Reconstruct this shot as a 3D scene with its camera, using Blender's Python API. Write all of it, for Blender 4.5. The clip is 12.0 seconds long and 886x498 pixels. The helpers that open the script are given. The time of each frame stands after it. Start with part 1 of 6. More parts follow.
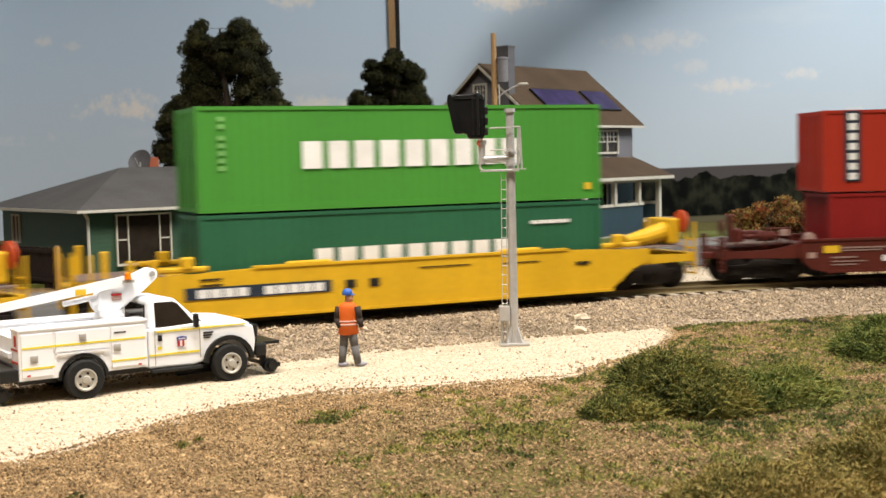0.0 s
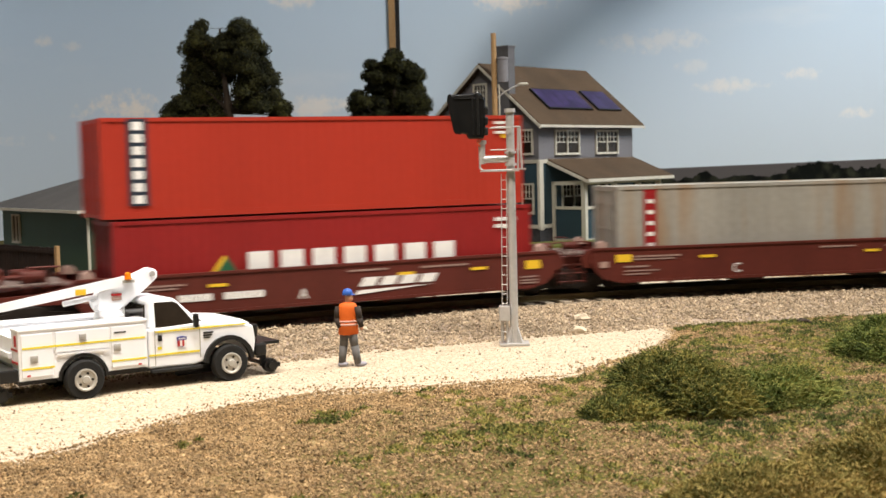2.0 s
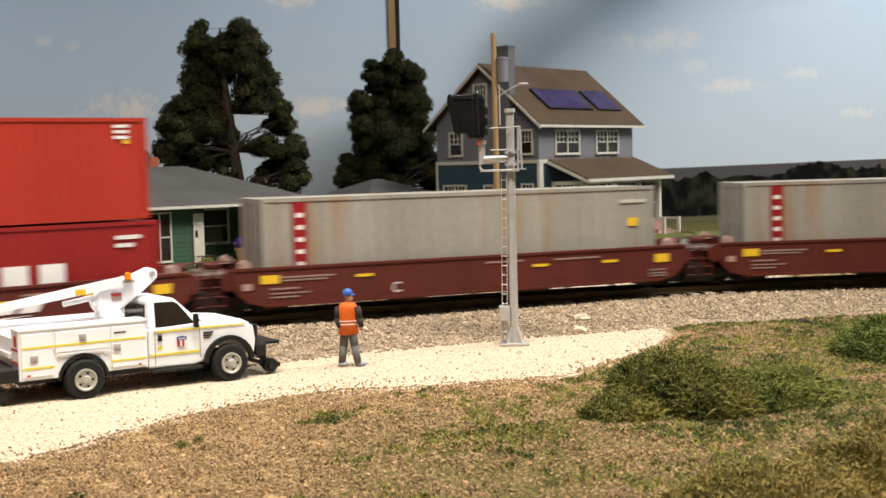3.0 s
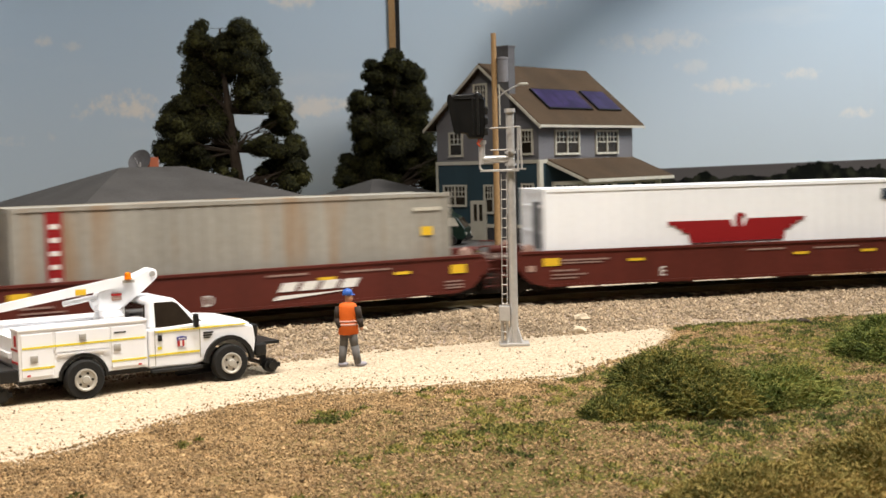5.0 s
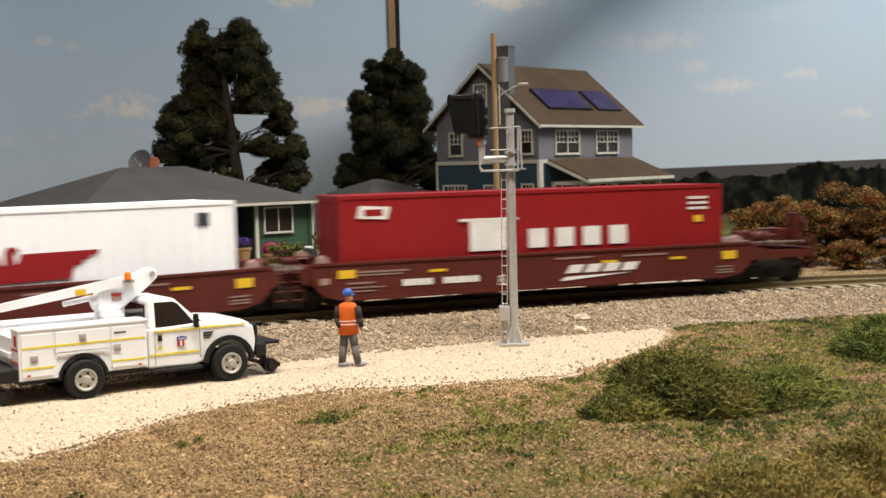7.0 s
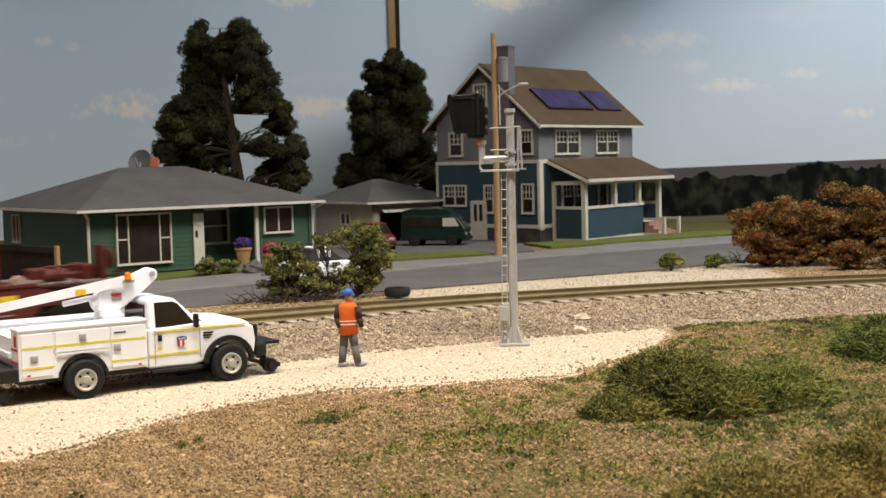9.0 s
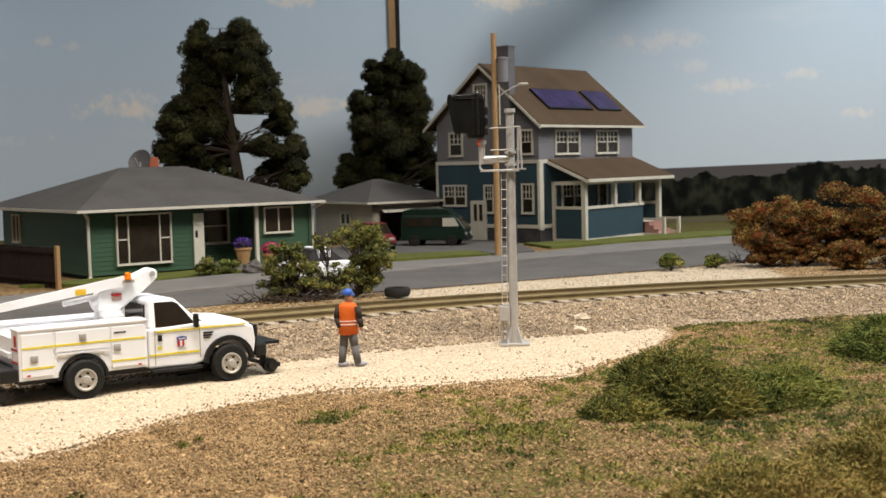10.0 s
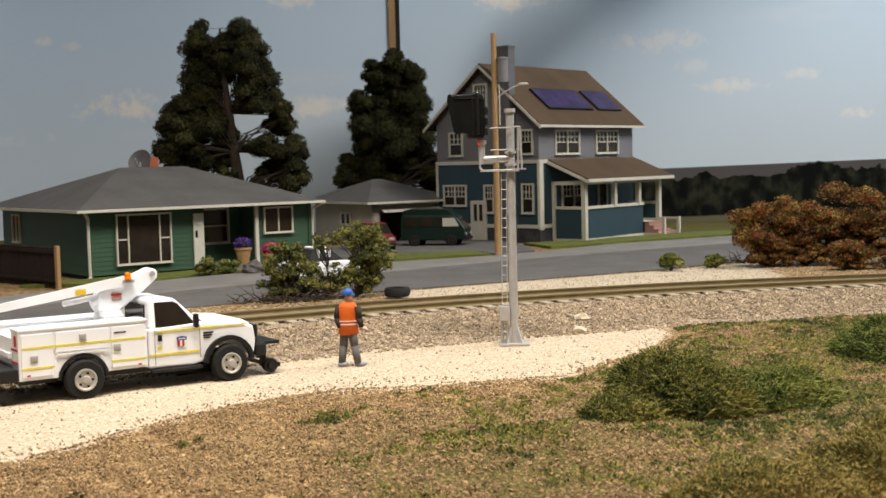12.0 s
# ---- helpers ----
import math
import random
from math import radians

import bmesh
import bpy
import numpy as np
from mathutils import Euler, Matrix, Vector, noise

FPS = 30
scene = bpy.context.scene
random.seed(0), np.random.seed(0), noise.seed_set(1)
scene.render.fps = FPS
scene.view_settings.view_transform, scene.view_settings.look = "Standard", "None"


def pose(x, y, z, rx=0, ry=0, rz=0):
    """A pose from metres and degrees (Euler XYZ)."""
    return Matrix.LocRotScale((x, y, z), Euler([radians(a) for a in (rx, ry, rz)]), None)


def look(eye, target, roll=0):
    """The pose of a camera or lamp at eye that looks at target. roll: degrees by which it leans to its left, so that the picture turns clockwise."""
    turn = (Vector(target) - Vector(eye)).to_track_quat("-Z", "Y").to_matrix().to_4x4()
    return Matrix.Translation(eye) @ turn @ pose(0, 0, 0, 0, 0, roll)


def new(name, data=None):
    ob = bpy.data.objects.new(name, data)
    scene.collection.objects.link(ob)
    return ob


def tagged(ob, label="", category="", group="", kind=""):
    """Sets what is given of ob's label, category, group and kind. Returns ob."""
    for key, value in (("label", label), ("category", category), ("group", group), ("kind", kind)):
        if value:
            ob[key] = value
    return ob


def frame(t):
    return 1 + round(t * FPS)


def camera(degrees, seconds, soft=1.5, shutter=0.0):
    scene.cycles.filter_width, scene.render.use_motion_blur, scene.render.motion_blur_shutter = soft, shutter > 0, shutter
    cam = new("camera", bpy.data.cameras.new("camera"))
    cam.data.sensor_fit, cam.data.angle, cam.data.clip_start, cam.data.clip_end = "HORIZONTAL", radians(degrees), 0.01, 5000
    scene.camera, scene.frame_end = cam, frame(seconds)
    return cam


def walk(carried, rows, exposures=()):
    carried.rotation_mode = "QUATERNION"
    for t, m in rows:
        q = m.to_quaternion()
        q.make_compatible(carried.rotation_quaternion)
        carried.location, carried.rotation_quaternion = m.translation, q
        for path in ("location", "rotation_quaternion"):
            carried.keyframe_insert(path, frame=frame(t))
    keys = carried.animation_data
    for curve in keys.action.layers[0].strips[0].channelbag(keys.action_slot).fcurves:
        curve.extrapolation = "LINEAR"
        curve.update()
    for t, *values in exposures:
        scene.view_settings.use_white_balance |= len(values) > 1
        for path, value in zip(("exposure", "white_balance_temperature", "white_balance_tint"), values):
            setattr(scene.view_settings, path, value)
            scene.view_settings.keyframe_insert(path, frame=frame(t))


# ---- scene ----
S = 1 / 87  # HO model: all numbers below are in full-size metres, meshes and poses are shrunk by S

cam = camera(38.56, 12.0, 1.5, 0.65)
EYE = (0, 0, 4.075)
_p = radians(3.917)
CAM = look(Vector(EYE) * S, (Vector(EYE) + Vector((0, math.cos(_p), -math.sin(_p))) * 50) * S, -1.43)
walk(cam, [(0.0, CAM), (12.0, CAM)], [(0.0, 0.16), (3.0, 0.16), (5.0, 0.05), (6.0, -0.03), (7.0, -0.06), (12.0, -0.05)])
cam.data.dof.use_dof, cam.data.dof.focus_distance, cam.data.dof.aperture_fstop = True, 32 * S, 85

# ---- light: a room with fluorescent ceiling fixtures ----
world = bpy.data.worlds.new("room_air")
scene.world = world
world.use_nodes = True
world.node_tree.nodes["Background"].inputs[0].default_value = (0.9, 0.95, 1.0, 1)
world.node_tree.nodes["Background"].inputs[1].default_value = 0.12


def area(name, at, target, sx, sy, watts, colour, spread=180):
    d = bpy.data.lights.new(name, "AREA")
    d.shape, d.size, d.size_y, d.energy, d.color = "RECTANGLE", sx * S, sy * S, watts, colour
    d.spread = radians(spread)  # beam angle; narrowed at the front to leave the far scenery darker
    o = new(name, d)
    o.matrix_world = look(Vector(at) * S, Vector(target) * S)
    return o


area("ceiling_tube_front", (-2, 13, 48), (-2, 25, 0), 36, 9, 2.75, (1.0, 0.915, 0.81), 112)
area("ceiling_tube_back", (60, 42, 76), (46, 88, 13), 14, 44, 12.0, (1.0, 0.97, 0.93))


# ---- materials ----
def mat(name, colour, rough=0.7, metal=0.0, var=0.12, scale=1.5, fine=14.0, bump=0.15, dirt=None, dirt_at=0.62, streak=False, spec=0.3, piece=0.0):
    """A painted or natural surface: tone varies at two sizes, with fine relief and, if wanted, dirt patches."""
    m = bpy.data.materials.new(name)
    m.use_nodes = True
    nt = m.node_tree
    b = nt.nodes["Principled BSDF"]
    b.inputs["Roughness"].default_value, b.inputs["Metallic"].default_value = rough, metal
    b.inputs["Specular IOR Level"].default_value = spec
    tc = nt.nodes.new("ShaderNodeTexCoord")
    mp = nt.nodes.new("ShaderNodeMapping")
    mp.inputs["Scale"].default_value = (1, 1, 0.12) if streak else (1, 1, 1)
    nt.links.new(tc.outputs["Object"], mp.inputs["Vector"])

    def noise_tex(sc, detail, vec):
        n = nt.nodes.new("ShaderNodeTexNoise")
        n.inputs["Scale"].default_value, n.inputs["Detail"].default_value = sc / S, detail
        nt.links.new(vec, n.inputs["Vector"])
        return n
    big = noise_tex(scale, 4, mp.outputs[0])
    small = noise_tex(fine, 3, tc.outputs["Object"])
    add = nt.nodes.new("ShaderNodeMath")
    add.operation = "MULTIPLY_ADD"
    nt.links.new(small.outputs[0], add.inputs[0])
    add.inputs[1].default_value = 0.6
    nt.links.new(big.outputs[0], add.inputs[2])
    ramp = nt.nodes.new("ShaderNodeMapRange")
    ramp.inputs["From Min"].default_value, ramp.inputs["From Max"].default_value = 0.45, 1.15
    ramp.inputs["To Min"].default_value, ramp.inputs["To Max"].default_value = 1 - var * 1.6, 1 + var * 1.6
    nt.links.new(add.outputs[0], ramp.inputs["Value"])
    value = ramp.outputs[0]
    if piece:
        inf = nt.nodes.new("ShaderNodeNewGeometry")
        pr = nt.nodes.new("ShaderNodeMapRange")
        pr.inputs["To Min"].default_value, pr.inputs["To Max"].default_value = 1 - piece, 1 + piece
        nt.links.new(inf.outputs["Random Per Island"], pr.inputs["Value"])
        mu = nt.nodes.new("ShaderNodeMath")
        mu.operation = "MULTIPLY"
        nt.links.new(value, mu.inputs[0]), nt.links.new(pr.outputs[0], mu.inputs[1])
        value = mu.outputs[0]
    mix = nt.nodes.new("ShaderNodeVectorMath")
    mix.operation = "SCALE"
    mix.inputs[0].default_value = colour[:3]
    nt.links.new(value, mix.inputs["Scale"])
    out = mix.outputs[0]
    if dirt:
        dn = noise_tex(scale * 1.7, 6, mp.outputs[0])
        dr = nt.nodes.new("ShaderNodeMapRange")
        dr.inputs["From Min"].default_value, dr.inputs["From Max"].default_value = dirt_at - 0.12, dirt_at + 0.1
        nt.links.new(dn.outputs[0], dr.inputs["Value"])
        dm = nt.nodes.new("ShaderNodeMix")
        dm.data_type = "RGBA"
        nt.links.new(dr.outputs[0], dm.inputs["Factor"])
        nt.links.new(out, dm.inputs["A"])
        dm.inputs["B"].default_value = (*dirt, 1)
        out = dm.outputs["Result"]
    nt.links.new(out, b.inputs["Base Color"])
    if bump:
        bp = nt.nodes.new("ShaderNodeBump")
        bp.inputs["Strength"].default_value, bp.inputs["Distance"].default_value = bump, 0.05 * S
        nt.links.new(small.outputs[0], bp.inputs["Height"])
        nt.links.new(bp.outputs[0], b.inputs["Normal"])
    return m


def glass(name, colour=(0.024, 0.018, 0.013), rough=0.1):
    m = mat(name, colour, rough, 0, 0.2, 1.5, 5, 0, spec=0.25)
    return m


def leaf_mat(name, a, b_, c, d=None, own=0.55):
    """Foliage: each leaf clump takes its own tone between three colours."""
    m = bpy.data.materials.new(name)
    m.use_nodes = True
    nt = m.node_tree
    b = nt.nodes["Principled BSDF"]
    b.inputs["Roughness"].default_value = 0.85
    b.inputs["Specular IOR Level"].default_value = 0.2
    g = nt.nodes.new("ShaderNodeNewGeometry")
    tc = nt.nodes.new("ShaderNodeTexCoord")
    n = nt.nodes.new("ShaderNodeTexNoise")
    n.inputs["Scale"].default_value = 0.9 / S
    nt.links.new(tc.outputs["Object"], n.inputs["Vector"])
    ad = nt.nodes.new("ShaderNodeMath")
    ad.operation = "MULTIPLY_ADD"
    nt.links.new(g.outputs["Random Per Island"], ad.inputs[0])
    ad.inputs[1].default_value = own
    nt.links.new(n.outputs[0], ad.inputs[2])
    r = nt.nodes.new("ShaderNodeValToRGB")
    r.color_ramp.elements[0].position, r.color_ramp.elements[0].color = 0.42, (*a, 1)
    r.color_ramp.elements[1].position, r.color_ramp.elements[1].color = 1.0, (*c, 1)
    e = r.color_ramp.elements.new(0.75)
    e.color = (*b_, 1)
    if d:
        r.color_ramp.elements.new(0.6).color = (*d, 1)
    nt.links.new(ad.outputs[0], r.inputs[0])
    nt.links.new(r.outputs[0], b.inputs["Base Color"])
    return m


# ---- mesh helpers ----
class Shape:
    """Collects solids, in full-size metres, into one mesh."""

    def __init__(self):
        self.bm = bmesh.new()

    def box(self, c, s, bevel=0.0, rz=0.0, m=None):
        x, y, z = s[0] / 2, s[1] / 2, s[2] / 2
        k = m or (Matrix.Translation(c) @ Matrix.Rotation(radians(rz), 4, "Z"))
        if bevel <= 0:
            v = [self.bm.verts.new(k @ Vector((i * x, j * y, l * z))) for i in (-1, 1) for j in (-1, 1) for l in (-1, 1)]
            for f in ((0, 1, 3, 2), (4, 6, 7, 5), (0, 4, 5, 1), (2, 3, 7, 6), (0, 2, 6, 4), (1, 5, 7, 3)):
                self.bm.faces.new([v[i] for i in f])
        else:
            b = min(bevel, x * 0.9, y * 0.9, z * 0.9)
            t = bmesh.new()
            bmesh.ops.create_cube(t, size=1, matrix=Matrix.Diagonal((2 * x, 2 * y, 2 * z, 1)))
            bmesh.ops.bevel(t, geom=t.edges[:], offset=b, segments=2, profile=0.5, affect="EDGES")
            self.merge(t, k)
        return self

    def merge(self, t, k=Matrix()):
        new_v = {v: self.bm.verts.new(k @ v.co) for v in t.verts}
        for f in t.faces:
            self.bm.faces.new([new_v[v] for v in f.verts])
        t.free()
        return self

    def prism(self, pts, a, b, axis="y", m=None):
        """A polygon of (u, w) pairs pushed from a to b along an axis: y -> (x, z), x -> (y, z), z -> (x, y)."""
        def at(u, w, d):
            p = {"y": (u, d, w), "x": (d, u, w), "z": (u, w, d)}[axis]
            return m @ Vector(p) if m else p
        lo = [self.bm.verts.new(at(u, w, a)) for u, w in pts]
        hi = [self.bm.verts.new(at(u, w, b)) for u, w in pts]
        n = len(pts)
        self.bm.faces.new(lo), self.bm.faces.new(hi[::-1])
        for i in range(n):
            self.bm.faces.new((lo[i], hi[i], hi[(i + 1) % n], lo[(i + 1) % n]))
        return self

    def tube(self, p, q, r, r2=None, n=10, caps=True):
        p, q = Vector(p), Vector(q)
        d = (q - p).normalized()
        u = d.orthogonal().normalized()
        w = d.cross(u)
        r2 = r if r2 is None else r2
        ring = [[self.bm.verts.new(c + (u * math.cos(t) + w * math.sin(t)) * k) for t in (2 * math.pi * i / n for i in range(n))] for c, k in ((p, r), (q, r2))]
        for i in range(n):
            self.bm.faces.new((ring[0][i], ring[0][(i + 1) % n], ring[1][(i + 1) % n], ring[1][i]))
        if caps:
            self.bm.faces.new(ring[0][::-1]), self.bm.faces.new(ring[1])
        return self

    def path(self, pts, r, n=8):
        for a, b in zip(pts, pts[1:]):
            self.tube(a, b, r, n=n)
        return self

    def lathe(self, profile, n=16, m=Matrix()):
        """Profile of (radius, height) pairs, turned round z."""
        rings = [[self.bm.verts.new(m @ Vector((r * math.cos(2 * math.pi * i / n), r * math.sin(2 * math.pi * i / n), z))) for i in range(n)] for r, z in profile]
        for a, b in zip(rings, rings[1:]):
            for i in range(n):
                self.bm.faces.new((a[i], a[(i + 1) % n], b[(i + 1) % n], b[i]))
        self.bm.faces.new(rings[0][::-1]), self.bm.faces.new(rings[-1])
        return self

    def blob(self, c, s, rough=0.15, sub=2, seed=0, m=None):
        t = bmesh.new()
        bmesh.ops.create_icosphere(t, subdivisions=sub, radius=1)
        for v in t.verts:
            k = 1 + rough * noise.noise(v.co * 1.7 + Vector((seed * 3.1, seed, 0)))
            v.co = Vector((v.co.x * s[0], v.co.y * s[1], v.co.z * s[2])) * k
        return self.merge(t, Matrix.Translation(c) @ (m or Matrix()))

    def face(self, pts):
        self.bm.faces.new([self.bm.verts.new(p) for p in pts])
        return self


def part(name, shape, material, parent=None, label="", smooth=False, at=None):
    me = bpy.data.meshes.new(name)
    bmesh.ops.recalc_face_normals(shape.bm, faces=shape.bm.faces)
    bmesh.ops.scale(shape.bm, vec=(S, S, S), verts=shape.bm.verts)
    shape.bm.to_mesh(me)
    shape.bm.free()
    me.materials.append(material)
    if smooth:
        me.shade_smooth() if smooth is True else me.set_sharp_from_angle(angle=radians(smooth))
        if smooth is not True:
            for p in me.polygons:
                p.use_smooth = True
            me.set_sharp_from_angle(angle=radians(smooth))
    ob = new(name, me)
    if parent:
        ob.parent = parent
    if at is not None:
        ob.matrix_basis = at
    if label:
        tagged(ob, label)
    return ob


def P(x, y, z=0.0, rz=0.0):
    return pose(x * S, y * S, z * S, 0, 0, rz)


def thing(name, label, category, at=None, group="", kind=""):
    e = new(name)
    e.empty_display_size = 0.01
    if at is not None:
        e.matrix_basis = at
    return tagged(e, label, category, group, kind)


def bars(x0, x1, z0, z1, y, n, gap=0.2, thick=0.012, sh=None):
    """A row of n plain blocks on a side face at y."""
    sh = sh or Shape()
    w = (x1 - x0) / n
    for i in range(n):
        sh.box((x0 + (i + 0.5) * w, y, (z0 + z1) / 2), (w * (1 - gap), thick, z1 - z0))
    return sh


M = dict(
    ballast=mat("ballast_stone", (0.36, 0.28, 0.19), 0.95, var=0.3, scale=3, fine=20, bump=0.4, piece=0.32),
    tie=mat("tie_grey_wood", (0.37, 0.31, 0.235), 0.9, var=0.25, scale=2, fine=18, bump=0.4),
    rail=mat("weathered_rail_paint", (0.19, 0.145, 0.070), 0.6, var=0.15, scale=2, fine=10),
    rail_top=mat("worn_rail_top", (0.30, 0.25, 0.15), 0.45, 0.5, var=0.1),
    asphalt=mat("grey_street_asphalt", (0.108, 0.100, 0.094), 0.9, var=0.18, scale=0.6, fine=9, bump=0.25),
    walk_=mat("pavement_concrete", (0.185, 0.173, 0.160), 0.9, var=0.14, scale=0.7, fine=9, bump=0.2),
    white=mat("white_vehicle_paint", (0.85, 0.86, 0.89), 0.3, var=0.02, scale=1, fine=3, bump=0),
    black=mat("black_plastic", (0.014, 0.014, 0.014), 0.38, var=0.2, bump=0.1),
    gloss_black=mat("glossy_black_paint", (0.009, 0.009, 0.009), 0.22, var=0.3, scale=3, fine=12, bump=0.12, spec=0.5),
    rubber=mat("tyre_rubber", (0.012, 0.0115, 0.011), 0.8, var=0.2, bump=0.2),
    rim=mat("grey_wheel_rim", (0.42, 0.40, 0.36), 0.45, 0.3, var=0.08),
    silver=mat("silver_mast_paint", (0.50, 0.485, 0.47), 0.34, 0.35, var=0.08, scale=2, fine=8, bump=0.05),
    yellow=mat("yellow_car_paint", (0.62, 0.36, 0.012), 0.5, var=0.08, scale=0.8, fine=6, bump=0.05, dirt=(0.35, 0.2, 0.03), dirt_at=0.72, streak=True),
    brown=mat("oxide_brown_car_paint", (0.088, 0.016, 0.010), 0.55, var=0.14, scale=0.8, fine=6, bump=0.05, streak=True),
    steel=mat("dark_truck_steel", (0.022, 0.017, 0.014), 0.7, 0.2, var=0.25, bump=0.2),
    green1=mat("bright_green_container_paint", (0.055, 0.235, 0.030), 0.5, var=0.05, scale=0.5, fine=5, bump=0.03, streak=True),
    green2=mat("deep_green_container_paint", (0.020, 0.105, 0.050), 0.5, var=0.09, scale=0.5, fine=5, bump=0.03, streak=True),
    red1=mat("orange_red_container_paint", (0.33, 0.026, 0.012), 0.5, var=0.06, scale=0.5, fine=5, bump=0.03, streak=True),
    red2=mat("deep_red_container_paint", (0.23, 0.012, 0.011), 0.5, var=0.08, scale=0.5, fine=5, bump=0.03, streak=True),
    red3=mat("crimson_container_paint", (0.25, 0.010, 0.012), 0.5, var=0.06, scale=0.5, fine=5, bump=0.03, streak=True),
    grey=mat("weathered_grey_container_paint", (0.285, 0.27, 0.235), 0.65, var=0.14, scale=0.6, fine=5, bump=0.05, dirt=(0.27, 0.15, 0.06), dirt_at=0.66, streak=True),
    whitebox=mat("white_container_paint", (0.88, 0.90, 0.93), 0.5, var=0.03, scale=0.5, fine=5, bump=0.03, streak=True),
    pale_green=mat("pale_green_stencil", (0.20, 0.42, 0.14), 0.6, bump=0),
    letter=mat("white_lettering", (0.74, 0.73, 0.70), 0.6, var=0.08, bump=0),
    plate=mat("yellow_reflector", (0.72, 0.46, 0.03), 0.4, var=0.05, bump=0),
    pale_stone=mat("pale_field_stone", (0.55, 0.46, 0.34), 0.9, var=0.15, scale=4, bump=0.4),
    dark=mat("navy_panel", (0.02, 0.03, 0.045), 0.5, var=0.05, bump=0),
    grating=mat("galvanised_grating", (0.26, 0.20, 0.18), 0.6, 0.3, var=0.15),
    green_siding=mat("green_siding_paint", (0.038, 0.082, 0.046), 0.6, var=0.06, scale=1, fine=6, bump=0.05),
    trim=mat("cream_trim_paint", (0.54, 0.51, 0.43), 0.6, var=0.05, bump=0.03),
    shingle=mat("grey_shingle_roof", (0.088, 0.081, 0.077), 0.9, var=0.14, scale=0.7, fine=10, bump=0.4),
    brown_roof=mat("brown_shingle_roof", (0.074, 0.046, 0.025), 0.9, var=0.2, scale=0.5, fine=10, bump=0.4),
    blue_siding=mat("slate_blue_siding_paint", (0.029, 0.057, 0.074), 0.6, var=0.06, scale=1, fine=6, bump=0.05),
    grey_shingle=mat("grey_wall_shingle", (0.165, 0.16, 0.17), 0.75, var=0.08, scale=1, fine=6, bump=0.1),
    chimney_grey=mat("dark_grey_chimney_paint", (0.115, 0.112, 0.118), 0.85, var=0.1, scale=2, fine=8, bump=0.3),
    stone=mat("dark_foundation_stone", (0.05, 0.05, 0.055), 0.9, var=0.3, scale=2, fine=8, bump=0.4),
    beige=mat("beige_siding_paint", (0.44, 0.39, 0.31), 0.7, var=0.05, bump=0.03),
    tread=mat("pink_brown_step_paint", (0.36, 0.20, 0.16), 0.7, var=0.1),
    glass=glass("dark_window_glass"),
    wood=mat("weathered_brown_wood", (0.019, 0.010, 0.007), 0.85, var=0.25, scale=2, fine=10, bump=0.3, streak=True),
    pole=mat("tan_pole_wood", (0.36, 0.22, 0.10), 0.8, var=0.2, scale=1, fine=9, bump=0.3, streak=True),
    brick=mat("red_brick", (0.30, 0.085, 0.04), 0.85, var=0.15, bump=0.2),
    solar=mat("solar_cell_blue", (0.034, 0.021, 0.078), 0.35, var=0.4, scale=1.2, fine=4, bump=0),
    orange=mat("orange_vest_cloth", (0.62, 0.115, 0.012), 0.7, var=0.06, scale=3, bump=0.05),
    bark=mat("dark_bark", (0.045, 0.032, 0.022), 0.9, var=0.25, scale=2, fine=10, bump=0.5),
    tree_leaf=leaf_mat("dark_tree_foliage", (0.006, 0.0065, 0.0025), (0.018, 0.019, 0.006), (0.054, 0.052, 0.014)),
    bush_leaf=leaf_mat("olive_bush_foliage", (0.03, 0.04, 0.012), (0.10, 0.115, 0.03), (0.24, 0.22, 0.06)),
    autumn_leaf=leaf_mat("autumn_bush_foliage", (0.014, 0.011, 0.005), (0.20, 0.042, 0.016), (0.34, 0.26, 0.075), (0.085, 0.078, 0.020), 0.48),
    grass_leaf=leaf_mat("meadow_tuft_fibre", (0.020, 0.030, 0.007), (0.095, 0.112, 0.024), (0.30, 0.25, 0.065)),
    brush_leaf=leaf_mat("pale_brush_fibre", (0.07, 0.072, 0.018), (0.22, 0.185, 0.050), (0.40, 0.29, 0.10)),
    green_leaf=leaf_mat("fresh_green_fibre", (0.030, 0.046, 0.010), (0.105, 0.140, 0.028), (0.27, 0.26, 0.07)),
    lawn=mat("bright_lawn_turf", (0.105, 0.120, 0.022), 0.95, var=0.25, scale=2, fine=14, bump=0.6),
)

# ---- the layout: ground, road, pavement, track, painted backdrop, room ----
CX, CY, R = 20.457, -12.148, 53.907   # centre and radius of the curve, rail top at z = 0


def arc(a, off=0.0):
    """The place on the track where it heads at angle a (radians), off metres outside its centre line."""
    return CX - (R + off) * math.sin(a), CY + (R + off) * math.cos(a)


def lerp_at(x, pts):
    for (x0, y0), (x1, y1) in zip(pts, pts[1:]):
        if x <= x1:
            k = (x - x0) / (x1 - x0)
            return y0 + max(0, k) * (y1 - y0)
    return pts[-1][1]


TRACK_EDGE = [(-20, 15.0), (-7.18, 20.0), (-5.93, 22.2), (-4.31, 24.5), (-2.24, 26.1), (0.1, 26.3), (2.58, 27.2), (4.6, 30.0), (5.9, 32.4), (7.0, 36)]
STREET_FAR = [(-40, 26), (-14.7, 41.8), (-11.5, 44.8), (-7.3, 48.5), (-2.0, 52.7), (0.4, 54.8), (4.3, 57.7), (8.3, 60.6), (13.3, 63.6), (18.1, 65.8), (40, 74)]
WALK_FAR = [(-40, 31), (-16.2, 45.9), (-12.6, 49.8), (-9.5, 53.0), (-2.3, 57.8), (1.5, 59.6), (4.9, 62.0), (8.9, 66.2), (16.9, 70.8), (40, 80)]
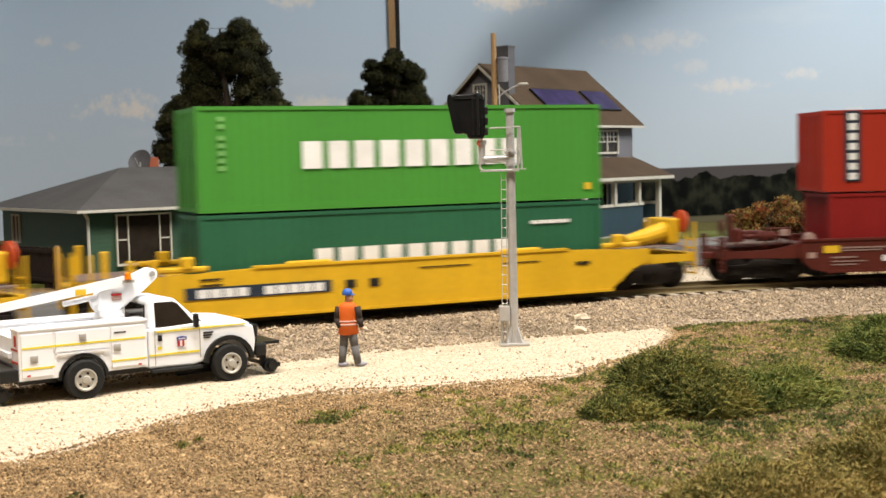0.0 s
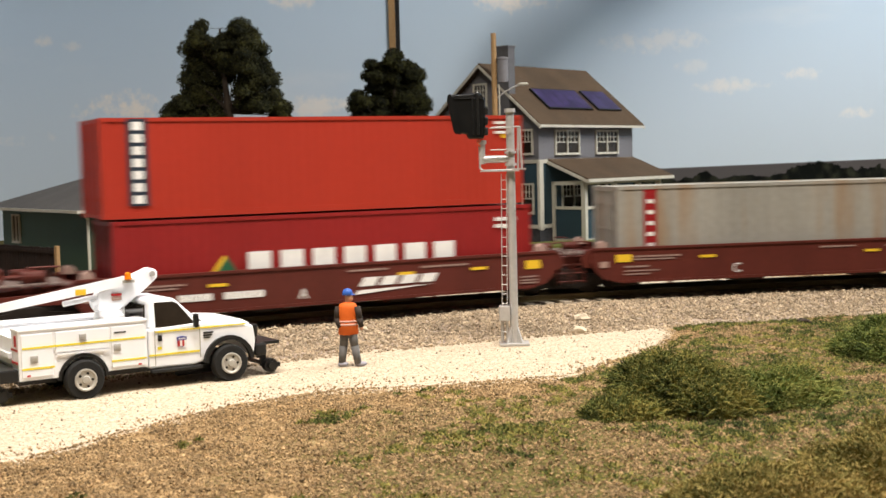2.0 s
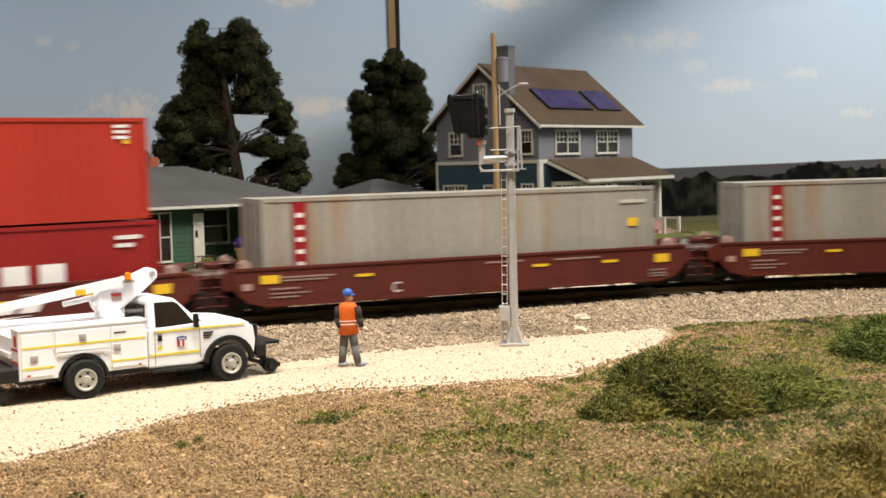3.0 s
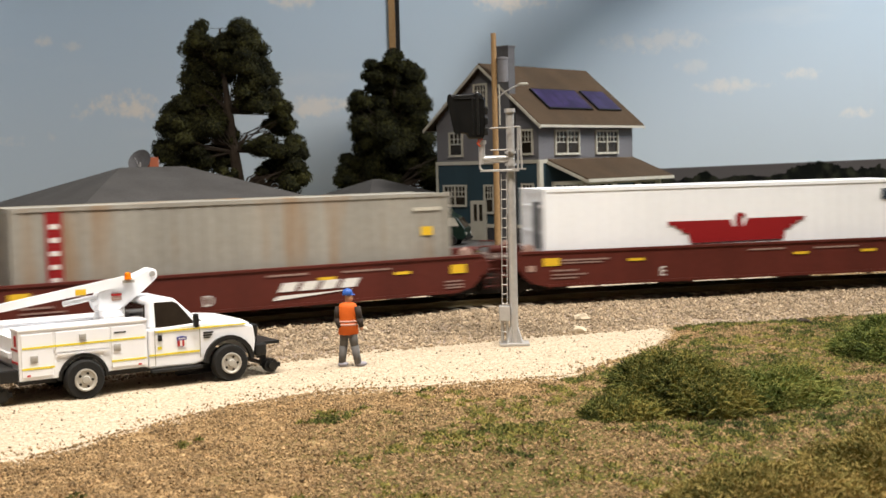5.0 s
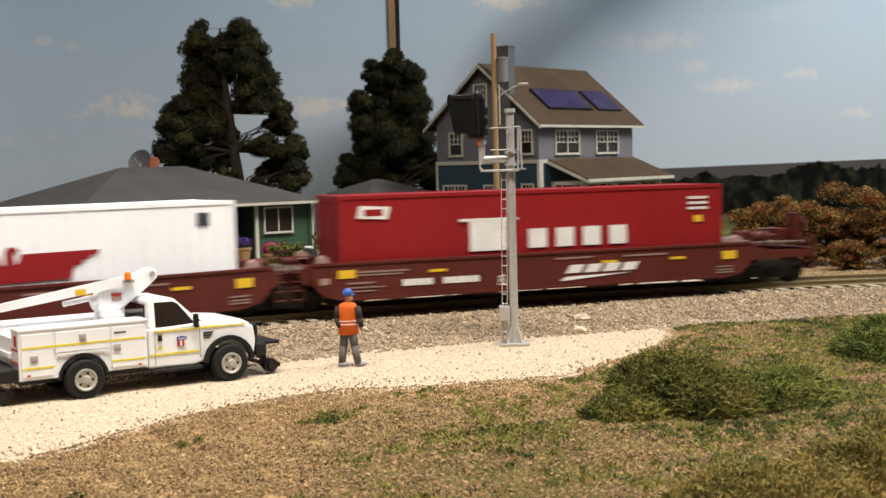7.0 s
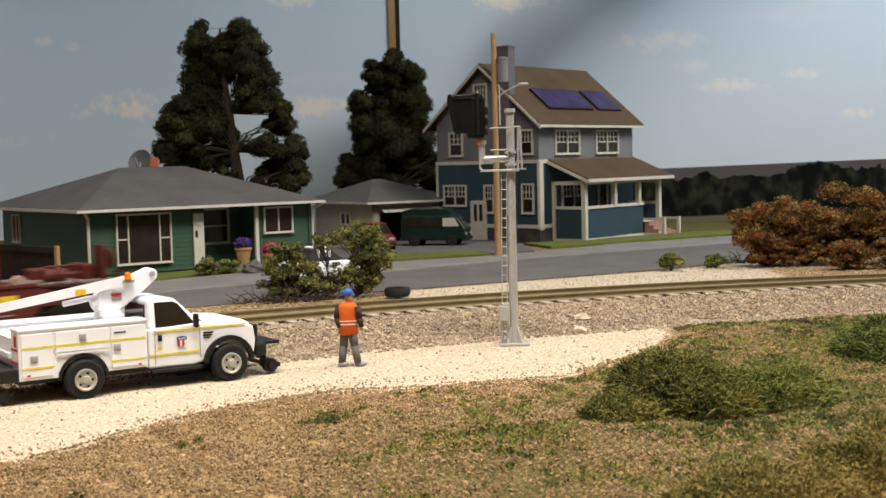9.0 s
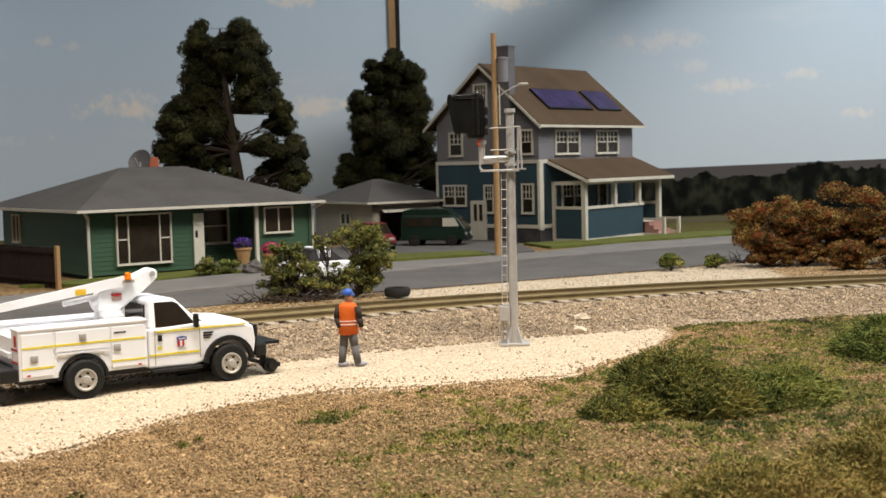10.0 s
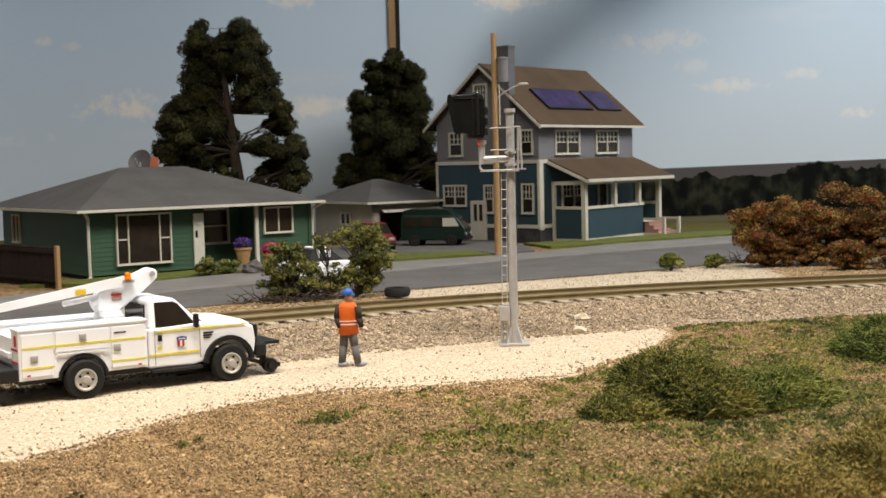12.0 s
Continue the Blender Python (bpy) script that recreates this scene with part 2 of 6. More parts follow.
STREET_NEAR = [(-40, 22), (-16, 36.5), (-7.45, 42.4), (-1.77, 45.7), (4.74, 49.3), (8.5, 51.3), (12.6, 54.2), (20, 58), (40, 68)]


def smooth01(a, b, x):
    k = min(1, max(0, (x - a) / (b - a)))
    return k * k * (3 - 2 * k)


def ground_z(x, y):
    d = math.hypot(x - CX, y - CY) - R
    base = -0.62 + 0.07 * smooth01(-2, 2, d)
    n = noise.noise(Vector((x * 0.35, y * 0.35, 0))) * 0.10 + noise.noise(Vector((x * 1.3, y * 1.3, 5))) * 0.045
    bed = -0.25 - 0.36 * smooth01(-1.5, -4.6, d) if d < 0 else -0.25 - 0.29 * smooth01(1.6, 3.6, d)
    n *= 0.3 if (d < -4 and y > lerp_at(x, TRACK_EDGE)) or d > 4 else 1
    z = max(base, bed)
    if d < -4 and y < lerp_at(x, TRACK_EDGE):
        z += 0.12 * smooth01(0, 3, lerp_at(x, TRACK_EDGE) - y) * smooth01(2, 8, x)
    return z + n * (0.25 if d > -4 else 1)


def ground_mat():
    """Cream gravel road, brown gravel meadow with green turf, grey ballast, far dirt: told apart by a zone attribute, edges broken by noise."""
    m = bpy.data.materials.new("scenic_ground_cover")
    m.use_nodes = True
    nt = m.node_tree
    b = nt.nodes["Principled BSDF"]
    b.inputs["Roughness"].default_value = 0.95
    b.inputs["Specular IOR Level"].default_value = 0.15
    tc = nt.nodes.new("ShaderNodeTexCoord")
    at = nt.nodes.new("ShaderNodeVertexColor")
    at.layer_name = "zone"
    sep = nt.nodes.new("ShaderNodeSeparateColor")
    nt.links.new(at.outputs[0], sep.inputs[0])

    def tex(kind, sc, detail=4):
        n = nt.nodes.new(kind)
        n.inputs["Scale"].default_value = sc / S
        if kind == "ShaderNodeTexNoise":
            n.inputs["Detail"].default_value = detail
        nt.links.new(tc.outputs["Object"], n.inputs["Vector"])
        return n
    grain, patch, cell = tex("ShaderNodeTexNoise", 12, 5), tex("ShaderNodeTexNoise", 0.9, 6), tex("ShaderNodeTexVoronoi", 9)

    def ramp(src, stops):
        r = nt.nodes.new("ShaderNodeValToRGB")
        for e, (p, c) in zip(r.color_ramp.elements, stops):
            e.position, e.color = p, (*c, 1)
        for p, c in stops[2:]:
            r.color_ramp.elements.new(p).color = (*c, 1)
        nt.links.new(src, r.inputs[0])
        return r.outputs[0]

    def mixed(f, a, b2):
        x = nt.nodes.new("ShaderNodeMix")
        x.data_type = "RGBA"
        nt.links.new(f, x.inputs["Factor"]), nt.links.new(a, x.inputs["A"]), nt.links.new(b2, x.inputs["B"])
        return x.outputs["Result"]

    def edge(ch, lo=0.42, hi=0.6, amount=0.75):
        a = nt.nodes.new("ShaderNodeMath")
        a.operation = "MULTIPLY_ADD"
        nt.links.new(patch.outputs[0], a.inputs[0])
        a.inputs[1].default_value = amount
        nt.links.new(sep.outputs[ch], a.inputs[2])
        a2 = nt.nodes.new("ShaderNodeMath")
        a2.operation = "MULTIPLY_ADD"
        nt.links.new(grain.outputs[0], a2.inputs[0])
        a2.inputs[1].default_value = 0.6
        nt.links.new(a.outputs[0], a2.inputs[2])
        r = nt.nodes.new("ShaderNodeMapRange")
        off = (amount + 0.6) * 0.5
        r.inputs["From Min"].default_value, r.inputs["From Max"].default_value = lo + off, hi + off
        nt.links.new(a2.outputs[0], r.inputs["Value"])
        return r.outputs[0]
    cream = ramp(grain.outputs[0], [(0.28, (0.36, 0.28, 0.19)), (0.6, (0.56, 0.475, 0.36))])
    gravel = ramp(cell.outputs["Color"], [(0.1, (0.11, 0.066, 0.028)), (0.9, (0.46, 0.32, 0.165)), (0.5, (0.23, 0.145, 0.065))])
    turf = ramp(grain.outputs[0], [(0.3, (0.028, 0.030, 0.008)), (0.65, (0.135, 0.11, 0.032))])
    stone = ramp(cell.outputs["Color"], [(0.1, (0.15, 0.11, 0.08)), (0.9, (0.46, 0.37, 0.29)), (0.5, (0.30, 0.235, 0.18))])
    out = mixed(edge(1), gravel, turf)
    out = mixed(edge(0, amount=0.6), out, cream)
    out = mixed(edge(2, amount=0.3), out, stone)
    nt.links.new(out, b.inputs["Base Color"])
    bp = nt.nodes.new("ShaderNodeBump")
    bp.inputs["Strength"].default_value, bp.inputs["Distance"].default_value = 0.6, 0.06 * S
    nt.links.new(cell.outputs["Distance"], bp.inputs["Height"])
    nt.links.new(bp.outputs[0], b.inputs["Normal"])
    return m


def zones(x, y):
    """Shares of cream road, turf and ballast at a place."""
    d = math.hypot(x - CX, y - CY) - R
    te = lerp_at(x, TRACK_EDGE)
    if d < 0:
        road = smooth01(-1.9, 1.3, y - te) * smooth01(7.6, 4.6, x)
        stone = smooth01(-5.1 if x < 6 else -5.6, -4.3, d)
        turf = (0.26 + 0.46 * smooth01(0, 4, te - y) * smooth01(-6, 1.5, x)) * (1 - road)
        turf += 0.22 * smooth01(6, 9, x)
        return road, turf, stone
    stone = smooth01(2.6, 1.8, d)
    near = lerp_at(x, STREET_NEAR)
    cream = smooth01(-3, -1, x) * smooth01(15, 11, x) * smooth01(0.3, -0.9, y - near) if y < near + 2 else 0
    if y > lerp_at(x, WALK_FAR) - 0.5:
        return 0, 0.32 + 0.6 * smooth01(72, 77, y), 0
    return cream, 0.05, stone


def build_ground():
    x0, x1, y0, y1, n, k = -70, 73, -30, 96, 286, 310
    xs, ys = np.linspace(x0, x1, n), np.linspace(y0, y1, k)
    verts = [(x * S, y * S, ground_z(x, y) * S) for y in ys for x in xs]
    faces = [(j * n + i, j * n + i + 1, (j + 1) * n + i + 1, (j + 1) * n + i) for j in range(k - 1) for i in range(n - 1)]
    me = bpy.data.meshes.new("ground")
    me.from_pydata(verts, [], faces)
    z = me.color_attributes.new("zone", "FLOAT_COLOR", "POINT")
    cols = []
    for y in ys:
        for x in xs:
            cols += [*zones(x, y), 1]
    z.data.foreach_set("color", cols)
    me.materials.append(ground_mat())
    me.shade_smooth()
    tagged(new("ground", me), "scenic ground of gravel, cream dirt road and turf", "ground", kind="structure")


def strip(name, near, far, z0, z1, material, label, xs):
    """A slab between two plan lines."""
    sh = Shape()
    rows = []
    for x in xs:
        a, b = (x, lerp_at(x, near)), (x, lerp_at(x, far))
        rows.append([sh.bm.verts.new((p[0], p[1], z)) for p in (a, b) for z in (z0, z1)])
    for r, q in zip(rows, rows[1:]):
        sh.bm.faces.new((r[1], q[1], q[3], r[3]))
        sh.bm.faces.new((r[0], r[1], q[1], q[0]))
        sh.bm.faces.new((r[2], q[2], q[3], r[3]))
        sh.bm.faces.new((r[0], r[2], q[2], q[0]))
    return tagged(part(name, sh, material), label, "road" if name == "road" else "pavement", kind="structure")


def backdrop_mat():
    """Painted sky: grey-blue with soft clouds; low hills, woods and a field on its right-hand part."""
    m = bpy.data.materials.new("painted_sky_backdrop")
    m.use_nodes = True
    nt = m.node_tree
    b = nt.nodes["Principled BSDF"]
    b.inputs["Roughness"].default_value = 0.9
    b.inputs["Specular IOR Level"].default_value = 0.1
    tc = nt.nodes.new("ShaderNodeTexCoord")
    sc = nt.nodes.new("ShaderNodeVectorMath")
    sc.operation = "SCALE"
    sc.inputs["Scale"].default_value = 1 / S
    nt.links.new(tc.outputs["Object"], sc.inputs[0])
    sep = nt.nodes.new("ShaderNodeSeparateXYZ")
    nt.links.new(sc.outputs[0], sep.inputs[0])

    def math_(op, a, b_=None, c=None):
        n = nt.nodes.new("ShaderNodeMath")
        n.operation = op
        for i, v in enumerate((a, b_, c)):
            if v is None:
                continue
            if isinstance(v, (int, float)):
                n.inputs[i].default_value = v
            else:
                nt.links.new(v, n.inputs[i])
        return n.outputs[0]

    def noise_(scale, detail, stretch=(1, 1, 1)):
        mp = nt.nodes.new("ShaderNodeMapping")
        mp.inputs["Scale"].default_value = stretch
        nt.links.new(sc.outputs[0], mp.inputs["Vector"])
        n = nt.nodes.new("ShaderNodeTexNoise")
        n.inputs["Scale"].default_value, n.inputs["Detail"].default_value = scale, detail
        nt.links.new(mp.outputs[0], n.inputs["Vector"])
        return n.outputs[0]

    def step(v, lo, hi):
        r = nt.nodes.new("ShaderNodeMapRange")
        r.interpolation_type = "SMOOTHSTEP"
        r.inputs["From Min"].default_value, r.inputs["From Max"].default_value = lo, hi
        nt.links.new(v, r.inputs["Value"])
        return r.outputs[0]

    def mix(f, a, b_):
        n = nt.nodes.new("ShaderNodeMix")
        n.data_type = "RGBA"
        nt.links.new(f, n.inputs["Factor"])
        for key, v in (("A", a), ("B", b_)):
            if isinstance(v, tuple):
                n.inputs[key].default_value = (*v, 1)
            else:
                nt.links.new(v, n.inputs[key])
        return n.outputs["Result"]
    x, z = sep.outputs[0], sep.outputs[2]
    sky = mix(step(z, 0, 20), (0.55, 0.62, 0.68), (0.46, 0.57, 0.68))
    haze = math_("MULTIPLY", step(noise_(0.13, 6, (0.5, 1, 1.8)), 0.55, 0.75), 0.35)
    sky = mix(haze, sky, (0.72, 0.72, 0.72))
    torn = math_("ADD", math_("MULTIPLY", math_("SUBTRACT", noise_(0.55, 6), 0.5), 4.2), math_("MULTIPLY", math_("SUBTRACT", noise_(2.2, 4), 0.5), 2.0))
    puffs = ((-22.6, 8.3, 3.0, 0.8, 0.8), (-21.2, 8.9, 1.6, 0.9, 0.8), (-8.4, 8.2, 2.3, 0.75, 0.75), (-26.9, 13.1, 0.8, 0.45, 0.55), (-25.3, 12.7, 0.7, 0.35, 0.45), (-9.6, 15.5, 1.2, 0.7, 0.7), (-11.4, 15.7, 0.8, 0.4, 0.5),
             (-29.3, 6.3, 1.0, 0.5, 0.6), (-26.8, 6.6, 0.5, 0.4, 0.5), (5.6, 15.2, 2.7, 1.0, 0.9), (20.4, 8.9, 2.4, 0.55, 0.55), (25.4, 9.5, 1.4, 0.5, 0.6), (28.9, 6.8, 1.1, 0.4, 0.6), (15.0, 12.0, 3.2, 0.8, 0.4), (17.5, 10.2, 1.2, 0.5, 0.3))
    for cx, cz, rx, rz, thick in puffs:
        u = math_("POWER", math_("MULTIPLY", math_("SUBTRACT", x, cx), 1 / rx), 2)
        w = math_("POWER", math_("MULTIPLY", math_("SUBTRACT", z, cz), 1 / rz), 2)
        body = math_("SUBTRACT", math_("SUBTRACT", 1.0, math_("ADD", u, w)), math_("MULTIPLY", torn, -1.0))
        sky = mix(math_("MULTIPLY", step(body, -0.2, 1.6), thick), sky, (0.80, 0.74, 0.68))
    hill = math_("ADD", math_("MULTIPLY_ADD", x, 0.0187, 2.98), math_("MULTIPLY", noise_(0.05, 2), 0.05))
    inx = step(x, 6, 10)
    far = mix(math_("MULTIPLY", step(math_("SUBTRACT", hill, z), 0, 0.06), inx), sky, (0.085, 0.076, 0.074))
    wood_top = math_("ADD", math_("MULTIPLY_ADD", noise_(0.2, 9), 4.4, 0.15), math_("MULTIPLY", noise_(1.6, 5), 1.2))
    wood = mix(step(noise_(1.3, 6, (1, 1, 0.7)), 0.4, 0.72), (0.003, 0.004, 0.003), (0.028, 0.029, 0.018))
    far = mix(math_("MULTIPLY", step(math_("SUBTRACT", wood_top, z), 0, 0.12), inx), far, wood)
    field = mix(noise_(0.6, 4, (0.3, 1, 2)), (0.09, 0.085, 0.05), (0.16, 0.14, 0.085))
    far = mix(math_("MULTIPLY", step(math_("SUBTRACT", math_("MULTIPLY_ADD", noise_(0.2, 4), 0.5, -0.3), z), 0, 0.15), inx), far, field)
    nt.links.new(far, b.inputs["Base Color"])
    return m


def build_backdrop():
    sh = Shape()
    pts = [(-62, 20), (-60, 60), (-52, 78), (-38, 86)] + [(x, 88) for x in range(-26, 40, 6)] + [(46, 87), (58, 80), (66, 66), (68, 20)]
    rows = [[sh.bm.verts.new((x, y, z)) for z in (-1.2, 60)] + [sh.bm.verts.new((x * 1.01, y + 0.6, z)) for z in (-1.2, 60)] for x, y in pts]
    for a, b in zip(rows, rows[1:]):
        sh.bm.faces.new((a[0], b[0], b[1], a[1]))
        sh.bm.faces.new((a[2], b[2], b[3], a[3]))
        sh.bm.faces.new((a[1], b[1], b[3], a[3]))
    tagged(part("backdrop", sh, backdrop_mat(), smooth=True), "painted sky backdrop with clouds, hills and dark woods", "backdrop", kind="structure")


def build_room():
    wallm = mat("plain_room_paint", (0.13, 0.125, 0.12), 0.9, var=0.05, scale=0.05, fine=1, bump=0.02)
    for name, c, s in (("ceiling", (1.5, 33, 97), (151, 138, 2)), ("floor", (1.5, 33, -3), (151, 138, 2)), ("wall_south", (1.5, -33, 47), (151, 4, 98)),
                       ("wall_west", (-72, 33, 47), (4, 128, 98)), ("wall_east", (75, 33, 47), (4, 128, 98)), ("wall_north", (1.5, 99, 47), (151, 4, 98))):
        tagged(part(name, Shape().box(c, s), wallm), "plain painted room surface", name.split("_")[0], kind="structure")

    # Unseen bar, added only to cast a soft slanting shadow on the backdrop.
    tagged(part("backdrop_shade_bar", Shape().tube((11.2, 81.6, 17.6), (73.2, 81.6, 65.5), 2.1, n=18), wallm, smooth=40), "unseen slanting bar added to shade the backdrop", "brace", kind="structure")


build_ground()
XS = [-40, -34, -28, -22, -18] + [-16 + i for i in range(0, 37)] + [22, 26, 32, 40]
strip("road", STREET_NEAR, STREET_FAR, -0.75, -0.495, M["asphalt"], "grey asphalt village street, slightly worn", XS)
strip("pavement", [(x, y + 0.01) for x, y in STREET_FAR], WALK_FAR, -0.75, -0.40, M["walk_"], "pale grey concrete pavement along the street", XS)
build_backdrop()
build_room()


def build_track():
    a0, a1 = 1.05, -0.42
    n = 150
    for off, nm in ((0.755, "rail"), (-0.755, "rail")):
        sh, top = Shape(), Shape()
        prof = [(-0.10, -0.17), (0.10, -0.17), (0.035, -0.13), (0.035, -0.05), (0.055, -0.04), (0.055, -0.004), (-0.055, -0.004), (-0.055, -0.04), (-0.035, -0.05), (-0.035, -0.13)]
        prev = None
        ptop = None
        for i in range(n + 1):
            a = a0 + (a1 - a0) * i / n
            row = [sh.bm.verts.new((*arc(a, off + u), w)) for u, w in prof]
            rt = [top.bm.verts.new((*arc(a, off + u), w)) for u, w in ((-0.045, -0.003), (-0.045, 0.0), (0.045, 0.0), (0.045, -0.003))]
            if prev:
                for j in range(len(prof)):
                    sh.bm.faces.new((prev[j], row[j], row[(j + 1) % len(prof)], prev[(j + 1) % len(prof)]))
                for j in range(3):
                    top.bm.faces.new((ptop[j], rt[j], rt[j + 1], ptop[j + 1]))
            prev, ptop = row, rt
        ob = tagged(part(nm, sh, M["rail"]), "brown weathered steel rail with a worn bright head", "rail", "track rails")
        part("rail_head", top, M["rail_top"], ob)
    step_a = 0.62 / R
    tie_mesh = None
    a = 0.98
    while a > -0.36:
        x, y = arc(a)
        k = P(x + random.uniform(-.03, .03), y + random.uniform(-.05, .05), -0.175, math.degrees(a) + random.uniform(-1, 1))
        if tie_mesh is None:
            ob = part("railway_tie", Shape().box((0, 0, -0.07), (0.26, 2.75, 0.15), 0.015), M["tie"])
            tie_mesh = ob.data
        else:
            ob = new("railway_tie", tie_mesh)
        ob.matrix_basis = k
        tagged(ob, "grey-brown weathered wooden railway tie bedded in ballast", "railway tie", "ties under the rails")
        a -= step_a


def pebbles(name, count, place, smin, smax, material, label, category, seed):
    """Many small angular stones in one mesh."""
    rnd = random.Random(seed)
    spots = []
    while len(spots) < count:
        q = place(rnd)
        if q is not None:
            spots.append((q[0], q[1], ground_z(*q)))
    g = np.random.default_rng(seed)
    base = np.array([(1, 0, 0), (-1, 0, 0), (0, 1, 0), (0, -1, 0), (0, 0, 1), (0, 0, -0.6)], dtype=float)
    tri = np.array([(0, 2, 4), (2, 1, 4), (1, 3, 4), (3, 0, 4), (2, 0, 5), (1, 2, 5), (3, 1, 5), (0, 3, 5)])
    s = g.uniform(smin, smax, count) * np.where(g.random(count) < 0.06, 1.5, 1.0)
    turn = np.linalg.qr(g.normal(size=(count, 3, 3)))[0]
    loc = base[None] * g.uniform(0.65, 1.3, (count, 6, 3)) * s[:, None, None]
    c = np.array(spots)
    c[:, 2] += s * 0.3
    v = (np.einsum("nij,nkj->nki", turn, loc) + c[:, None]) * S
    f = tri[None] + 6 * np.arange(count)[:, None, None]
    me = bpy.data.meshes.new(name)
    me.from_pydata(v.reshape(-1, 3).tolist(), [], f.reshape(-1, 3).tolist())
    me.materials.append(material)
    tagged(new(name, me), label, category, kind="stuff")


def ballast_place(r):
    a, d = r.uniform(-0.3, 0.85), r.uniform(-5.2, 2.2)
    if -1.42 < d < 1.42 and r.random() < 0.88:
        return None
    if d < -4.2 and r.random() < 0.6:
        return None
    return arc(a, d)


def meadow_place(r):
    x, y = r.uniform(-10, 16), r.uniform(15, 38)
    d = math.hypot(x - CX, y - CY) - R
    if d > -4.6 or abs(x) > y * 0.4:
        return None
    if noise.noise(Vector((x * 0.45, y * 0.45, 7))) + 0.07 * (x - 1) > r.uniform(-0.2, 1.1):
        return None
    on_road = y > lerp_at(x, TRACK_EDGE) + 0.2 and x < 6.2
    edge_gap = y - lerp_at(x, TRACK_EDGE)
    return None if on_road and r.random() > 0.12 * smooth01(2.0, 0, edge_gap) else (x, y)


def road_place(r):
    x, y = r.uniform(-10, 7), r.uniform(19, 35)
    d = math.hypot(x - CX, y - CY) - R
    return (x, y) if d < -4.2 and y > lerp_at(x, TRACK_EDGE) - 0.3 else None


build_track()
pebbles("ballast_stones", 60000, ballast_place, 0.026, 0.062, M["ballast"], "loose grey-brown ballast stones beside the track", "ballast", 3)
pebbles("meadow_gravel", 95000, meadow_place, 0.010, 0.032, mat("brown_gravel", (0.285, 0.19, 0.096), 0.95, var=0.2, scale=3, bump=0.3, piece=0.62), "loose brown and tan gravel on the meadow", "gravel", 4)
pebbles("road_grit", 320, road_place, 0.012, 0.034, mat("dark_road_grit", (0.26, 0.20, 0.14), 0.95, var=0.2, scale=3, bump=0.3, piece=0.5), "scattered dark grit on the cream dirt road", "gravel", 5)
pebbles("road_gravel", 16000, road_place, 0.006, 0.017, mat("cream_road_gravel", (0.545, 0.455, 0.345), 0.95, var=0.1, scale=3, bump=0.2, piece=0.14), "fine cream gravel of the dirt road", "gravel", 6)


def far_place(r):
    x, y = r.uniform(-9, 22), r.uniform(36, 56)
    d = math.hypot(x - CX, y - CY) - R
    return (x, y) if 2.2 < d and y < lerp_at(x, STREET_NEAR) else None


pebbles("far_gravel", 5000, far_place, 0.015, 0.04, mat("tan_far_gravel", (0.50, 0.41, 0.29), 0.95, var=0.2, scale=3, bump=0.3, piece=0.3), "loose tan gravel between track and street", "gravel", 8)

# ---- the train ----
def corrugated(sh, x0, x1, y, z0, z1, n, depth, out):
    """A ribbed side sheet: n ribs along x."""
    w = (x1 - x0) / n
    cols = []
    for i in range(n):
        for k, d in ((0.0, 0), (0.35, 0), (0.5, depth), (0.85, depth)):
            cols.append((x0 + (i + k) * w, y - out * d))
    cols.append((x1, y))
    prev = None
    for x, yy in cols:
        c = (sh.bm.verts.new((x, yy, z0)), sh.bm.verts.new((x, yy, z1)))
        if prev:
            sh.bm.faces.new((prev[0], c[0], c[1], prev[1]))
        prev = c


def container(angle, z, h, paint, label, ribs=44, depth=0.012):
    """A forty-foot box on a car: ribbed sides, posts, rails, doors with rods, corner castings."""
    L, W = 12.19, 2.44
    c = thing("container", label, "container", group="containers on the train")
    train.append((c, [], angle, z))
    for s in (-1, 1):
        b = Shape()
        corrugated(b, -L / 2 + 0.15, L / 2 - 0.15, s * (W / 2 - 0.02), 0.15, h - 0.1, ribs, depth, s)
        part("side_panel", b, paint, c)
        part("top_rail", Shape().box((0, s * (W / 2 - 0.05), h - 0.05), (L - 0.3, 0.1, 0.1)), paint, c)
        part("bottom_rail", Shape().box((0, s * (W / 2 - 0.05), 0.08), (L - 0.3, 0.1, 0.16)), paint, c)
        for e in (-1, 1):
            part("corner_post", Shape().box((e * (L / 2 - 0.08), s * (W / 2 - 0.08), h / 2), (0.16, 0.16, h - 0.24)), paint, c)
            for zz in (0.06, h - 0.06):
                part("corner_casting", Shape().box((e * (L / 2 - 0.09), s * (W / 2 - 0.085), zz), (0.19, 0.18, 0.125), 0.01), paint, c)
    r = Shape().box((0, 0, h - 0.05), (L - 0.1, W - 0.2, 0.07))
    part("roof_panel", r, paint, c)
    part("floor_panel", Shape().box((0, 0, 0.1), (L - 0.1, W - 0.2, 0.12)), paint, c)
    for e in (-1, 1):
        part("end_panel", Shape().box((e * (L / 2 - 0.06), 0, h / 2), (0.05, W - 0.3, h - 0.2)), paint, c)
        part("end_sill", Shape().box((e * (L / 2 - 0.06), 0, 0.1), (0.12, W - 0.36, 0.16)), paint, c)
        part("end_header", Shape().box((e * (L / 2 - 0.06), 0, h - 0.08), (0.12, W - 0.36, 0.14)), paint, c)
    for y in (-0.85, -0.35, 0.35, 0.85):
        rod = part("door_rod", Shape().tube((-L / 2 - 0.03, y, 0.12), (-L / 2 - 0.03, y, h - 0.12), 0.025, n=6), paint, c)
        for k in (0.2, 0.5, 0.8):
            part("rod_keeper", Shape().box((-L / 2 - 0.02, y, h * k), (0.05, 0.14, 0.06)), paint, rod)
    return c


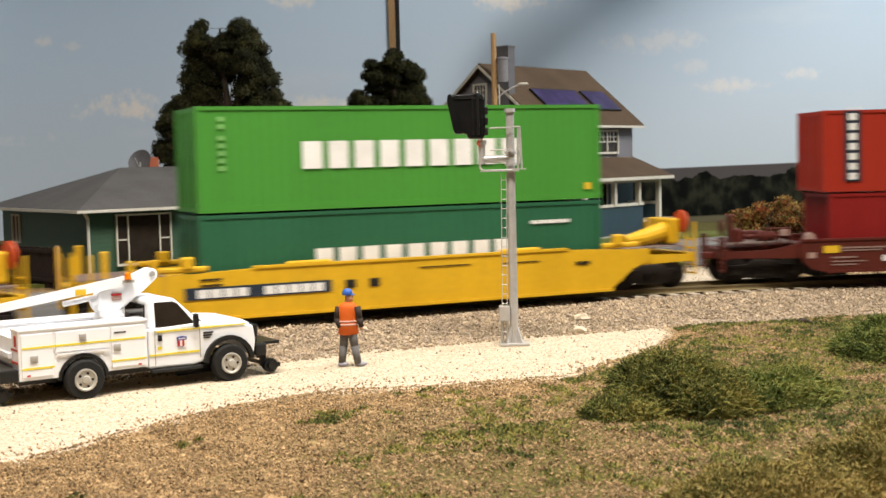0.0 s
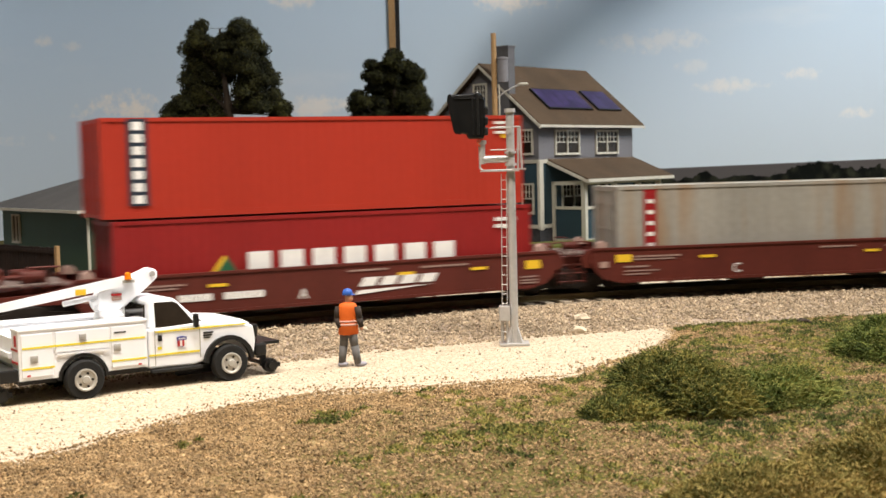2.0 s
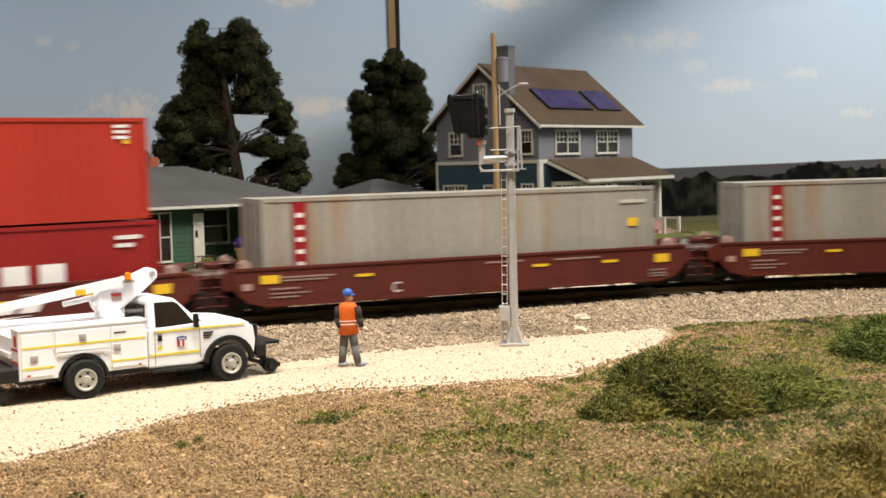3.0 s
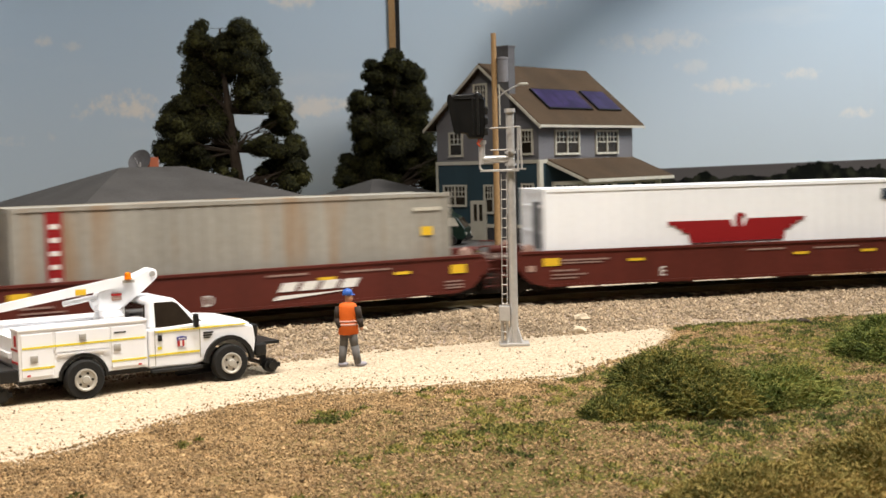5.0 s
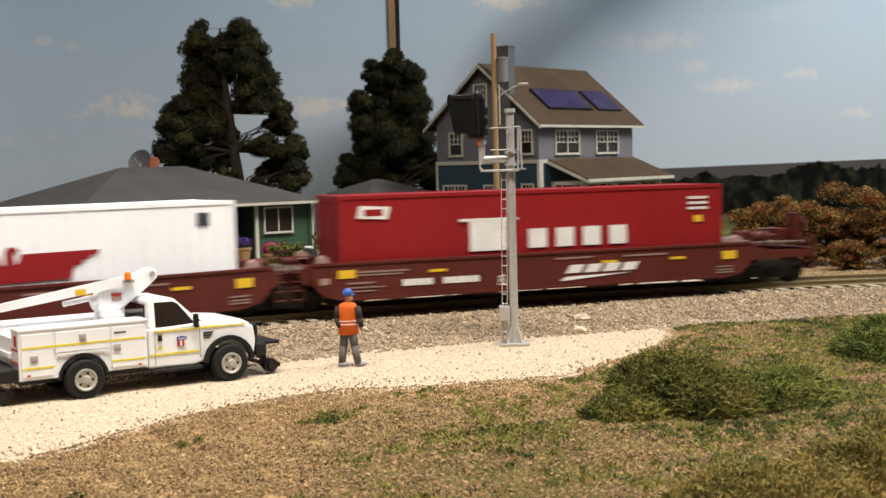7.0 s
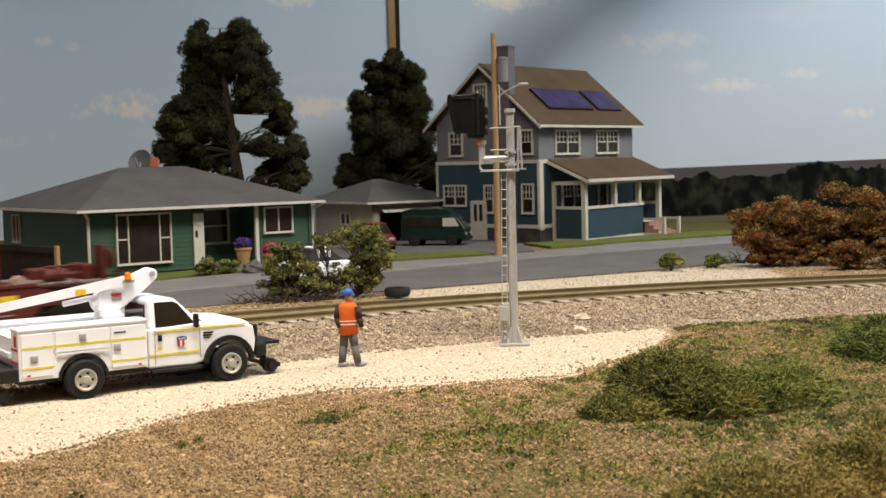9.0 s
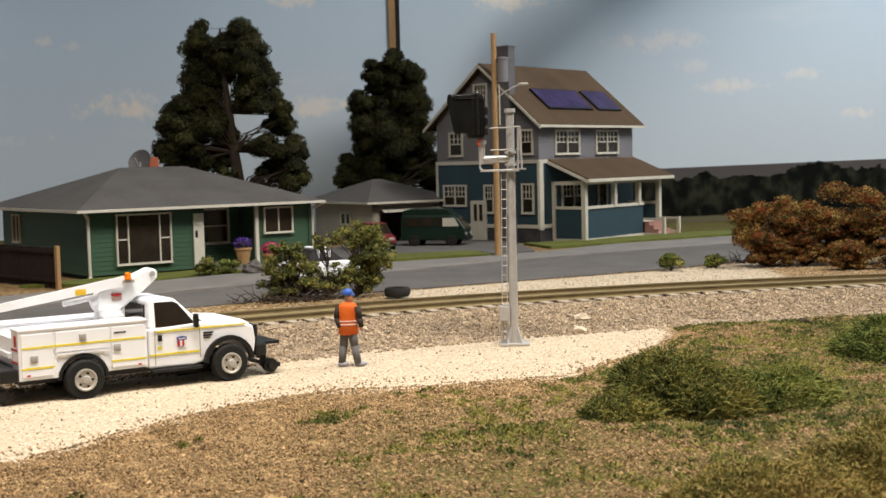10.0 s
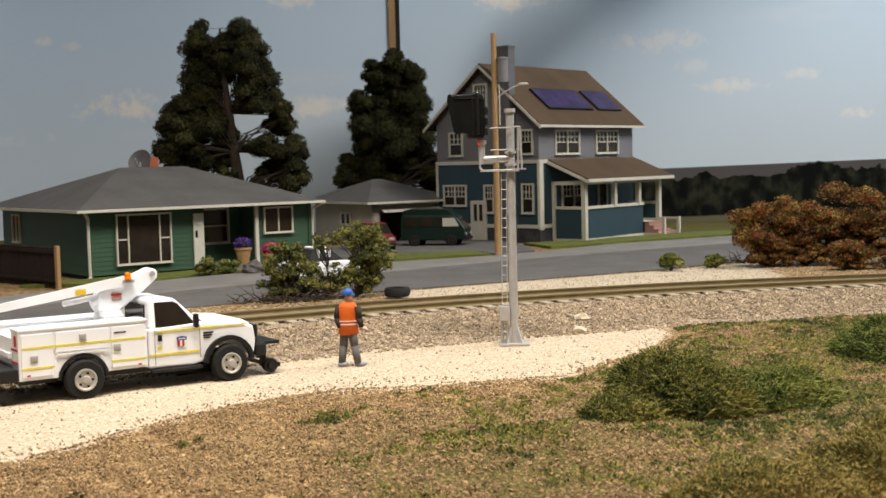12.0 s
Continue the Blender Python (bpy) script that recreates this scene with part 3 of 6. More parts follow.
def blocks(parent, x0, x1, z0, z1, n, gap, material, name="letter_block", y=None):
    w = (x1 - x0) / n
    for i in range(n):
        part(name, Shape().box((x0 + (i + 0.5) * w, FY if y is None else y, (z0 + z1) / 2), (w * (1 - gap), 0.012, z1 - z0)), material, parent)


def stencil(parent, x0, x1, z0, z1, n, material):
    tagged(part("stencil", bars(x0, x1, z0, z1, FY, n, 0.12), material, parent), kind="stuff")


FY = -1.222  # near face of a container


def bogie(parent, x):
    b = Shape()
    for s in (-1, 1):
        b.prism([(-1.15, 0.30), (-1.15, 0.58), (-0.55, 0.62), (-0.4, 0.74), (0.4, 0.74), (0.55, 0.62), (1.15, 0.58), (1.15, 0.30), (0.9, 0.30), (0.5, 0.18), (-0.5, 0.18), (-0.9, 0.30)], s * 1.0 - 0.07, s * 1.0 + 0.07, "y", Matrix.Translation((x, 0, 0)))
        for e in (-0.9, 0.9):
            b.tube((x + e, s * 1.05, 0.43), (x + e, s * 1.16, 0.43), 0.13, n=10)
        for e in (-0.2, 0, 0.2):
            b.tube((x + e, s * 1.06, 0.25), (x + e, s * 1.06, 0.5), 0.075, n=8)
    b.box((x, 0, 0.62), (0.5, 2.0, 0.28), 0.04)
    frame_ = part("bogie", b, M["steel"], parent)
    sets = []
    for e in (-0.9, 0.9):
        w = Shape()
        w.tube((0, -1.0, 0), (0, 1.0, 0), 0.08, n=8)
        for s in (-1, 1):
            w.tube((0, s * 0.69, 0), (0, s * 0.82, 0), 0.43, n=24)
            w.tube((0, s * 0.66, 0), (0, s * 0.69, 0), 0.47, n=24)
            w.box((0, s * 0.83, 0.2), (0.1, 0.03, 0.2))
        o = part("wheelset", w, M["steel"], frame_, smooth=40)
        o.matrix_basis = P(x + e, 0, 0.43)
        sets.append((o, x + e))
    return sets


def side_marks(car, paint_plate, marks):
    """Plates and blocks of lettering on the near side sill: (name, x0, x1, z0, z1, n, material)."""
    for nm, x0, x1, z0, z1, n, m in marks:
        o = part(nm, bars(x0, x1, z0, z1, -1.535, n, 0.12 if n > 1 else 0), m, car)
        if n > 1:
            tagged(o, kind="stuff")


def text_mark(parent, body, x, z, size, y, material):
    c = bpy.data.curves.new("lettering", "FONT")
    c.body, c.size, c.align_x, c.extrude = body, size * S, "CENTER", 0.004 * S
    tmp = bpy.data.objects.new("lettering", c)
    me = bpy.data.meshes.new_from_object(tmp)
    bpy.data.objects.remove(tmp)
    me.materials.append(material)
    o = new("lettering", me)
    o.parent = parent
    o.matrix_basis = pose(x * S, y * S, z * S, 90, 0, 0)
    return o


def well_car(paint, label, left_end, right_end, marks, yellow=False, tilt=0.0):
    car = thing("well_car", label, "rail car", group="well cars of the passing train")
    half = 7.0
    for s in (-1, 1):
        b = Shape()
        if yellow:
            pts = [(-7.6, 0.95), (-7.6, 1.30), (-4.4, 1.42), (4.4, 1.42), (7.6, 1.30), (7.6, 0.95), (7.0, 0.72), (6.2, 0.12), (-6.2, 0.12), (-7.0, 0.72)]
        else:
            pts = [(-half, 0.92), (-half, 1.33), (half, 1.33), (half, 0.92), (6.85, 0.66), (6.6, 0.45), (6.2, 0.36), (-6.2, 0.36), (-6.6, 0.45), (-6.85, 0.66)]
        y = s * 1.47
        b.prism(pts, y - 0.05, y + 0.05)
        b.box((0, y, 1.36 + (0.07 if yellow else 0)), (half * 2 - (4.5 if yellow else 0.1), 0.16, 0.07))
        b.box((0, y - s * 0.02, 0.14 if yellow else 0.37), (12.6 if yellow else 12.3, 0.2, 0.08))
        for i in range(9):
            b.box((-6.0 + i * 1.5, y - s * 0.12, 0.75), (0.08, 0.14, 1.0))
        if yellow:
            for x in (-6.6, -3.2, 3.2, 6.6):
                b.box((x, y, 1.46), (1.3, 0.14, 0.16), 0.05)
            for x in (-6.5, 6.5):
                b.box((x, y, 1.62), (0.34, 0.2, 0.34), 0.05)
        part("side_sill", b, paint, car)
    for x in (-5.9, -2.0, 2.0, 5.9):
        part("cross_beam", Shape().box((x, 0, 0.12 if yellow else 0.28), (0.9, 2.8, 0.08)), M["steel"], car)
    for x in (-6.3, 6.3):
        part("bulkhead", Shape().box((x, 0, 0.62), (0.12, 2.8, 0.9)), M["steel"], car)
    sets = []
    joint = 7.785
    for e, end in ((-1, left_end), (1, right_end)):
        b = Shape()
        far = 9.35 if end else joint - 0.18
        b.prism([(6.2, 0.75), (far, 0.82), (far, 1.08), (7.0, 1.22), (6.2, 1.22)], -0.55, 0.55, "y", Matrix.Scale(e, 4, (1, 0, 0)))
        b.box((e * 6.9, 0, 1.1), (0.3, 2.9, 0.3))
        if end:
            b.box((e * 9.25, 0, 0.95), (0.22, 2.7, 0.3))
            b.box((e * 9.5, 0, 0.86), (0.5, 0.3, 0.22), 0.03)
            for s in (-1, 1):
                b.tube((e * 9.36, s * 1.35, 0.4), (e * 9.36, s * 1.35, 2.05 if yellow else 1.5), 0.045, n=6)
                b.tube((e * 9.36, s * 0.9, 0.4), (e * 9.36, s * 0.9, 1.9 if yellow else 1.5), 0.045, n=6)
                for i in range(5):
                    b.tube((e * 9.36, s * 0.9, 0.45 + i * 0.26), (e * 9.36, s * 1.35, 0.45 + i * 0.26), 0.03, n=6)
                b.prism([(7.0, 0.8), (7.0, 1.25), (7.8, 1.1), (9.2, 1.05), (9.2, 0.85)], s * 1.36 - 0.04, s * 1.36 + 0.04, "y", Matrix.Scale(e, 4, (1, 0, 0)))
        else:
            b.tube((e * 7.3, -1.2, 0.72), (e * 7.3, 1.2, 0.72), 0.06, n=8)
            for s in (-1, 1):
                for xx in (7.18, 7.5):
                    b.tube((e * xx, s * 1.32, 0.35), (e * xx, s * 1.32, 1.25), 0.022, n=6)
                for i in range(4):
                    b.tube((e * 7.18, s * 1.32, 0.42 + i * 0.25), (e * 7.5, s * 1.32, 0.42 + i * 0.25), 0.02, n=6)
                b.path([(e * 6.9, s * 1.2, 1.3), (e * 7.0, s * 1.2, 1.58), (e * 7.4, s * 1.2, 1.6), (e * 7.45, s * 1.2, 1.2)], 0.022, 6)
            b.tube((e * 7.05, -0.2, 1.42), (e * 7.5, -0.2, 1.42), 0.12, n=12)
            b.box((e * 7.2, 0.5, 1.36), (0.3, 0.35, 0.22), 0.03)
            for s in (-1, 1):
                b.prism([(6.9, 0.80), (6.95, 1.34), (7.12, 1.34), (7.3, 1.05), (7.22, 0.82)], s * 1.3 - 0.1, s * 1.3 + 0.05, "y", Matrix.Scale(e, 4, (1, 0, 0)))
        part("end_frame", b, paint, car)
        g = Shape()
        gx = (7.0 + (9.2 if end else 7.6)) / 2
        for i in range(7):
            g.box((e * gx, -1.0 + i * 0.33, 1.24 if not end else 1.30), (abs(gx - 7.0) * 2, 0.16, 0.04))
        for k in (-1, 0, 1):
            g.box((e * gx + k * abs(gx - 7.0) * 0.9, 0, 1.22 if not end else 1.28), (0.08, 2.3, 0.05))
        part("walkway_grating", g, M["grating"], car)
        if not yellow:
            for s in (-1, 1):
                part("guide_casting", Shape().prism([(6.42, 1.36), (6.46, 1.52), (6.6, 1.60), (6.74, 1.52), (6.78, 1.36)], s * 1.2 - 0.12, s * 1.2 + 0.12, "y", Matrix.Scale(e, 4, (1, 0, 0))), mat_guide, car, "pale pink worn corner guide")
        if end:
            t = Shape()
            if yellow and e < 0:
                for x, y, zt in ((-7.3, -1.2, 1.75), (-7.9, -1.2, 1.75), (-8.5, -0.9, 2.0), (-8.9, 0.8, 2.1), (-8.2, 0.9, 1.9)):
                    t.box((x, y, (1.2 + zt) / 2), (0.16, 0.16, zt - 1.2), 0.03)
                t.tube((-8.9, -1.25, 0.5), (-8.9, -1.25, 1.95), 0.05).tube((-9.2, -0.5, 0.6), (-9.2, -0.5, 1.9), 0.05)
            elif yellow:
                t.tube((e * 8.0, -0.45, 1.55), (e * 8.9, -0.45, 1.75), 0.26, 0.3, n=14)
                t.tube((e * 7.4, -0.45, 1.5), (e * 8.0, -0.45, 1.55), 0.16, 0.26, n=14)
                t.box((e * 9.0, -0.2, 1.75), (0.35, 1.3, 0.8), 0.06)
            else:
                t.tube((e * 7.5, -0.6, 1.48), (e * 8.1, -0.6, 1.48), 0.15, 0.17, n=14)
                t.tube((e * 8.1, -0.6, 1.48), (e * 8.5, -0.6, 1.48), 0.06, n=8)
                t.box((e * 8.7, -0.3, 1.5), (0.3, 0.9, 0.42), 0.05).box((e * 7.9, 0.5, 1.45), (0.6, 0.4, 0.3), 0.05)
                t.tube((e * 8.9, -1.2, 1.2), (e * 8.9, -1.2, 1.75), 0.04).tube((e * 7.6, -1.25, 1.2), (e * 7.6, -1.25, 1.7), 0.04)
                t.box((e * 9.0, -0.75, 1.75), (0.12, 0.5, 0.9), 0.04)
                t.path([(e * 7.2, -1.3, 1.2), (e * 7.25, -1.3, 1.75), (e * 8.0, -1.3, 1.75), (e * 8.05, -1.3, 1.15)], 0.03, 6)
            part("brake_cylinder", t, paint, car)
            w = Shape()
            w.lathe([(0.34, -0.04), (0.36, 0), (0.34, 0.04)] if yellow else [(0.25, -0.03), (0.27, 0), (0.25, 0.03)], 18, Matrix.Translation((e * 9.28, -0.75, 2.05 if yellow else 1.8)) @ Matrix.Rotation(radians(90), 4, "Y"))
            if yellow and e < 0:
                w.bm.free()
                continue
            part("brake_wheel", w, mat_brake if yellow else paint, car, "red-orange round hand brake wheel" if yellow else "round hand brake wheel")
    if left_end:
        sets += bogie(car, -8.0)
    else:
        sets += bogie(car, -joint)
    if right_end:
        sets += bogie(car, 8.0)
    side_marks(car, paint, marks)
    return car, sets


mat_guide = mat("pale_worn_steel", (0.36, 0.24, 0.20), 0.6, var=0.1)
mat_brake = mat("red_orange_paint", (0.5, 0.07, 0.02), 0.5, var=0.1)
Y, Wt, Faint = M["plate"], M["letter"], mat("faint_worn_lettering", (0.30, 0.20, 0.17), 0.6, var=0.1, bump=0)
COMMON = [("reflector", -6.25, -5.75, 0.95, 1.18, 1, Y), ("reflector", -6.75, -6.5, 0.8, 0.98, 1, mat_guide), ("reflector", -3.6, -3.1, 1.0, 1.08, 1, Y), ("reflector", 1.8, 2.3, 0.98, 1.06, 1, Y),
          ("reflector", 4.1, 4.6, 0.98, 1.06, 1, Y), ("reflector", 5.9, 6.4, 0.9, 1.15, 1, Y), ("stencil", -5.7, -4.2, 1.08, 1.13, 9, Faint), ("stencil", -5.7, -4.4, 1.0, 1.04, 8, Faint),
          ("stencil", -6.0, -5.2, 0.78, 0.83, 6, Faint), ("stencil", -6.0, -4.9, 0.66, 0.70, 7, Faint), ("stencil", -6.0, -5.2, 0.56, 0.60, 6, Faint), ("stencil", 5.7, 6.3, 0.66, 0.70, 4, Faint), ("stencil", 5.7, 6.3, 0.56, 0.60, 4, Faint),
          ("stencil", 5.7, 6.3, 0.48, 0.52, 4, Faint), ("stencil", 0.3, 1.5, 1.16, 1.21, 9, Faint), ("stencil", 2.5, 4.0, 1.14, 1.19, 10, Faint)]
NUMBER = [("stencil", -4.4, -3.5, 0.66, 0.84, 4, Wt), ("stencil", -3.2, -2.1, 0.66, 0.84, 5, Wt)]

train = []


def road_emblem(car):
    """Slanted white blocks over a tapering swoosh."""
    for i in range(4):
        x = 0.62 + i * 0.6
        part("emblem_block", Shape().prism([(x, 0.74), (x + 0.46, 0.745), (x + 0.62, 0.98), (x + 0.16, 0.98)], -1.541, -1.529), Wt, car)
    part("emblem_swoosh", Shape().prism([(0.47, 0.52), (2.82, 0.68), (0.62, 0.64)], -1.541, -1.529), Wt, car)


def add_car(index_angle, made):
    train.append((made[0], made[1], index_angle, 0.0))
    return made[0]


A0, UNIT, YEL = 0.0450, 0.2894, 0.376

# yellow double-stack cars
for k, loaded in ((0, True), (1, False)):
    ang = A0 + YEL * (k + 1) - (0.0017 if k == 0 else 0)
    c = add_car(ang, well_car(M["yellow"], "yellow well car carrying stacked green containers" if loaded else "yellow well car coupled ahead, end platform in view", True, True,
        [("stencil", 5.0, 5.5, 0.95, 1.05, 3, M["black"]), ("stencil", -6.2, -5.6, 1.15, 1.2, 4, M["black"]), ("stencil", -6.2, -5.6, 1.0, 1.05, 4, M["black"]), ("number_panel", -6.6, -2.6, 0.66, 0.98, 1, M["dark"]),
         ("stencil", -2.2, -1.9, 0.72, 0.95, 1, M["black"]), ("stencil", -1.5, -1.2, 0.72, 0.95, 1, M["black"]), ("stencil", 0, 1.6, 1.15, 1.18, 6, M["black"]), ("stencil", 2.6, 3.8, 1.12, 1.15, 6, M["black"])], yellow=True))
    blocks(c, -6.3, -4.9, 0.7, 0.92, 4, 0.15, Wt, "number_block", -1.545)
    blocks(c, -4.5, -2.8, 0.7, 0.92, 5, 0.15, Wt, "number_block", -1.545)
    if loaded:
        lo = container(ang, 0.24, 2.59, M["green2"], "deep green ribbed container sitting in the yellow well")
        blocks(lo, -3.0, 3.1, 1.05, 1.58, 9, 0.26, Wt)
        stencil(lo, 3.7, 5.0, 1.97, 2.07, 8, Wt)
        hi = container(ang, 2.89, 2.79, M["green1"], "bright green ribbed high container stacked on top")
        blocks(hi, -3.3, 3.45, 1.10, 1.84, 9, 0.24, Wt)
        for zz in (1.1, 1.3, 1.5, 1.7, 1.9, 2.2, 2.4):
            stencil(hi, -5.5, -5.34, zz, zz + 0.12, 1, M["pale_green"])
        part("reflector", bars(5.55, 5.75, 0.28, 0.48, FY, 1, 0), Y, hi)

# oxide-brown five-unit set
specs = [(True, False, "oxide-brown well car with two stacked red containers"), (False, False, "oxide-brown well car with one weathered grey container"), (False, False, "oxide-brown well car with one weathered grey container"),
         (False, False, "oxide-brown well car with one white container"), (False, True, "oxide-brown end well car with one crimson container")]
for k, (le, re_, lab) in enumerate(specs):
    ang = A0 - UNIT * k
    c = add_car(ang, well_car(M["brown"], lab, le, re_, COMMON + (NUMBER if k in (0, 4) else [])))
    if k in (0, 2, 4):
        road_emblem(c)
    text_mark(c, "ACDEB"[k], (-1.0, -2.4, -1.3, -2.5, -1.4)[k], 0.52, 0.40, -1.53, Wt)
    zf = 0.62
    if k == 0:
        lo = container(ang - 0.003, 0.34, 2.44, M["red2"], "deep red ribbed container sitting in the brown well")
        blocks(lo, -2.7, 3.7, 0.92, 1.50, 7, 0.3, Wt)
        part("emblem", Shape().prism([(-3.5, 0.9), (-3.15, 1.43), (-2.8, 0.9)], FY - 0.006, FY + 0.006), M["green2"], lo)
        part("emblem", Shape().prism([(-3.65, 0.9), (-3.22, 1.45), (-3.16, 1.38), (-3.48, 0.9)], FY - 0.009, FY + 0.004), Y, lo)
        stencil(lo, 4.9, 5.6, 2.0, 2.1, 4, Wt)
        stencil(lo, 4.9, 5.4, 1.8, 1.9, 3, Wt)
        hi = container(ang + 0.0012, 2.84, 2.55, M["red1"], "orange-red ribbed container stacked on top")
        part("name_panel", Shape().box((-5.15, FY, 1.42), (0.52, 0.012, 2.2)), M["dark"], hi)
        for i in range(7):
            part("letter_block", Shape().box((-5.15, FY - 0.01, 0.48 + i * 0.31), (0.27, 0.01, 0.21)), Wt, hi)
        for i in range(3):
            stencil(hi, 5.2, 5.6, 2.3 - i * 0.14, 2.38 - i * 0.14, 3, Wt)
        part("reflector", bars(5.45, 5.6, 1.9, 2.0, FY, 1, 0), Y, hi)
    elif k in (1, 2):
        b = container(ang, zf, 2.59, M["grey"], "weathered grey container with rust streaks in the well", 30, 0.01)
        part("name_panel", Shape().box((-5.05, FY, 1.5), (0.40, 0.012, 1.95)), M["red3"], b)
        for i in range(5):
            part("letter_block", Shape().box((-5.05, FY - 0.01, 0.8 + i * 0.33), (0.20, 0.01, 0.12)), Wt, b)
        part("reflector", bars(5.15, 5.5, 1.4, 1.65, FY, 1, 0), Y, b)
        stencil(b, 4.9, 5.8, 2.1, 2.2, 4, M["trim"])
    elif k == 3:
        b = container(ang, zf, 2.59, M["whitebox"], "clean white container with a red wing emblem", 30, 0.006)
        wing = [(2.35, 1.52), (2.3, 1.40), (2.12, 1.40), (2.08, 1.29), (1.92, 1.29), (1.88, 1.16), (1.7, 1.16), (1.62, 0.84)]
        outline = wing + [(-x + 0.15, z - 0.03) for x, z in reversed(wing)] + [(-0.15, 1.49), (-0.05, 1.27), (0.3, 1.27), (0.42, 1.51)]
        em = part("emblem", Shape().prism(outline, FY - 0.006, FY + 0.006), M["red3"], b, "red spread wing emblem")
        part("emblem_head", Shape().prism([(0.02, 1.27), (0.03, 1.60), (0.12, 1.70), (0.28, 1.68), (0.38, 1.58), (0.22, 1.58), (0.26, 1.27)], FY - 0.01, FY + 0.006), M["red3"], em)
        stencil(b, 5.0, 5.35, 1.95, 2.3, 2, M["dark"])
        part("door_panel", Shape().box((-6.13, -0.55, 1.5), (0.02, 0.7, 1.4)), M["dark"], b)
    else:
        b = container(ang, zf, 2.59, M["red3"], "crimson ribbed container with white name blocks")
        blocks(b, -2.3, -1.0, 0.88, 1.78, 1, 0.1, Wt)
        blocks(b, -2.55, -0.75, 1.74, 1.82, 1, 0, Wt, y=FY - 0.004)
        blocks(b, -0.55, 2.95, 0.9, 1.46, 4, 0.34, Wt)
        e_ = part("emblem", Shape().prism([(-5.6, 1.95), (-5.5, 2.3), (-4.6, 2.25), (-4.7, 1.9)], FY - 0.006, FY + 0.006), Wt, b)
        part("emblem_field", Shape().box((-5.1, FY - 0.006, 2.1), (0.55, 0.012, 0.18)), M["red3"], e_)
        for i in range(3):
            stencil(b, 4.9, 5.6, 2.15 - i * 0.16, 2.23 - i * 0.16, 4, Wt)
        part("reflector", bars(5.1, 5.4, 1.45, 1.65, FY, 1, 0), Y, b)


def car_pose(a, z=0.0):
    x, y = arc(a, -14.5 ** 2 / 8 / R)
    return P(x, y, z, math.degrees(a))


def rolled(t):
    """Angle that the train has rolled round the curve after t seconds; it slows a little."""
    return 0.2117 * t - 0.00053 * t * t


def motions():
    """The train rolls past from east to west at a steady pace, its wheels turning."""
    for car, sets, a, z in train:
        walk(car, [(i * 0.25, car_pose(a + rolled(i * 0.25), z)) for i in range(49)])
        for o, x in sets:
            walk(o, [(i / 30, pose(x * S, 0, 0.43 * S) @ pose(0, 0, 0, 0, -math.degrees(rolled(i / 30) * R / 0.43), 0)) for i in range(361)])

# ---- houses ----
def boards(parent, x0, x1, z0, z1, material, at, pitch=0.2, name="siding_board"):
    """Lapped boards on a wall whose outside faces -y of the pose at; alike boards share one mesh."""
    n = max(1, round((z1 - z0) / pitch))
    h = (z1 - z0) / n
    first = None
    for i in range(n):
        if first is None:
            sh = Shape().prism([(0, 0), (-0.024, 0), (-0.008, h), (0, h)], x0, x1, "x")
            first = part(name, sh, material, parent)
            ob = first
        else:
            ob = new(name, first.data)
            ob.parent = parent
        ob.matrix_basis = at @ P(0, 0, z0 + i * h)


def window(parent, at, x0, x1, z0, z1, split=(), rail=0.5, grid=0, trim=0.1, name="window", curtain=False):
    """A framed window on a wall: frame, panes, optional muntins in the upper sash. split: places of mullions, 0 to 1."""
    w, h = x1 - x0, z1 - z0
    f = Shape()
    loop = [[f.bm.verts.new((xx, yy, zz)) for xx, zz in ((x0 - g, z0 - g), (x1 + g, z0 - g), (x1 + g, z1 + g), (x0 - g, z1 + g))] for g, yy in ((trim, 0.0), (trim, -0.12), (0.0, -0.12), (0.0, 0.0))]
    for k in range(4):
        for i in range(4):
            a_, b_ = loop[k], loop[(k + 1) % 4]
            f.bm.faces.new((a_[i], a_[(i + 1) % 4], b_[(i + 1) % 4], b_[i]))
    win = part(name, f, M["trim"], parent, at=at)
    edges = [x0] + [x0 + s * w for s in split] + [x1]
    for x in edges[1:-1]:
        part("mullion", Shape().box((x, -0.058, (z0 + z1) / 2), (trim * 0.8, 0.115, h)), M["trim"], win)
    for a, b in zip(edges, edges[1:]):
        part("pane", Shape().box(((a + b) / 2, -0.03, (z0 + z1) / 2), (b - a, 0.02, h)), M["glass"], win)
        bars_ = Shape()
        on = False
        if rail:
            if not (len(edges) == 4 and a == edges[1]):
                bars_.box(((a + b) / 2, -0.055, z0 + h * rail), (b - a - trim * 0.8, 0.06, 0.06))
                on = True
        for i in range(1, grid):
            bars_.box((a + (b - a) * i / grid, -0.05, z0 + h * (rail + 1) / 2), (0.045, 0.05, h * (1 - rail)))
            on = True
        if grid:
            bars_.box(((a + b) / 2, -0.05, z0 + h * (rail + 1) / 2), (b - a, 0.048, 0.045))
        if on:
            part("muntin", bars_, M["trim"], win)
        else:
            bars_.bm.free()
    part("sill", Shape().box(((x0 + x1) / 2, -0.09, z0 - trim), (w + 2.4 * trim, 0.15, 0.04)), M["trim"], win)
    return win


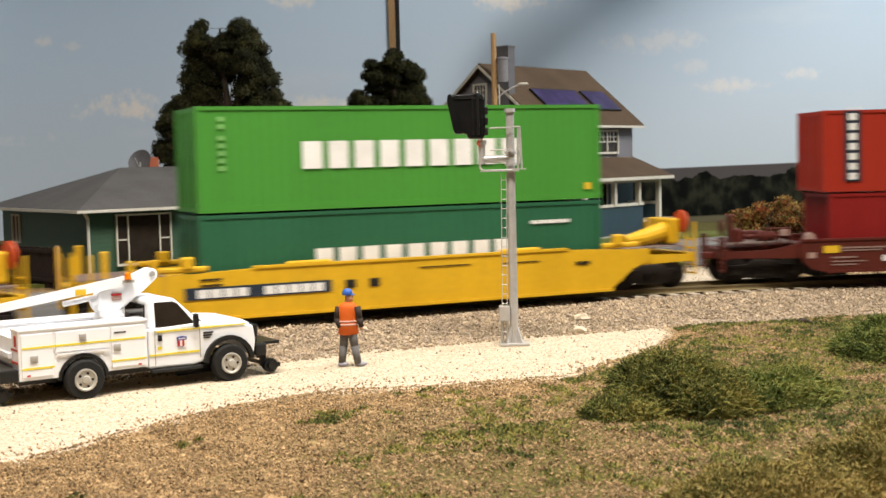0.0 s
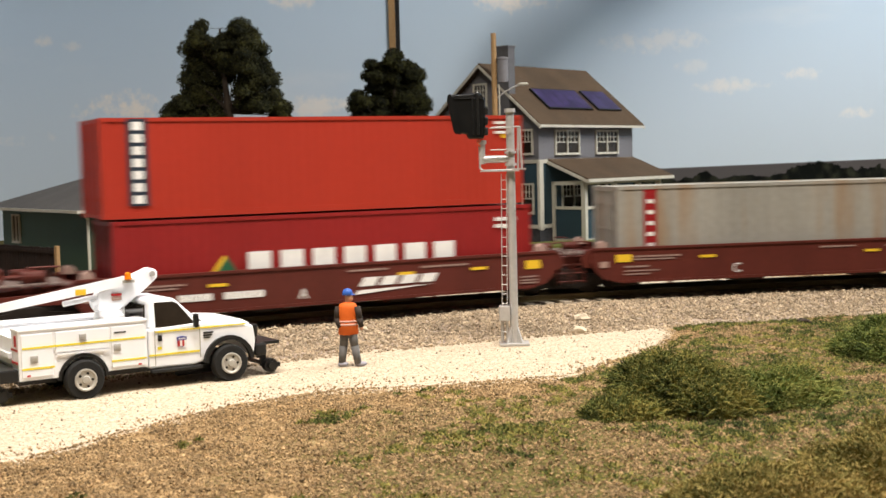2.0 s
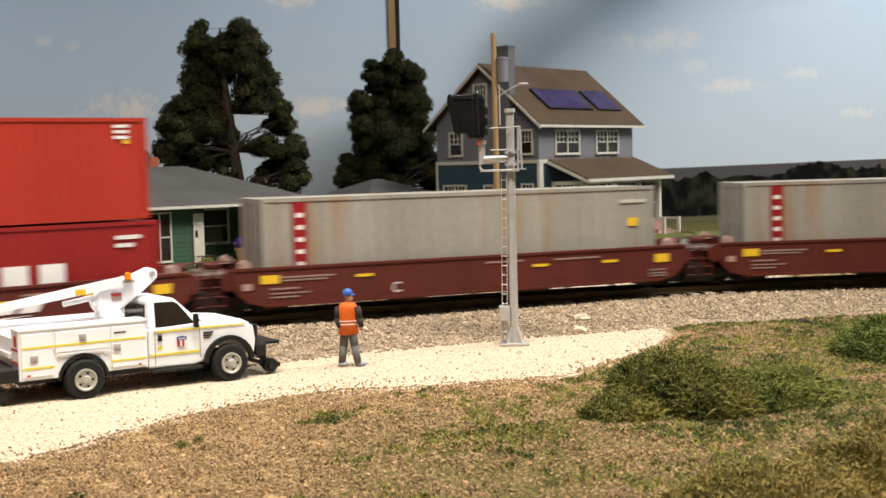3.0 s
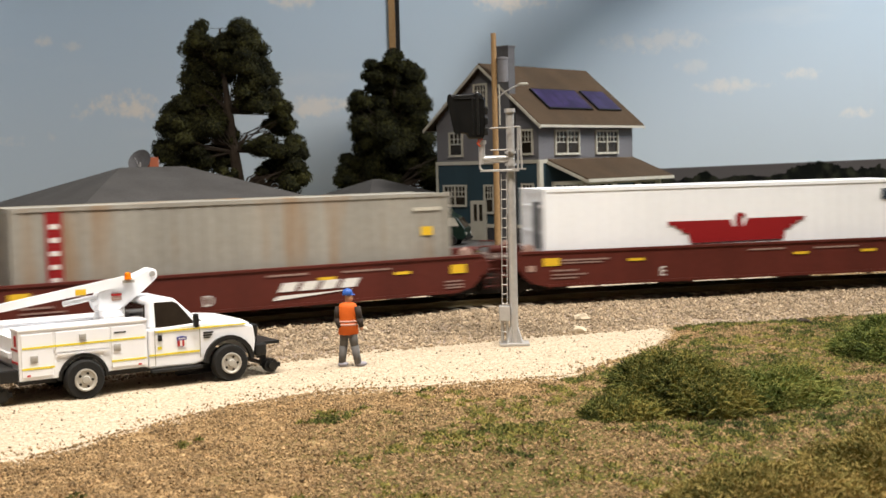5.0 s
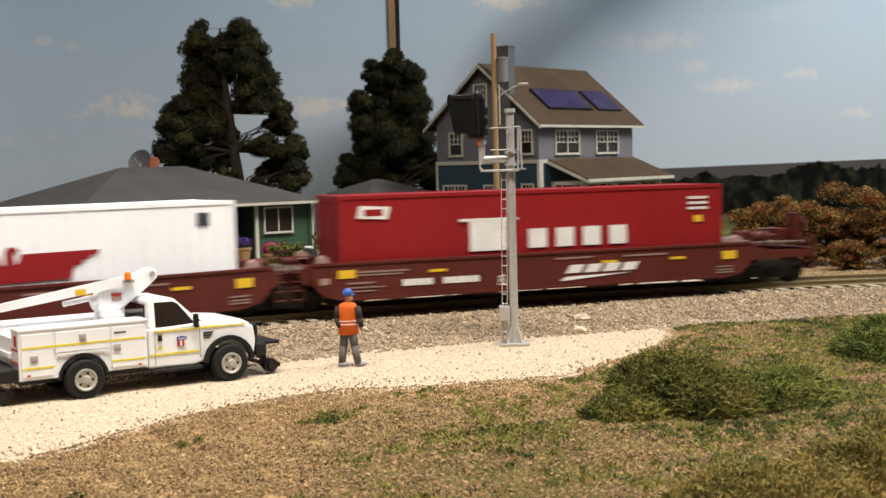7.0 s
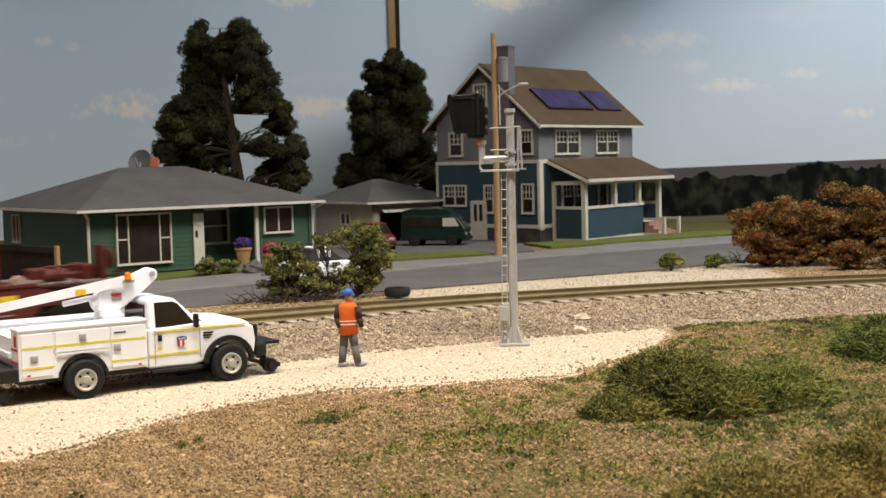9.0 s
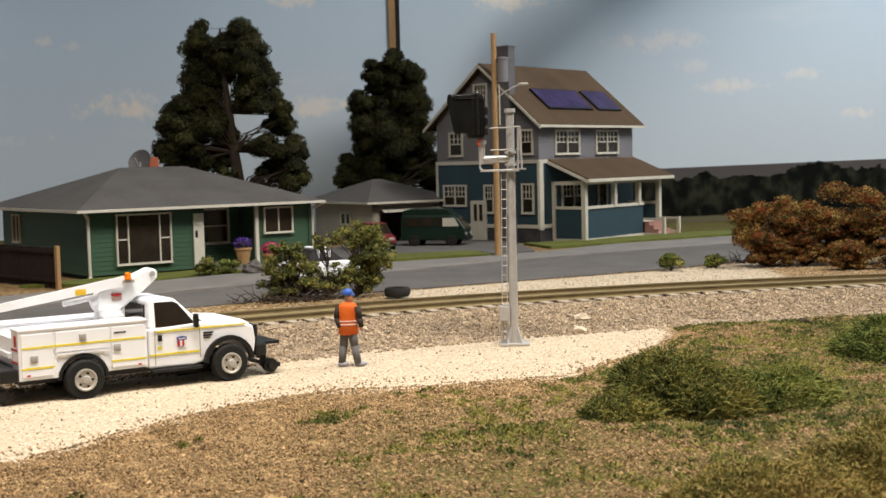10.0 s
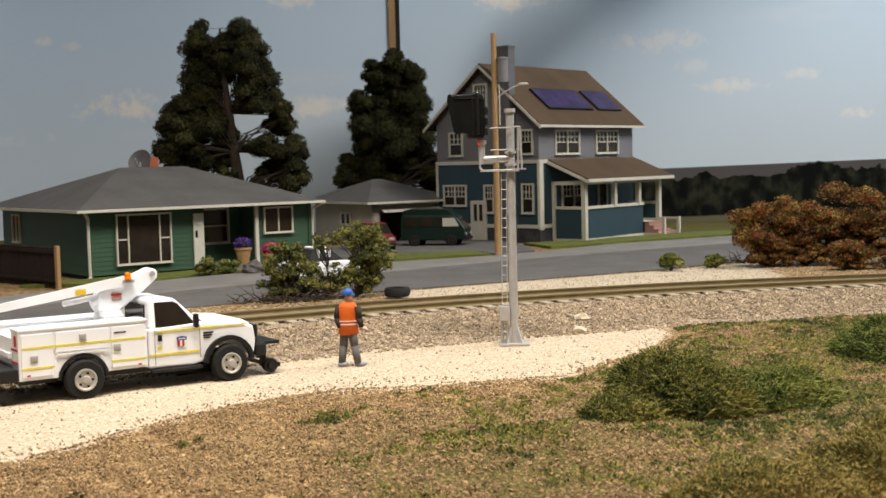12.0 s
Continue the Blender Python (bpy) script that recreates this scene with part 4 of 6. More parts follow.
def hip_roof(parent, x0, x1, y0, y1, z, zr, ra, rb, ym, material, fascia=0.12):
    """A hipped roof over a rectangle with its ridge from ra to rb at ym."""
    r = Shape()
    c = [(x0, y0), (x1, y0), (x1, y1), (x0, y1)]
    lo = [r.bm.verts.new((*p, z)) for p in c]
    a, b = r.bm.verts.new((ra, ym, zr)), r.bm.verts.new((rb, ym, zr))
    un = [r.bm.verts.new((*p, z - 0.05)) for p in c]
    for f in ((lo[0], lo[1], b, a), (lo[1], lo[2], b), (lo[2], lo[3], a, b), (lo[3], lo[0], a), tuple(un)):
        r.bm.faces.new(f)
    for i in range(4):
        r.bm.faces.new((lo[i], lo[(i + 1) % 4], un[(i + 1) % 4], un[i]))
    roof = part("roof", r, material, parent)
    g = Shape()
    for (p, q) in zip(c, c[1:] + c[:1]):
        d = Vector((q[0] - p[0], q[1] - p[1], 0))
        mid = ((p[0] + q[0]) / 2, (p[1] + q[1]) / 2, z - 0.07)
        g.box(mid, (d.length + 0.16, 0.14, fascia), rz=math.degrees(math.atan2(d.y, d.x)))
    part("gutter", g, M["trim"], roof)
    return roof


def build_green_house():
    h = thing("house", "green lap-sided bungalow with a grey hipped roof", "house", P(-14.8, 53.0, -0.56, 37))
    I = Matrix()
    top = 2.98
    core = Shape()
    core.box((2.65, 5.5, top / 2), (5.2, 10.9, top)).box((9.3, 5.5, top / 2), (2.7, 10.9, top)).box((6.6, 6.3, top / 2), (2.8, 9.3, top))
    part("wall", core, M["green_siding"], h)
    boards(h, 0, 5.3, 0.22, top, M["green_siding"], I)
    boards(h, 7.9, 10.7, 0.22, top, M["green_siding"], I)
    boards(h, 5.3, 7.9, 0.3, top, M["green_siding"], P(0, 1.6, 0))
    boards(h, 0, 11, 0.22, top, M["green_siding"], P(0, 11, 0, -90))
    part("foundation", Shape().box((5.35, 5.5, 0.1), (10.6, 10.9, 0.22)), M["stone"], h)
    for x in (0.0, 10.7):
        part("corner_trim", Shape().box((x, -0.02, top / 2), (0.14, 0.14, top)), M["green_siding"], h)
    window(h, P(0, -0.03, 0), 1.2, 3.6, 0.66, 2.70, (0.2, 0.8), 0.5, trim=0.07)
    window(h, P(0, -0.03, 0), 8.3, 9.7, 1.65, 2.72, (0.5,), 0, trim=0.07)
    window(h, P(0, 1.57, 0), 6.0, 7.2, 1.25, 2.7, (), 0.5, name="window")
    window(h, P(0, 11, 0, -90), 1.6, 2.5, 1.4, 2.6, (0.5,), 0, trim=0.07)
    d = part("door", Shape().box((4.98, -0.05, 1.45), (0.5, 0.1, 2.4), 0.01), M["trim"], h, "pale cream front door")
    part("door_light", Shape().box((4.86, -0.11, 1.75), (0.1, 0.03, 0.3)), M["black"], d)
    part("porch_slab", Shape().box((6.9, 0.4, 0.16), (3.4, 2.6, 0.32), 0.03), M["walk_"], h)
    part("porch_step", Shape().box((6.7, -1.15, 0.07), (2.4, 0.5, 0.15), 0.02), M["walk_"], h)
    part("porch_post", Shape().box((7.85, -0.1, 1.6), (0.16, 0.16, 2.7)), M["trim"], h)
    roof = hip_roof(h, -0.7, 11.1, -0.7, 11.7, top + 0.05, 4.76, 3.8, 7.1, 5.5, M["shingle"])
    ds = Shape().path([(-0.35, -0.5, top - 0.1), (-0.1, -0.15, top - 0.35), (-0.08, -0.12, 0.15), (-0.3, -0.4, 0.05)], 0.07)
    part("downspout", ds, M["trim"], h)
    ds = Shape().path([(11.2, -0.5, top - 0.1), (10.8, -0.15, top - 0.35), (10.8, -0.12, 0.15)], 0.05)
    part("downspout", ds, M["trim"], h)
    part("chimney", Shape().box((5.9, 6.6, 4.85), (0.5, 0.5, 0.75), 0.02), M["brick"], h, "orange brick chimney")
    m = Matrix.Translation((5.0, 6.0, 5.05)) @ Vector((-0.72, -0.5, 0.42)).to_track_quat("Z", "Y").to_matrix().to_4x4()
    dish = part("satellite_dish", Shape().lathe([(0.05, -0.22), (0.36, -0.17), (0.56, -0.03), (0.60, 0.02), (0.55, -0.01), (0.34, -0.13), (0.04, -0.18)], 24, m), M["chimney_grey"], h, "grey satellite dish on the roof", smooth=50)
    part("dish_mast", Shape().tube((5.05, 6.05, 4.5), (5.05, 6.03, 5.0), 0.04).tube((4.9, 5.85, 4.8), (4.65, 5.75, 5.2), 0.02), M["silver"], dish)


def build_blue_house():
    h = thing("house", "two-storey blue and grey house with a brown gable roof", "house", P(5.4, 70.0, -0.56, 50))
    W, L, mid, eave, ridge, split = 7.3, 9.8, 3.65, 6.87, 9.96, 4.55
    gable = P(0, W, 0, -90)   # x of this pose runs from the far end of the gable wall to the near corner
    core = Shape().box((L / 2, W / 2, eave / 2), (L - 0.1, W - 0.1, eave))
    core.prism([(0.1, eave), (W - 0.1, eave), (mid, ridge - 0.15)], 0.05, L - 0.05, "x")
    part("wall", core, M["grey_shingle"], h)
    part("foundation", Shape().box((L / 2, W / 2, 0.45), (L + 0.06, W + 0.06, 0.95)), M["stone"], h)
    part("front_trim", Shape().box((0.12, -0.02, 2.7), (0.34, 0.16, 3.9)), M["trim"], h)
    for at, n in ((Matrix(), L), (gable, W)):
        boards(h, 0, n, 0.95, split, M["blue_siding"], at, 0.18)
        boards(h, 0, n, split, eave, M["grey_shingle"], at, 0.22, "shingle_course")
        for z, t in ((split, 0.2), (0.95, 0.2)):
            part("band_trim", Shape().box((n / 2, -0.05, z), (n + 0.1, 0.12, t)), M["trim"], h, at=at)
    n = 14
    for i in range(n):
        z = eave + i * (ridge - eave) / n
        half = mid * (1 - (i + 0.5) / n)
        part("shingle_course", Shape().prism([(0, 0), (-0.045, 0), (-0.012, 0.26), (0, 0.26)], mid - half, mid + half, "x"), M["grey_shingle"], h, at=gable @ P(0, 0, z))
    part("corner_trim", Shape().box((W, -0.02, 2.7), (0.14, 0.14, 3.8)), M["trim"], h, at=gable)
    part("corner_trim", Shape().box((0, -0.02, 2.7), (0.14, 0.14, 3.8)), M["trim"], h, at=gable)
    # gable wall: places run from its far end
    g = lambda a: W - a
    window(h, gable, g(1.08), g(0.42), 5.03, 6.25, (), 0.5, 3)
    window(h, gable, g(6.25), g(5.4), 5.03, 6.25, (), 0.5, 3)
    window(h, gable, g(4.35), g(3.55), 7.7, 8.95, (), 0.5, 4)
    window(h, gable, g(6.75), g(5.2), 2.15, 3.2, (0.5,), 0.45, 3)
    window(h, gable, g(1.08), g(0.42), 1.75, 3.25, (), 0.5, 3)
    window(h, gable, g(3.75), g(3.2), 1.75, 3.2, (), 0.5, 3)
    d = part("door", Shape().box((g(4.24), -0.06, 1.22), (1.15, 0.14, 2.35), 0.02), M["trim"], h, "cream half-glazed side door", at=gable)
    for s in (-1, 1):
        part("pane", Shape().box((g(4.24) + s * 0.2, -0.135, 1.7), (0.22, 0.02, 0.95)), M["glass"], d)
        part("door_panel", Shape().box((g(4.24) + s * 0.2, -0.135, 0.65), (0.26, 0.02, 0.7)), M["trim"], d)
    # long wall
    window(h, Matrix(), 1.6, 3.85, 5.0, 6.2, (0.5,), 0.5, 3)
    window(h, Matrix(), 5.75, 8.0, 5.0, 6.2, (0.5,), 0.5, 3)
    window(h, Matrix(), 2.2, 4.4, 1.75, 3.3, (0.5,), 0.5, 3)
    window(h, Matrix(), 5.9, 6.7, 1.2, 3.3, (), 0)
    # main roof: two slabs, barge boards, brackets
    ov = 0.55
    sl = (ridge - eave) / mid
    for s in (-1, 1):
        yo = mid + s * (mid + ov)
        zo = ridge - sl * (mid + ov)
        r = Shape().prism([(mid, ridge + 0.05), (yo, zo + 0.05), (yo, zo + 0.19), (mid, ridge + 0.19)], -ov, L + ov, "x")
        roof = part("roof", r, M["brown_roof"], h)
        b = Shape()
        for x in (-ov - 0.03, L + ov + 0.03):
            b.prism([(mid, ridge - 0.06), (yo, zo - 0.06), (yo, zo + 0.12), (mid, ridge + 0.12)], x - 0.04, x + 0.04, "x")
        b.box((L / 2, yo, zo + 0.08), (L + 2 * ov, 0.06, 0.14))
        part("barge_board", b, M["trim"], roof)
        if s < 0:
            nrm = Vector((0, -sl, 1)).normalized()
            for x0, x1, cells in ((1.7, 6.2, 5), (6.75, 9.3, 2)):
                def on(x, f, up):
                    y = mid - (mid + ov) * f
                    return Vector((x, y, ridge - sl * (mid + ov) * f + 0.19)) + nrm * up
                p = Shape()
                a = [on(x, f, u) for u in (0.03, 0.13) for x, f in ((x0, 0.43), (x1, 0.43), (x1, 0.76), (x0, 0.76))]
                v = [p.bm.verts.new(q) for q in a]
                for f in ((0, 1, 2, 3), (4, 5, 6, 7), (0, 1, 5, 4), (1, 2, 6, 5), (2, 3, 7, 6), (3, 0, 4, 7)):
                    p.bm.faces.new([v[i] for i in f])
                pan = part("solar_panel", p, M["black"], roof, "blue-violet solar panel")
                w = (x1 - x0 - 0.1) / cells
                for i in range(cells):
                    q = Shape().face([on(x0 + 0.08 + i * w, 0.445, 0.137), on(x0 + 0.03 + (i + 1) * w, 0.445, 0.137), on(x0 + 0.03 + (i + 1) * w, 0.745, 0.137), on(x0 + 0.08 + i * w, 0.745, 0.137)])
                    part("solar_cell", q, M["solar"], pan)
    ch = part("chimney", Shape().box((-0.3, 2.05, 5.45), (0.6, 1.1, 10.9), 0.02), M["chimney_grey"], h, "tall grey outside chimney")
    part("chimney_cap", Shape().box((-0.3, 2.05, 10.93), (0.68, 1.18, 0.12), 0.02), M["chimney_grey"], ch)
    # porch
    x0, x1, dep, fl = 1.26, 9.2, 2.15, 1.0
    porch = part("porch_floor", Shape().box(((x0 + x1) / 2, -dep / 2 + 0.1, fl - 0.08), (x1 - x0 - 0.25, dep - 0.22, 0.16)), M["trim"], h)
    for a, b, pose_ in ((0, dep, P(x0, 0, 0, -90)), (x0, 7.4, P(0, -dep, 0))):
        part("porch_rail_wall", Shape().box(((a + b) / 2, 0.06, 1.0), (b - a, 0.1, 1.75)), M["blue_siding"], h, at=pose_)
        for z in (0.13, 1.93):
            part("rail_trim", Shape().box(((a + b) / 2, 0.04, z), (b - a + 0.1, 0.2, 0.16)), M["trim"], h, at=pose_)
    part("porch_rail_wall", Shape().box((x1, -dep / 2, 1.0), (0.1, dep, 1.75)), M["blue_siding"], h)
    part("rail_trim", Shape().box((x1, -dep / 2, 1.93), (0.2, dep + 0.1, 0.16)), M["trim"], h)
    for x, zb in ((x0, 0.05), (4.3, 1.9), (6.9, 1.9), (x1, 0.05)):
        part("porch_post", Shape().box((x, -dep + 0.02, (zb + 3.4) / 2), (0.26, 0.26, 3.4 - zb)), M["trim"], h)
    part("porch_post", Shape().box((x0, -0.1, 1.75), (0.2, 0.2, 3.3)), M["trim"], h)
    for i in range(4):
        part("step", Shape().box((8.3, -dep - 0.15 - 0.3 * i, (0.86 - 0.22 * i) / 2), (1.5, 0.3, 0.86 - 0.22 * i)), M["tread"], h)
    for x, zz in ((7.45, 0.2), (9.15, 0.3)):
        part("step_cheek", Shape().box((x, -dep - 0.7, zz / 2), (0.16, 1.4, zz)), M["trim"], h)
    for x in (7.45, 9.15):
        part("newel", Shape().box((x, -dep - 1.35, 0.55), (0.18, 0.18, 1.1)), M["trim"], h)
        part("stair_rail", Shape().box((x, -dep - 0.7, 1.02), (0.12, 1.4, 0.12)), M["trim"], h)
    r = Shape().prism([(0.05, split + 0.02), (-dep - 0.6, 3.42), (-dep - 0.6, 3.56), (0.05, split + 0.16)], 0.75, L + 0.1, "x")
    pr = part("porch_roof", r, M["brown_roof"], h)
    part("fascia", Shape().box((5.3, -dep - 0.62, 3.44), (L - 0.6, 0.08, 0.18)), M["trim"], pr)
    part("fascia", Shape().prism([(0.0, split - 0.12), (-dep - 0.6, 3.30), (-dep - 0.6, 3.46), (0.0, split + 0.06)], 0.68, 0.76, "x"), M["trim"], pr)
    part("beam", Shape().box((5.2, -dep + 0.05, 3.3), (8.3, 0.2, 0.2)), M["trim"], pr)
    part("beam", Shape().box((x0, -dep / 2, 3.3), (0.2, dep, 0.2)), M["trim"], pr)


def build_garage():
    h = thing("garage", "beige garage with a grey hipped roof and open door", "garage", P(-4.0, 72.4, -0.56, 33))
    W, D, top = 5.2, 7.0, 2.45
    c = Shape().box((0.08, D / 2, top / 2), (0.16, D, top)).box((W - 0.08, D / 2, top / 2), (0.16, D, top)).box((W / 2, D - 0.08, top / 2), (W, 0.16, top))
    c.box((0.25, 0.08, top / 2), (0.5, 0.16, top)).box((W - 0.2, 0.08, top / 2), (0.4, 0.16, top)).box((W / 2, 0.08, top - 0.2), (W, 0.16, 0.4))
    part("wall", c, M["beige"], h)
    boards(h, 0, D, 0.05, top, M["beige"], P(0, D, 0, -90), 0.2)
    window(h, P(0, D, 0, -90), 3.4, 4.5, 1.15, 1.75, (0.5,), 0)
    part("garage_door", Shape().prism([(0.1, 2.05), (-0.5, 1.85), (-0.5, 1.93), (0.1, 2.14)], 0.5, W - 0.4, "x"), M["trim"], h, "raised cream garage door")
    hip_roof(h, -0.6, W + 0.6, -0.6, D + 0.6, top + 0.03, 3.72, W / 2 - 0.5, W / 2 + 0.1, D / 2, M["shingle"])


build_green_house()
build_blue_house()
build_garage()


# ---- street furniture and yard things ----
def build_pole():
    p = thing("utility_pole", "tan wooden utility pole with transformer and lamp arm", "utility pole", P(2.62, 60.2, -0.52))
    part("pole", Shape().tube((0, 0, 0), (0, 0, 10.6), 0.16, 0.125, 12), M["pole"], p, smooth=40)
    t = part("transformer", Shape().lathe([(0.05, -0.02), (0.27, 0), (0.27, 1.05), (0.30, 1.07), (0.28, 1.15), (0.05, 1.2)], 16, Matrix.Translation((0.40, 0, 8.3))), M["grey_shingle"], p, "grey can transformer", smooth=40)
    part("bracket", Shape().box((0.2, 0, 8.5), (0.2, 0.1, 0.08)).box((0.2, 0, 9.0), (0.2, 0.1, 0.08)), M["steel"], t)
    a = part("lamp_arm", Shape().path([(0.1, 0, 7.55), (0.5, -0.1, 7.85), (0.9, -0.2, 8.05), (1.2, -0.25, 8.15)], 0.035), M["silver"], p)
    part("lamp_head", Shape().blob((1.35, -0.28, 8.17), (0.26, 0.11, 0.08), 0.05), M["trim"], a, smooth=True)
    part("conduit", Shape().tube((0.22, -0.05, 6.3), (0.22, -0.05, 8.2), 0.035), M["trim"], p)


def build_far_posts():
    """A tan batten over the joint of the backdrop sheets, with a black strip as its dark gap."""
    tagged(part("wooden_batten", Shape().box((0, 0, 15), (0.46, 0.12, 30), 0.03), M["pole"], at=P(-3.13, 87.92, -0.5)), "tall tan wooden batten over the backdrop joint", "batten")
    tagged(part("black_strip", Shape().box((0, 0, 15), (0.30, 0.08, 30), 0.02), M["black"], at=P(-2.74, 87.94, -0.5)), "tall thin black strip beside the batten", "strip")


def build_fence():
    f = thing("fence", "dark brown board fence beside the bungalow", "fence", P(-15.1, 49.6, -0.56, 135))
    for i in range(26):
        part("fence_board", Shape().box((0.12 + i * 0.235, random.uniform(-.01, .01), 0.84 + random.uniform(-.02, .02)), (0.215, 0.05, 1.64), 0.01), M["wood"], f)
    for z in (0.35, 1.5):
        part("fence_rail", Shape().box((3.0, 0.06, z), (6.1, 0.07, 0.12)), M["wood"], f)
    part("fence_post", Shape().box((0.0, 0.05, 0.87), (0.2, 0.16, 1.75), 0.02), M["pole"], f)


def build_signal():
    s = thing("signal_mast", "silver railway signal mast with a black signal head", "signal", P(1.76, 32.0, -0.60))
    mast = part("mast", Shape().tube((0, 0, 0.0), (0, 0, 5.92), 0.112, 0.105, 18).tube((0, 0, 5.88), (0, 0, 5.98), 0.14, n=18), M["silver"], s, smooth=40)
    for z in (4.55, 4.85):
        part("clamp", Shape().tube((0, 0, z), (0, 0, z + 0.06), 0.15, n=16), M["silver"], mast)
    b = Shape().box((0, 0, 0.03), (0.75, 0.6, 0.06), 0.01)
    for a in range(4):
        m = Matrix.Rotation(radians(45 + 90 * a), 4, "Z")
        b.prism([(0.1, 0.06), (0.3, 0.06), (0.11, 0.5)], -0.02, 0.02, "y", m)
    part("base_plate", b, M["silver"], s)
    lad = Shape()
    for x in (-0.31, -0.18):
        lad.tube((x, -0.12, 0.1), (x + 0.06, -0.12, 4.35), 0.012, n=6)
    ladder = part("ladder", lad, M["silver"], s)
    for i in range(17):
        part("rung", Shape().tube((-0.306 + i * 0.0034, -0.12, 0.35 + i * 0.24), (-0.176 + i * 0.0034, -0.12, 0.35 + i * 0.24), 0.011, n=6), M["silver"], ladder)
    part("relay_box", Shape().box((-0.24, -0.05, 0.82), (0.27, 0.3, 0.38), 0.02), M["silver"], s, "small grey relay box")
    part("conduit", Shape().tube((-0.3, 0.05, 0), (-0.3, 0.05, 0.65), 0.04).tube((-0.17, 0.05, 0), (-0.17, 0.05, 0.65), 0.03), M["silver"], s)
    arm = Shape().tube((-0.02, 0, 4.72), (-0.62, 0, 4.72), 0.095, n=14).tube((-0.72, 0, 4.6), (-0.72, 0, 5.15), 0.085, n=14).path([(-0.6, 0, 4.72), (-0.68, 0, 4.72), (-0.72, 0, 4.76)], 0.09, 14)
    arm.tube((-0.72, 0, 5.1), (-0.72, 0, 5.2), 0.12, n=14)
    part("arm", arm, M["silver"], s, smooth=40)
    pl = Shape()
    for y in (-0.18, 0.18):
        pl.path([(-0.76, y, 4.75), (-0.78, y, 4.50), (-0.7, y, 4.44), (0.18, y, 4.44)], 0.022, 6)
        pl.path([(0.06, y, 5.52), (0.24, y, 5.52), (0.28, y, 4.45)], 0.016, 6)
        pl.tube((-0.5, y, 5.5), (0.0, y, 5.5), 0.016, n=6)
        pl.tube((-0.5, y, 4.95), (0.0, y, 4.95), 0.016, n=6)
        pl.tube((0.15, y, 4.95), (0.26, y, 4.95), 0.016, n=6)
        pl.tube((0.18, y, 4.4), (0.2, y, 5.5), 0.016, n=6)
    pl.box((-0.3, 0, 4.42), (0.95, 0.4, 0.03)).box((0.2, 0, 4.46), (0.35, 0.4, 0.03))
    part("platform", pl, M["silver"], s)
    head = part("signal_head", Shape().prism([(-1.50, 6.30), (-1.44, 6.35), (-0.95, 6.36), (-0.80, 6.42), (-0.72, 6.36), (-0.62, 6.18), (-0.61, 5.62), (-0.66, 5.24), (-1.06, 5.24), (-1.10, 5.36), (-1.34, 5.40)], -0.18, 0.22), M["gloss_black"], s, "glossy black signal hood")
    bev = head.modifiers.new("round", "BEVEL")
    bev.width, bev.segments, bev.limit_method = 0.035 * S, 2, "ANGLE"
    part("hood_rib", Shape().box((-0.93, -0.19, 5.82), (0.03, 0.03, 0.95), 0.01), M["black"], head)
    part("hood_rib", Shape().prism([(-1.44, 6.24), (-1.42, 6.28), (-0.86, 6.28), (-0.86, 6.24)], -0.2, -0.17), M["black"], head)
    part("latch", Shape().tube((-0.72, -0.2, 6.28), (-0.72, 0.2, 6.28), 0.05, n=8), M["black"], head)
    part("hood_rim", Shape().prism([(-1.57, 6.20), (-1.55, 6.34), (-1.49, 6.37), (-1.42, 6.30), (-1.24, 5.36), (-1.38, 5.38), (-1.42, 5.44)], -0.23, 0.27), M["gloss_black"], head)
    back = Shape()
    for z in (5.42, 5.68, 5.94):
        back.box((-0.62, 0.02, z), (0.14, 0.34, 0.2), 0.03)
    back.box((-0.80, 0.02, 5.85), (0.06, 0.46, 1.02), 0.02)
    part("back_housing", back, M["black"], head)
    w = Shape().path([(-0.78, -0.08, 5.25), (-0.84, -0.12, 5.12), (-0.76, -0.12, 5.05)], 0.02, 5).path([(-0.70, -0.1, 5.25), (-0.80, -0.13, 5.14)], 0.018, 5)
    part("wire", w, mat_brake, head, "orange loose wires")


def build_stones():
    for x, y, s in ((3.85, 35.6, 0.24), (3.6, 33.9, 0.22), (9.6, 33.6, 0.2), (-2.2, 33.8, 0.12)):
        tagged(part("loose_stone", Shape().blob((0, 0, 0), (s, s * 0.7, s * 0.6), 0.5, 2, x), M["pale_stone"] if x != 9.6 else M["bark"], at=P(x, y, ground_z(x, y) + s * 0.3)), "single pale loose stone lying on the ballast slope" if x != 9.6 else "dark loose stone in the turf", "stone")


build_pole()
build_far_posts()
build_fence()
build_signal()
build_stones()


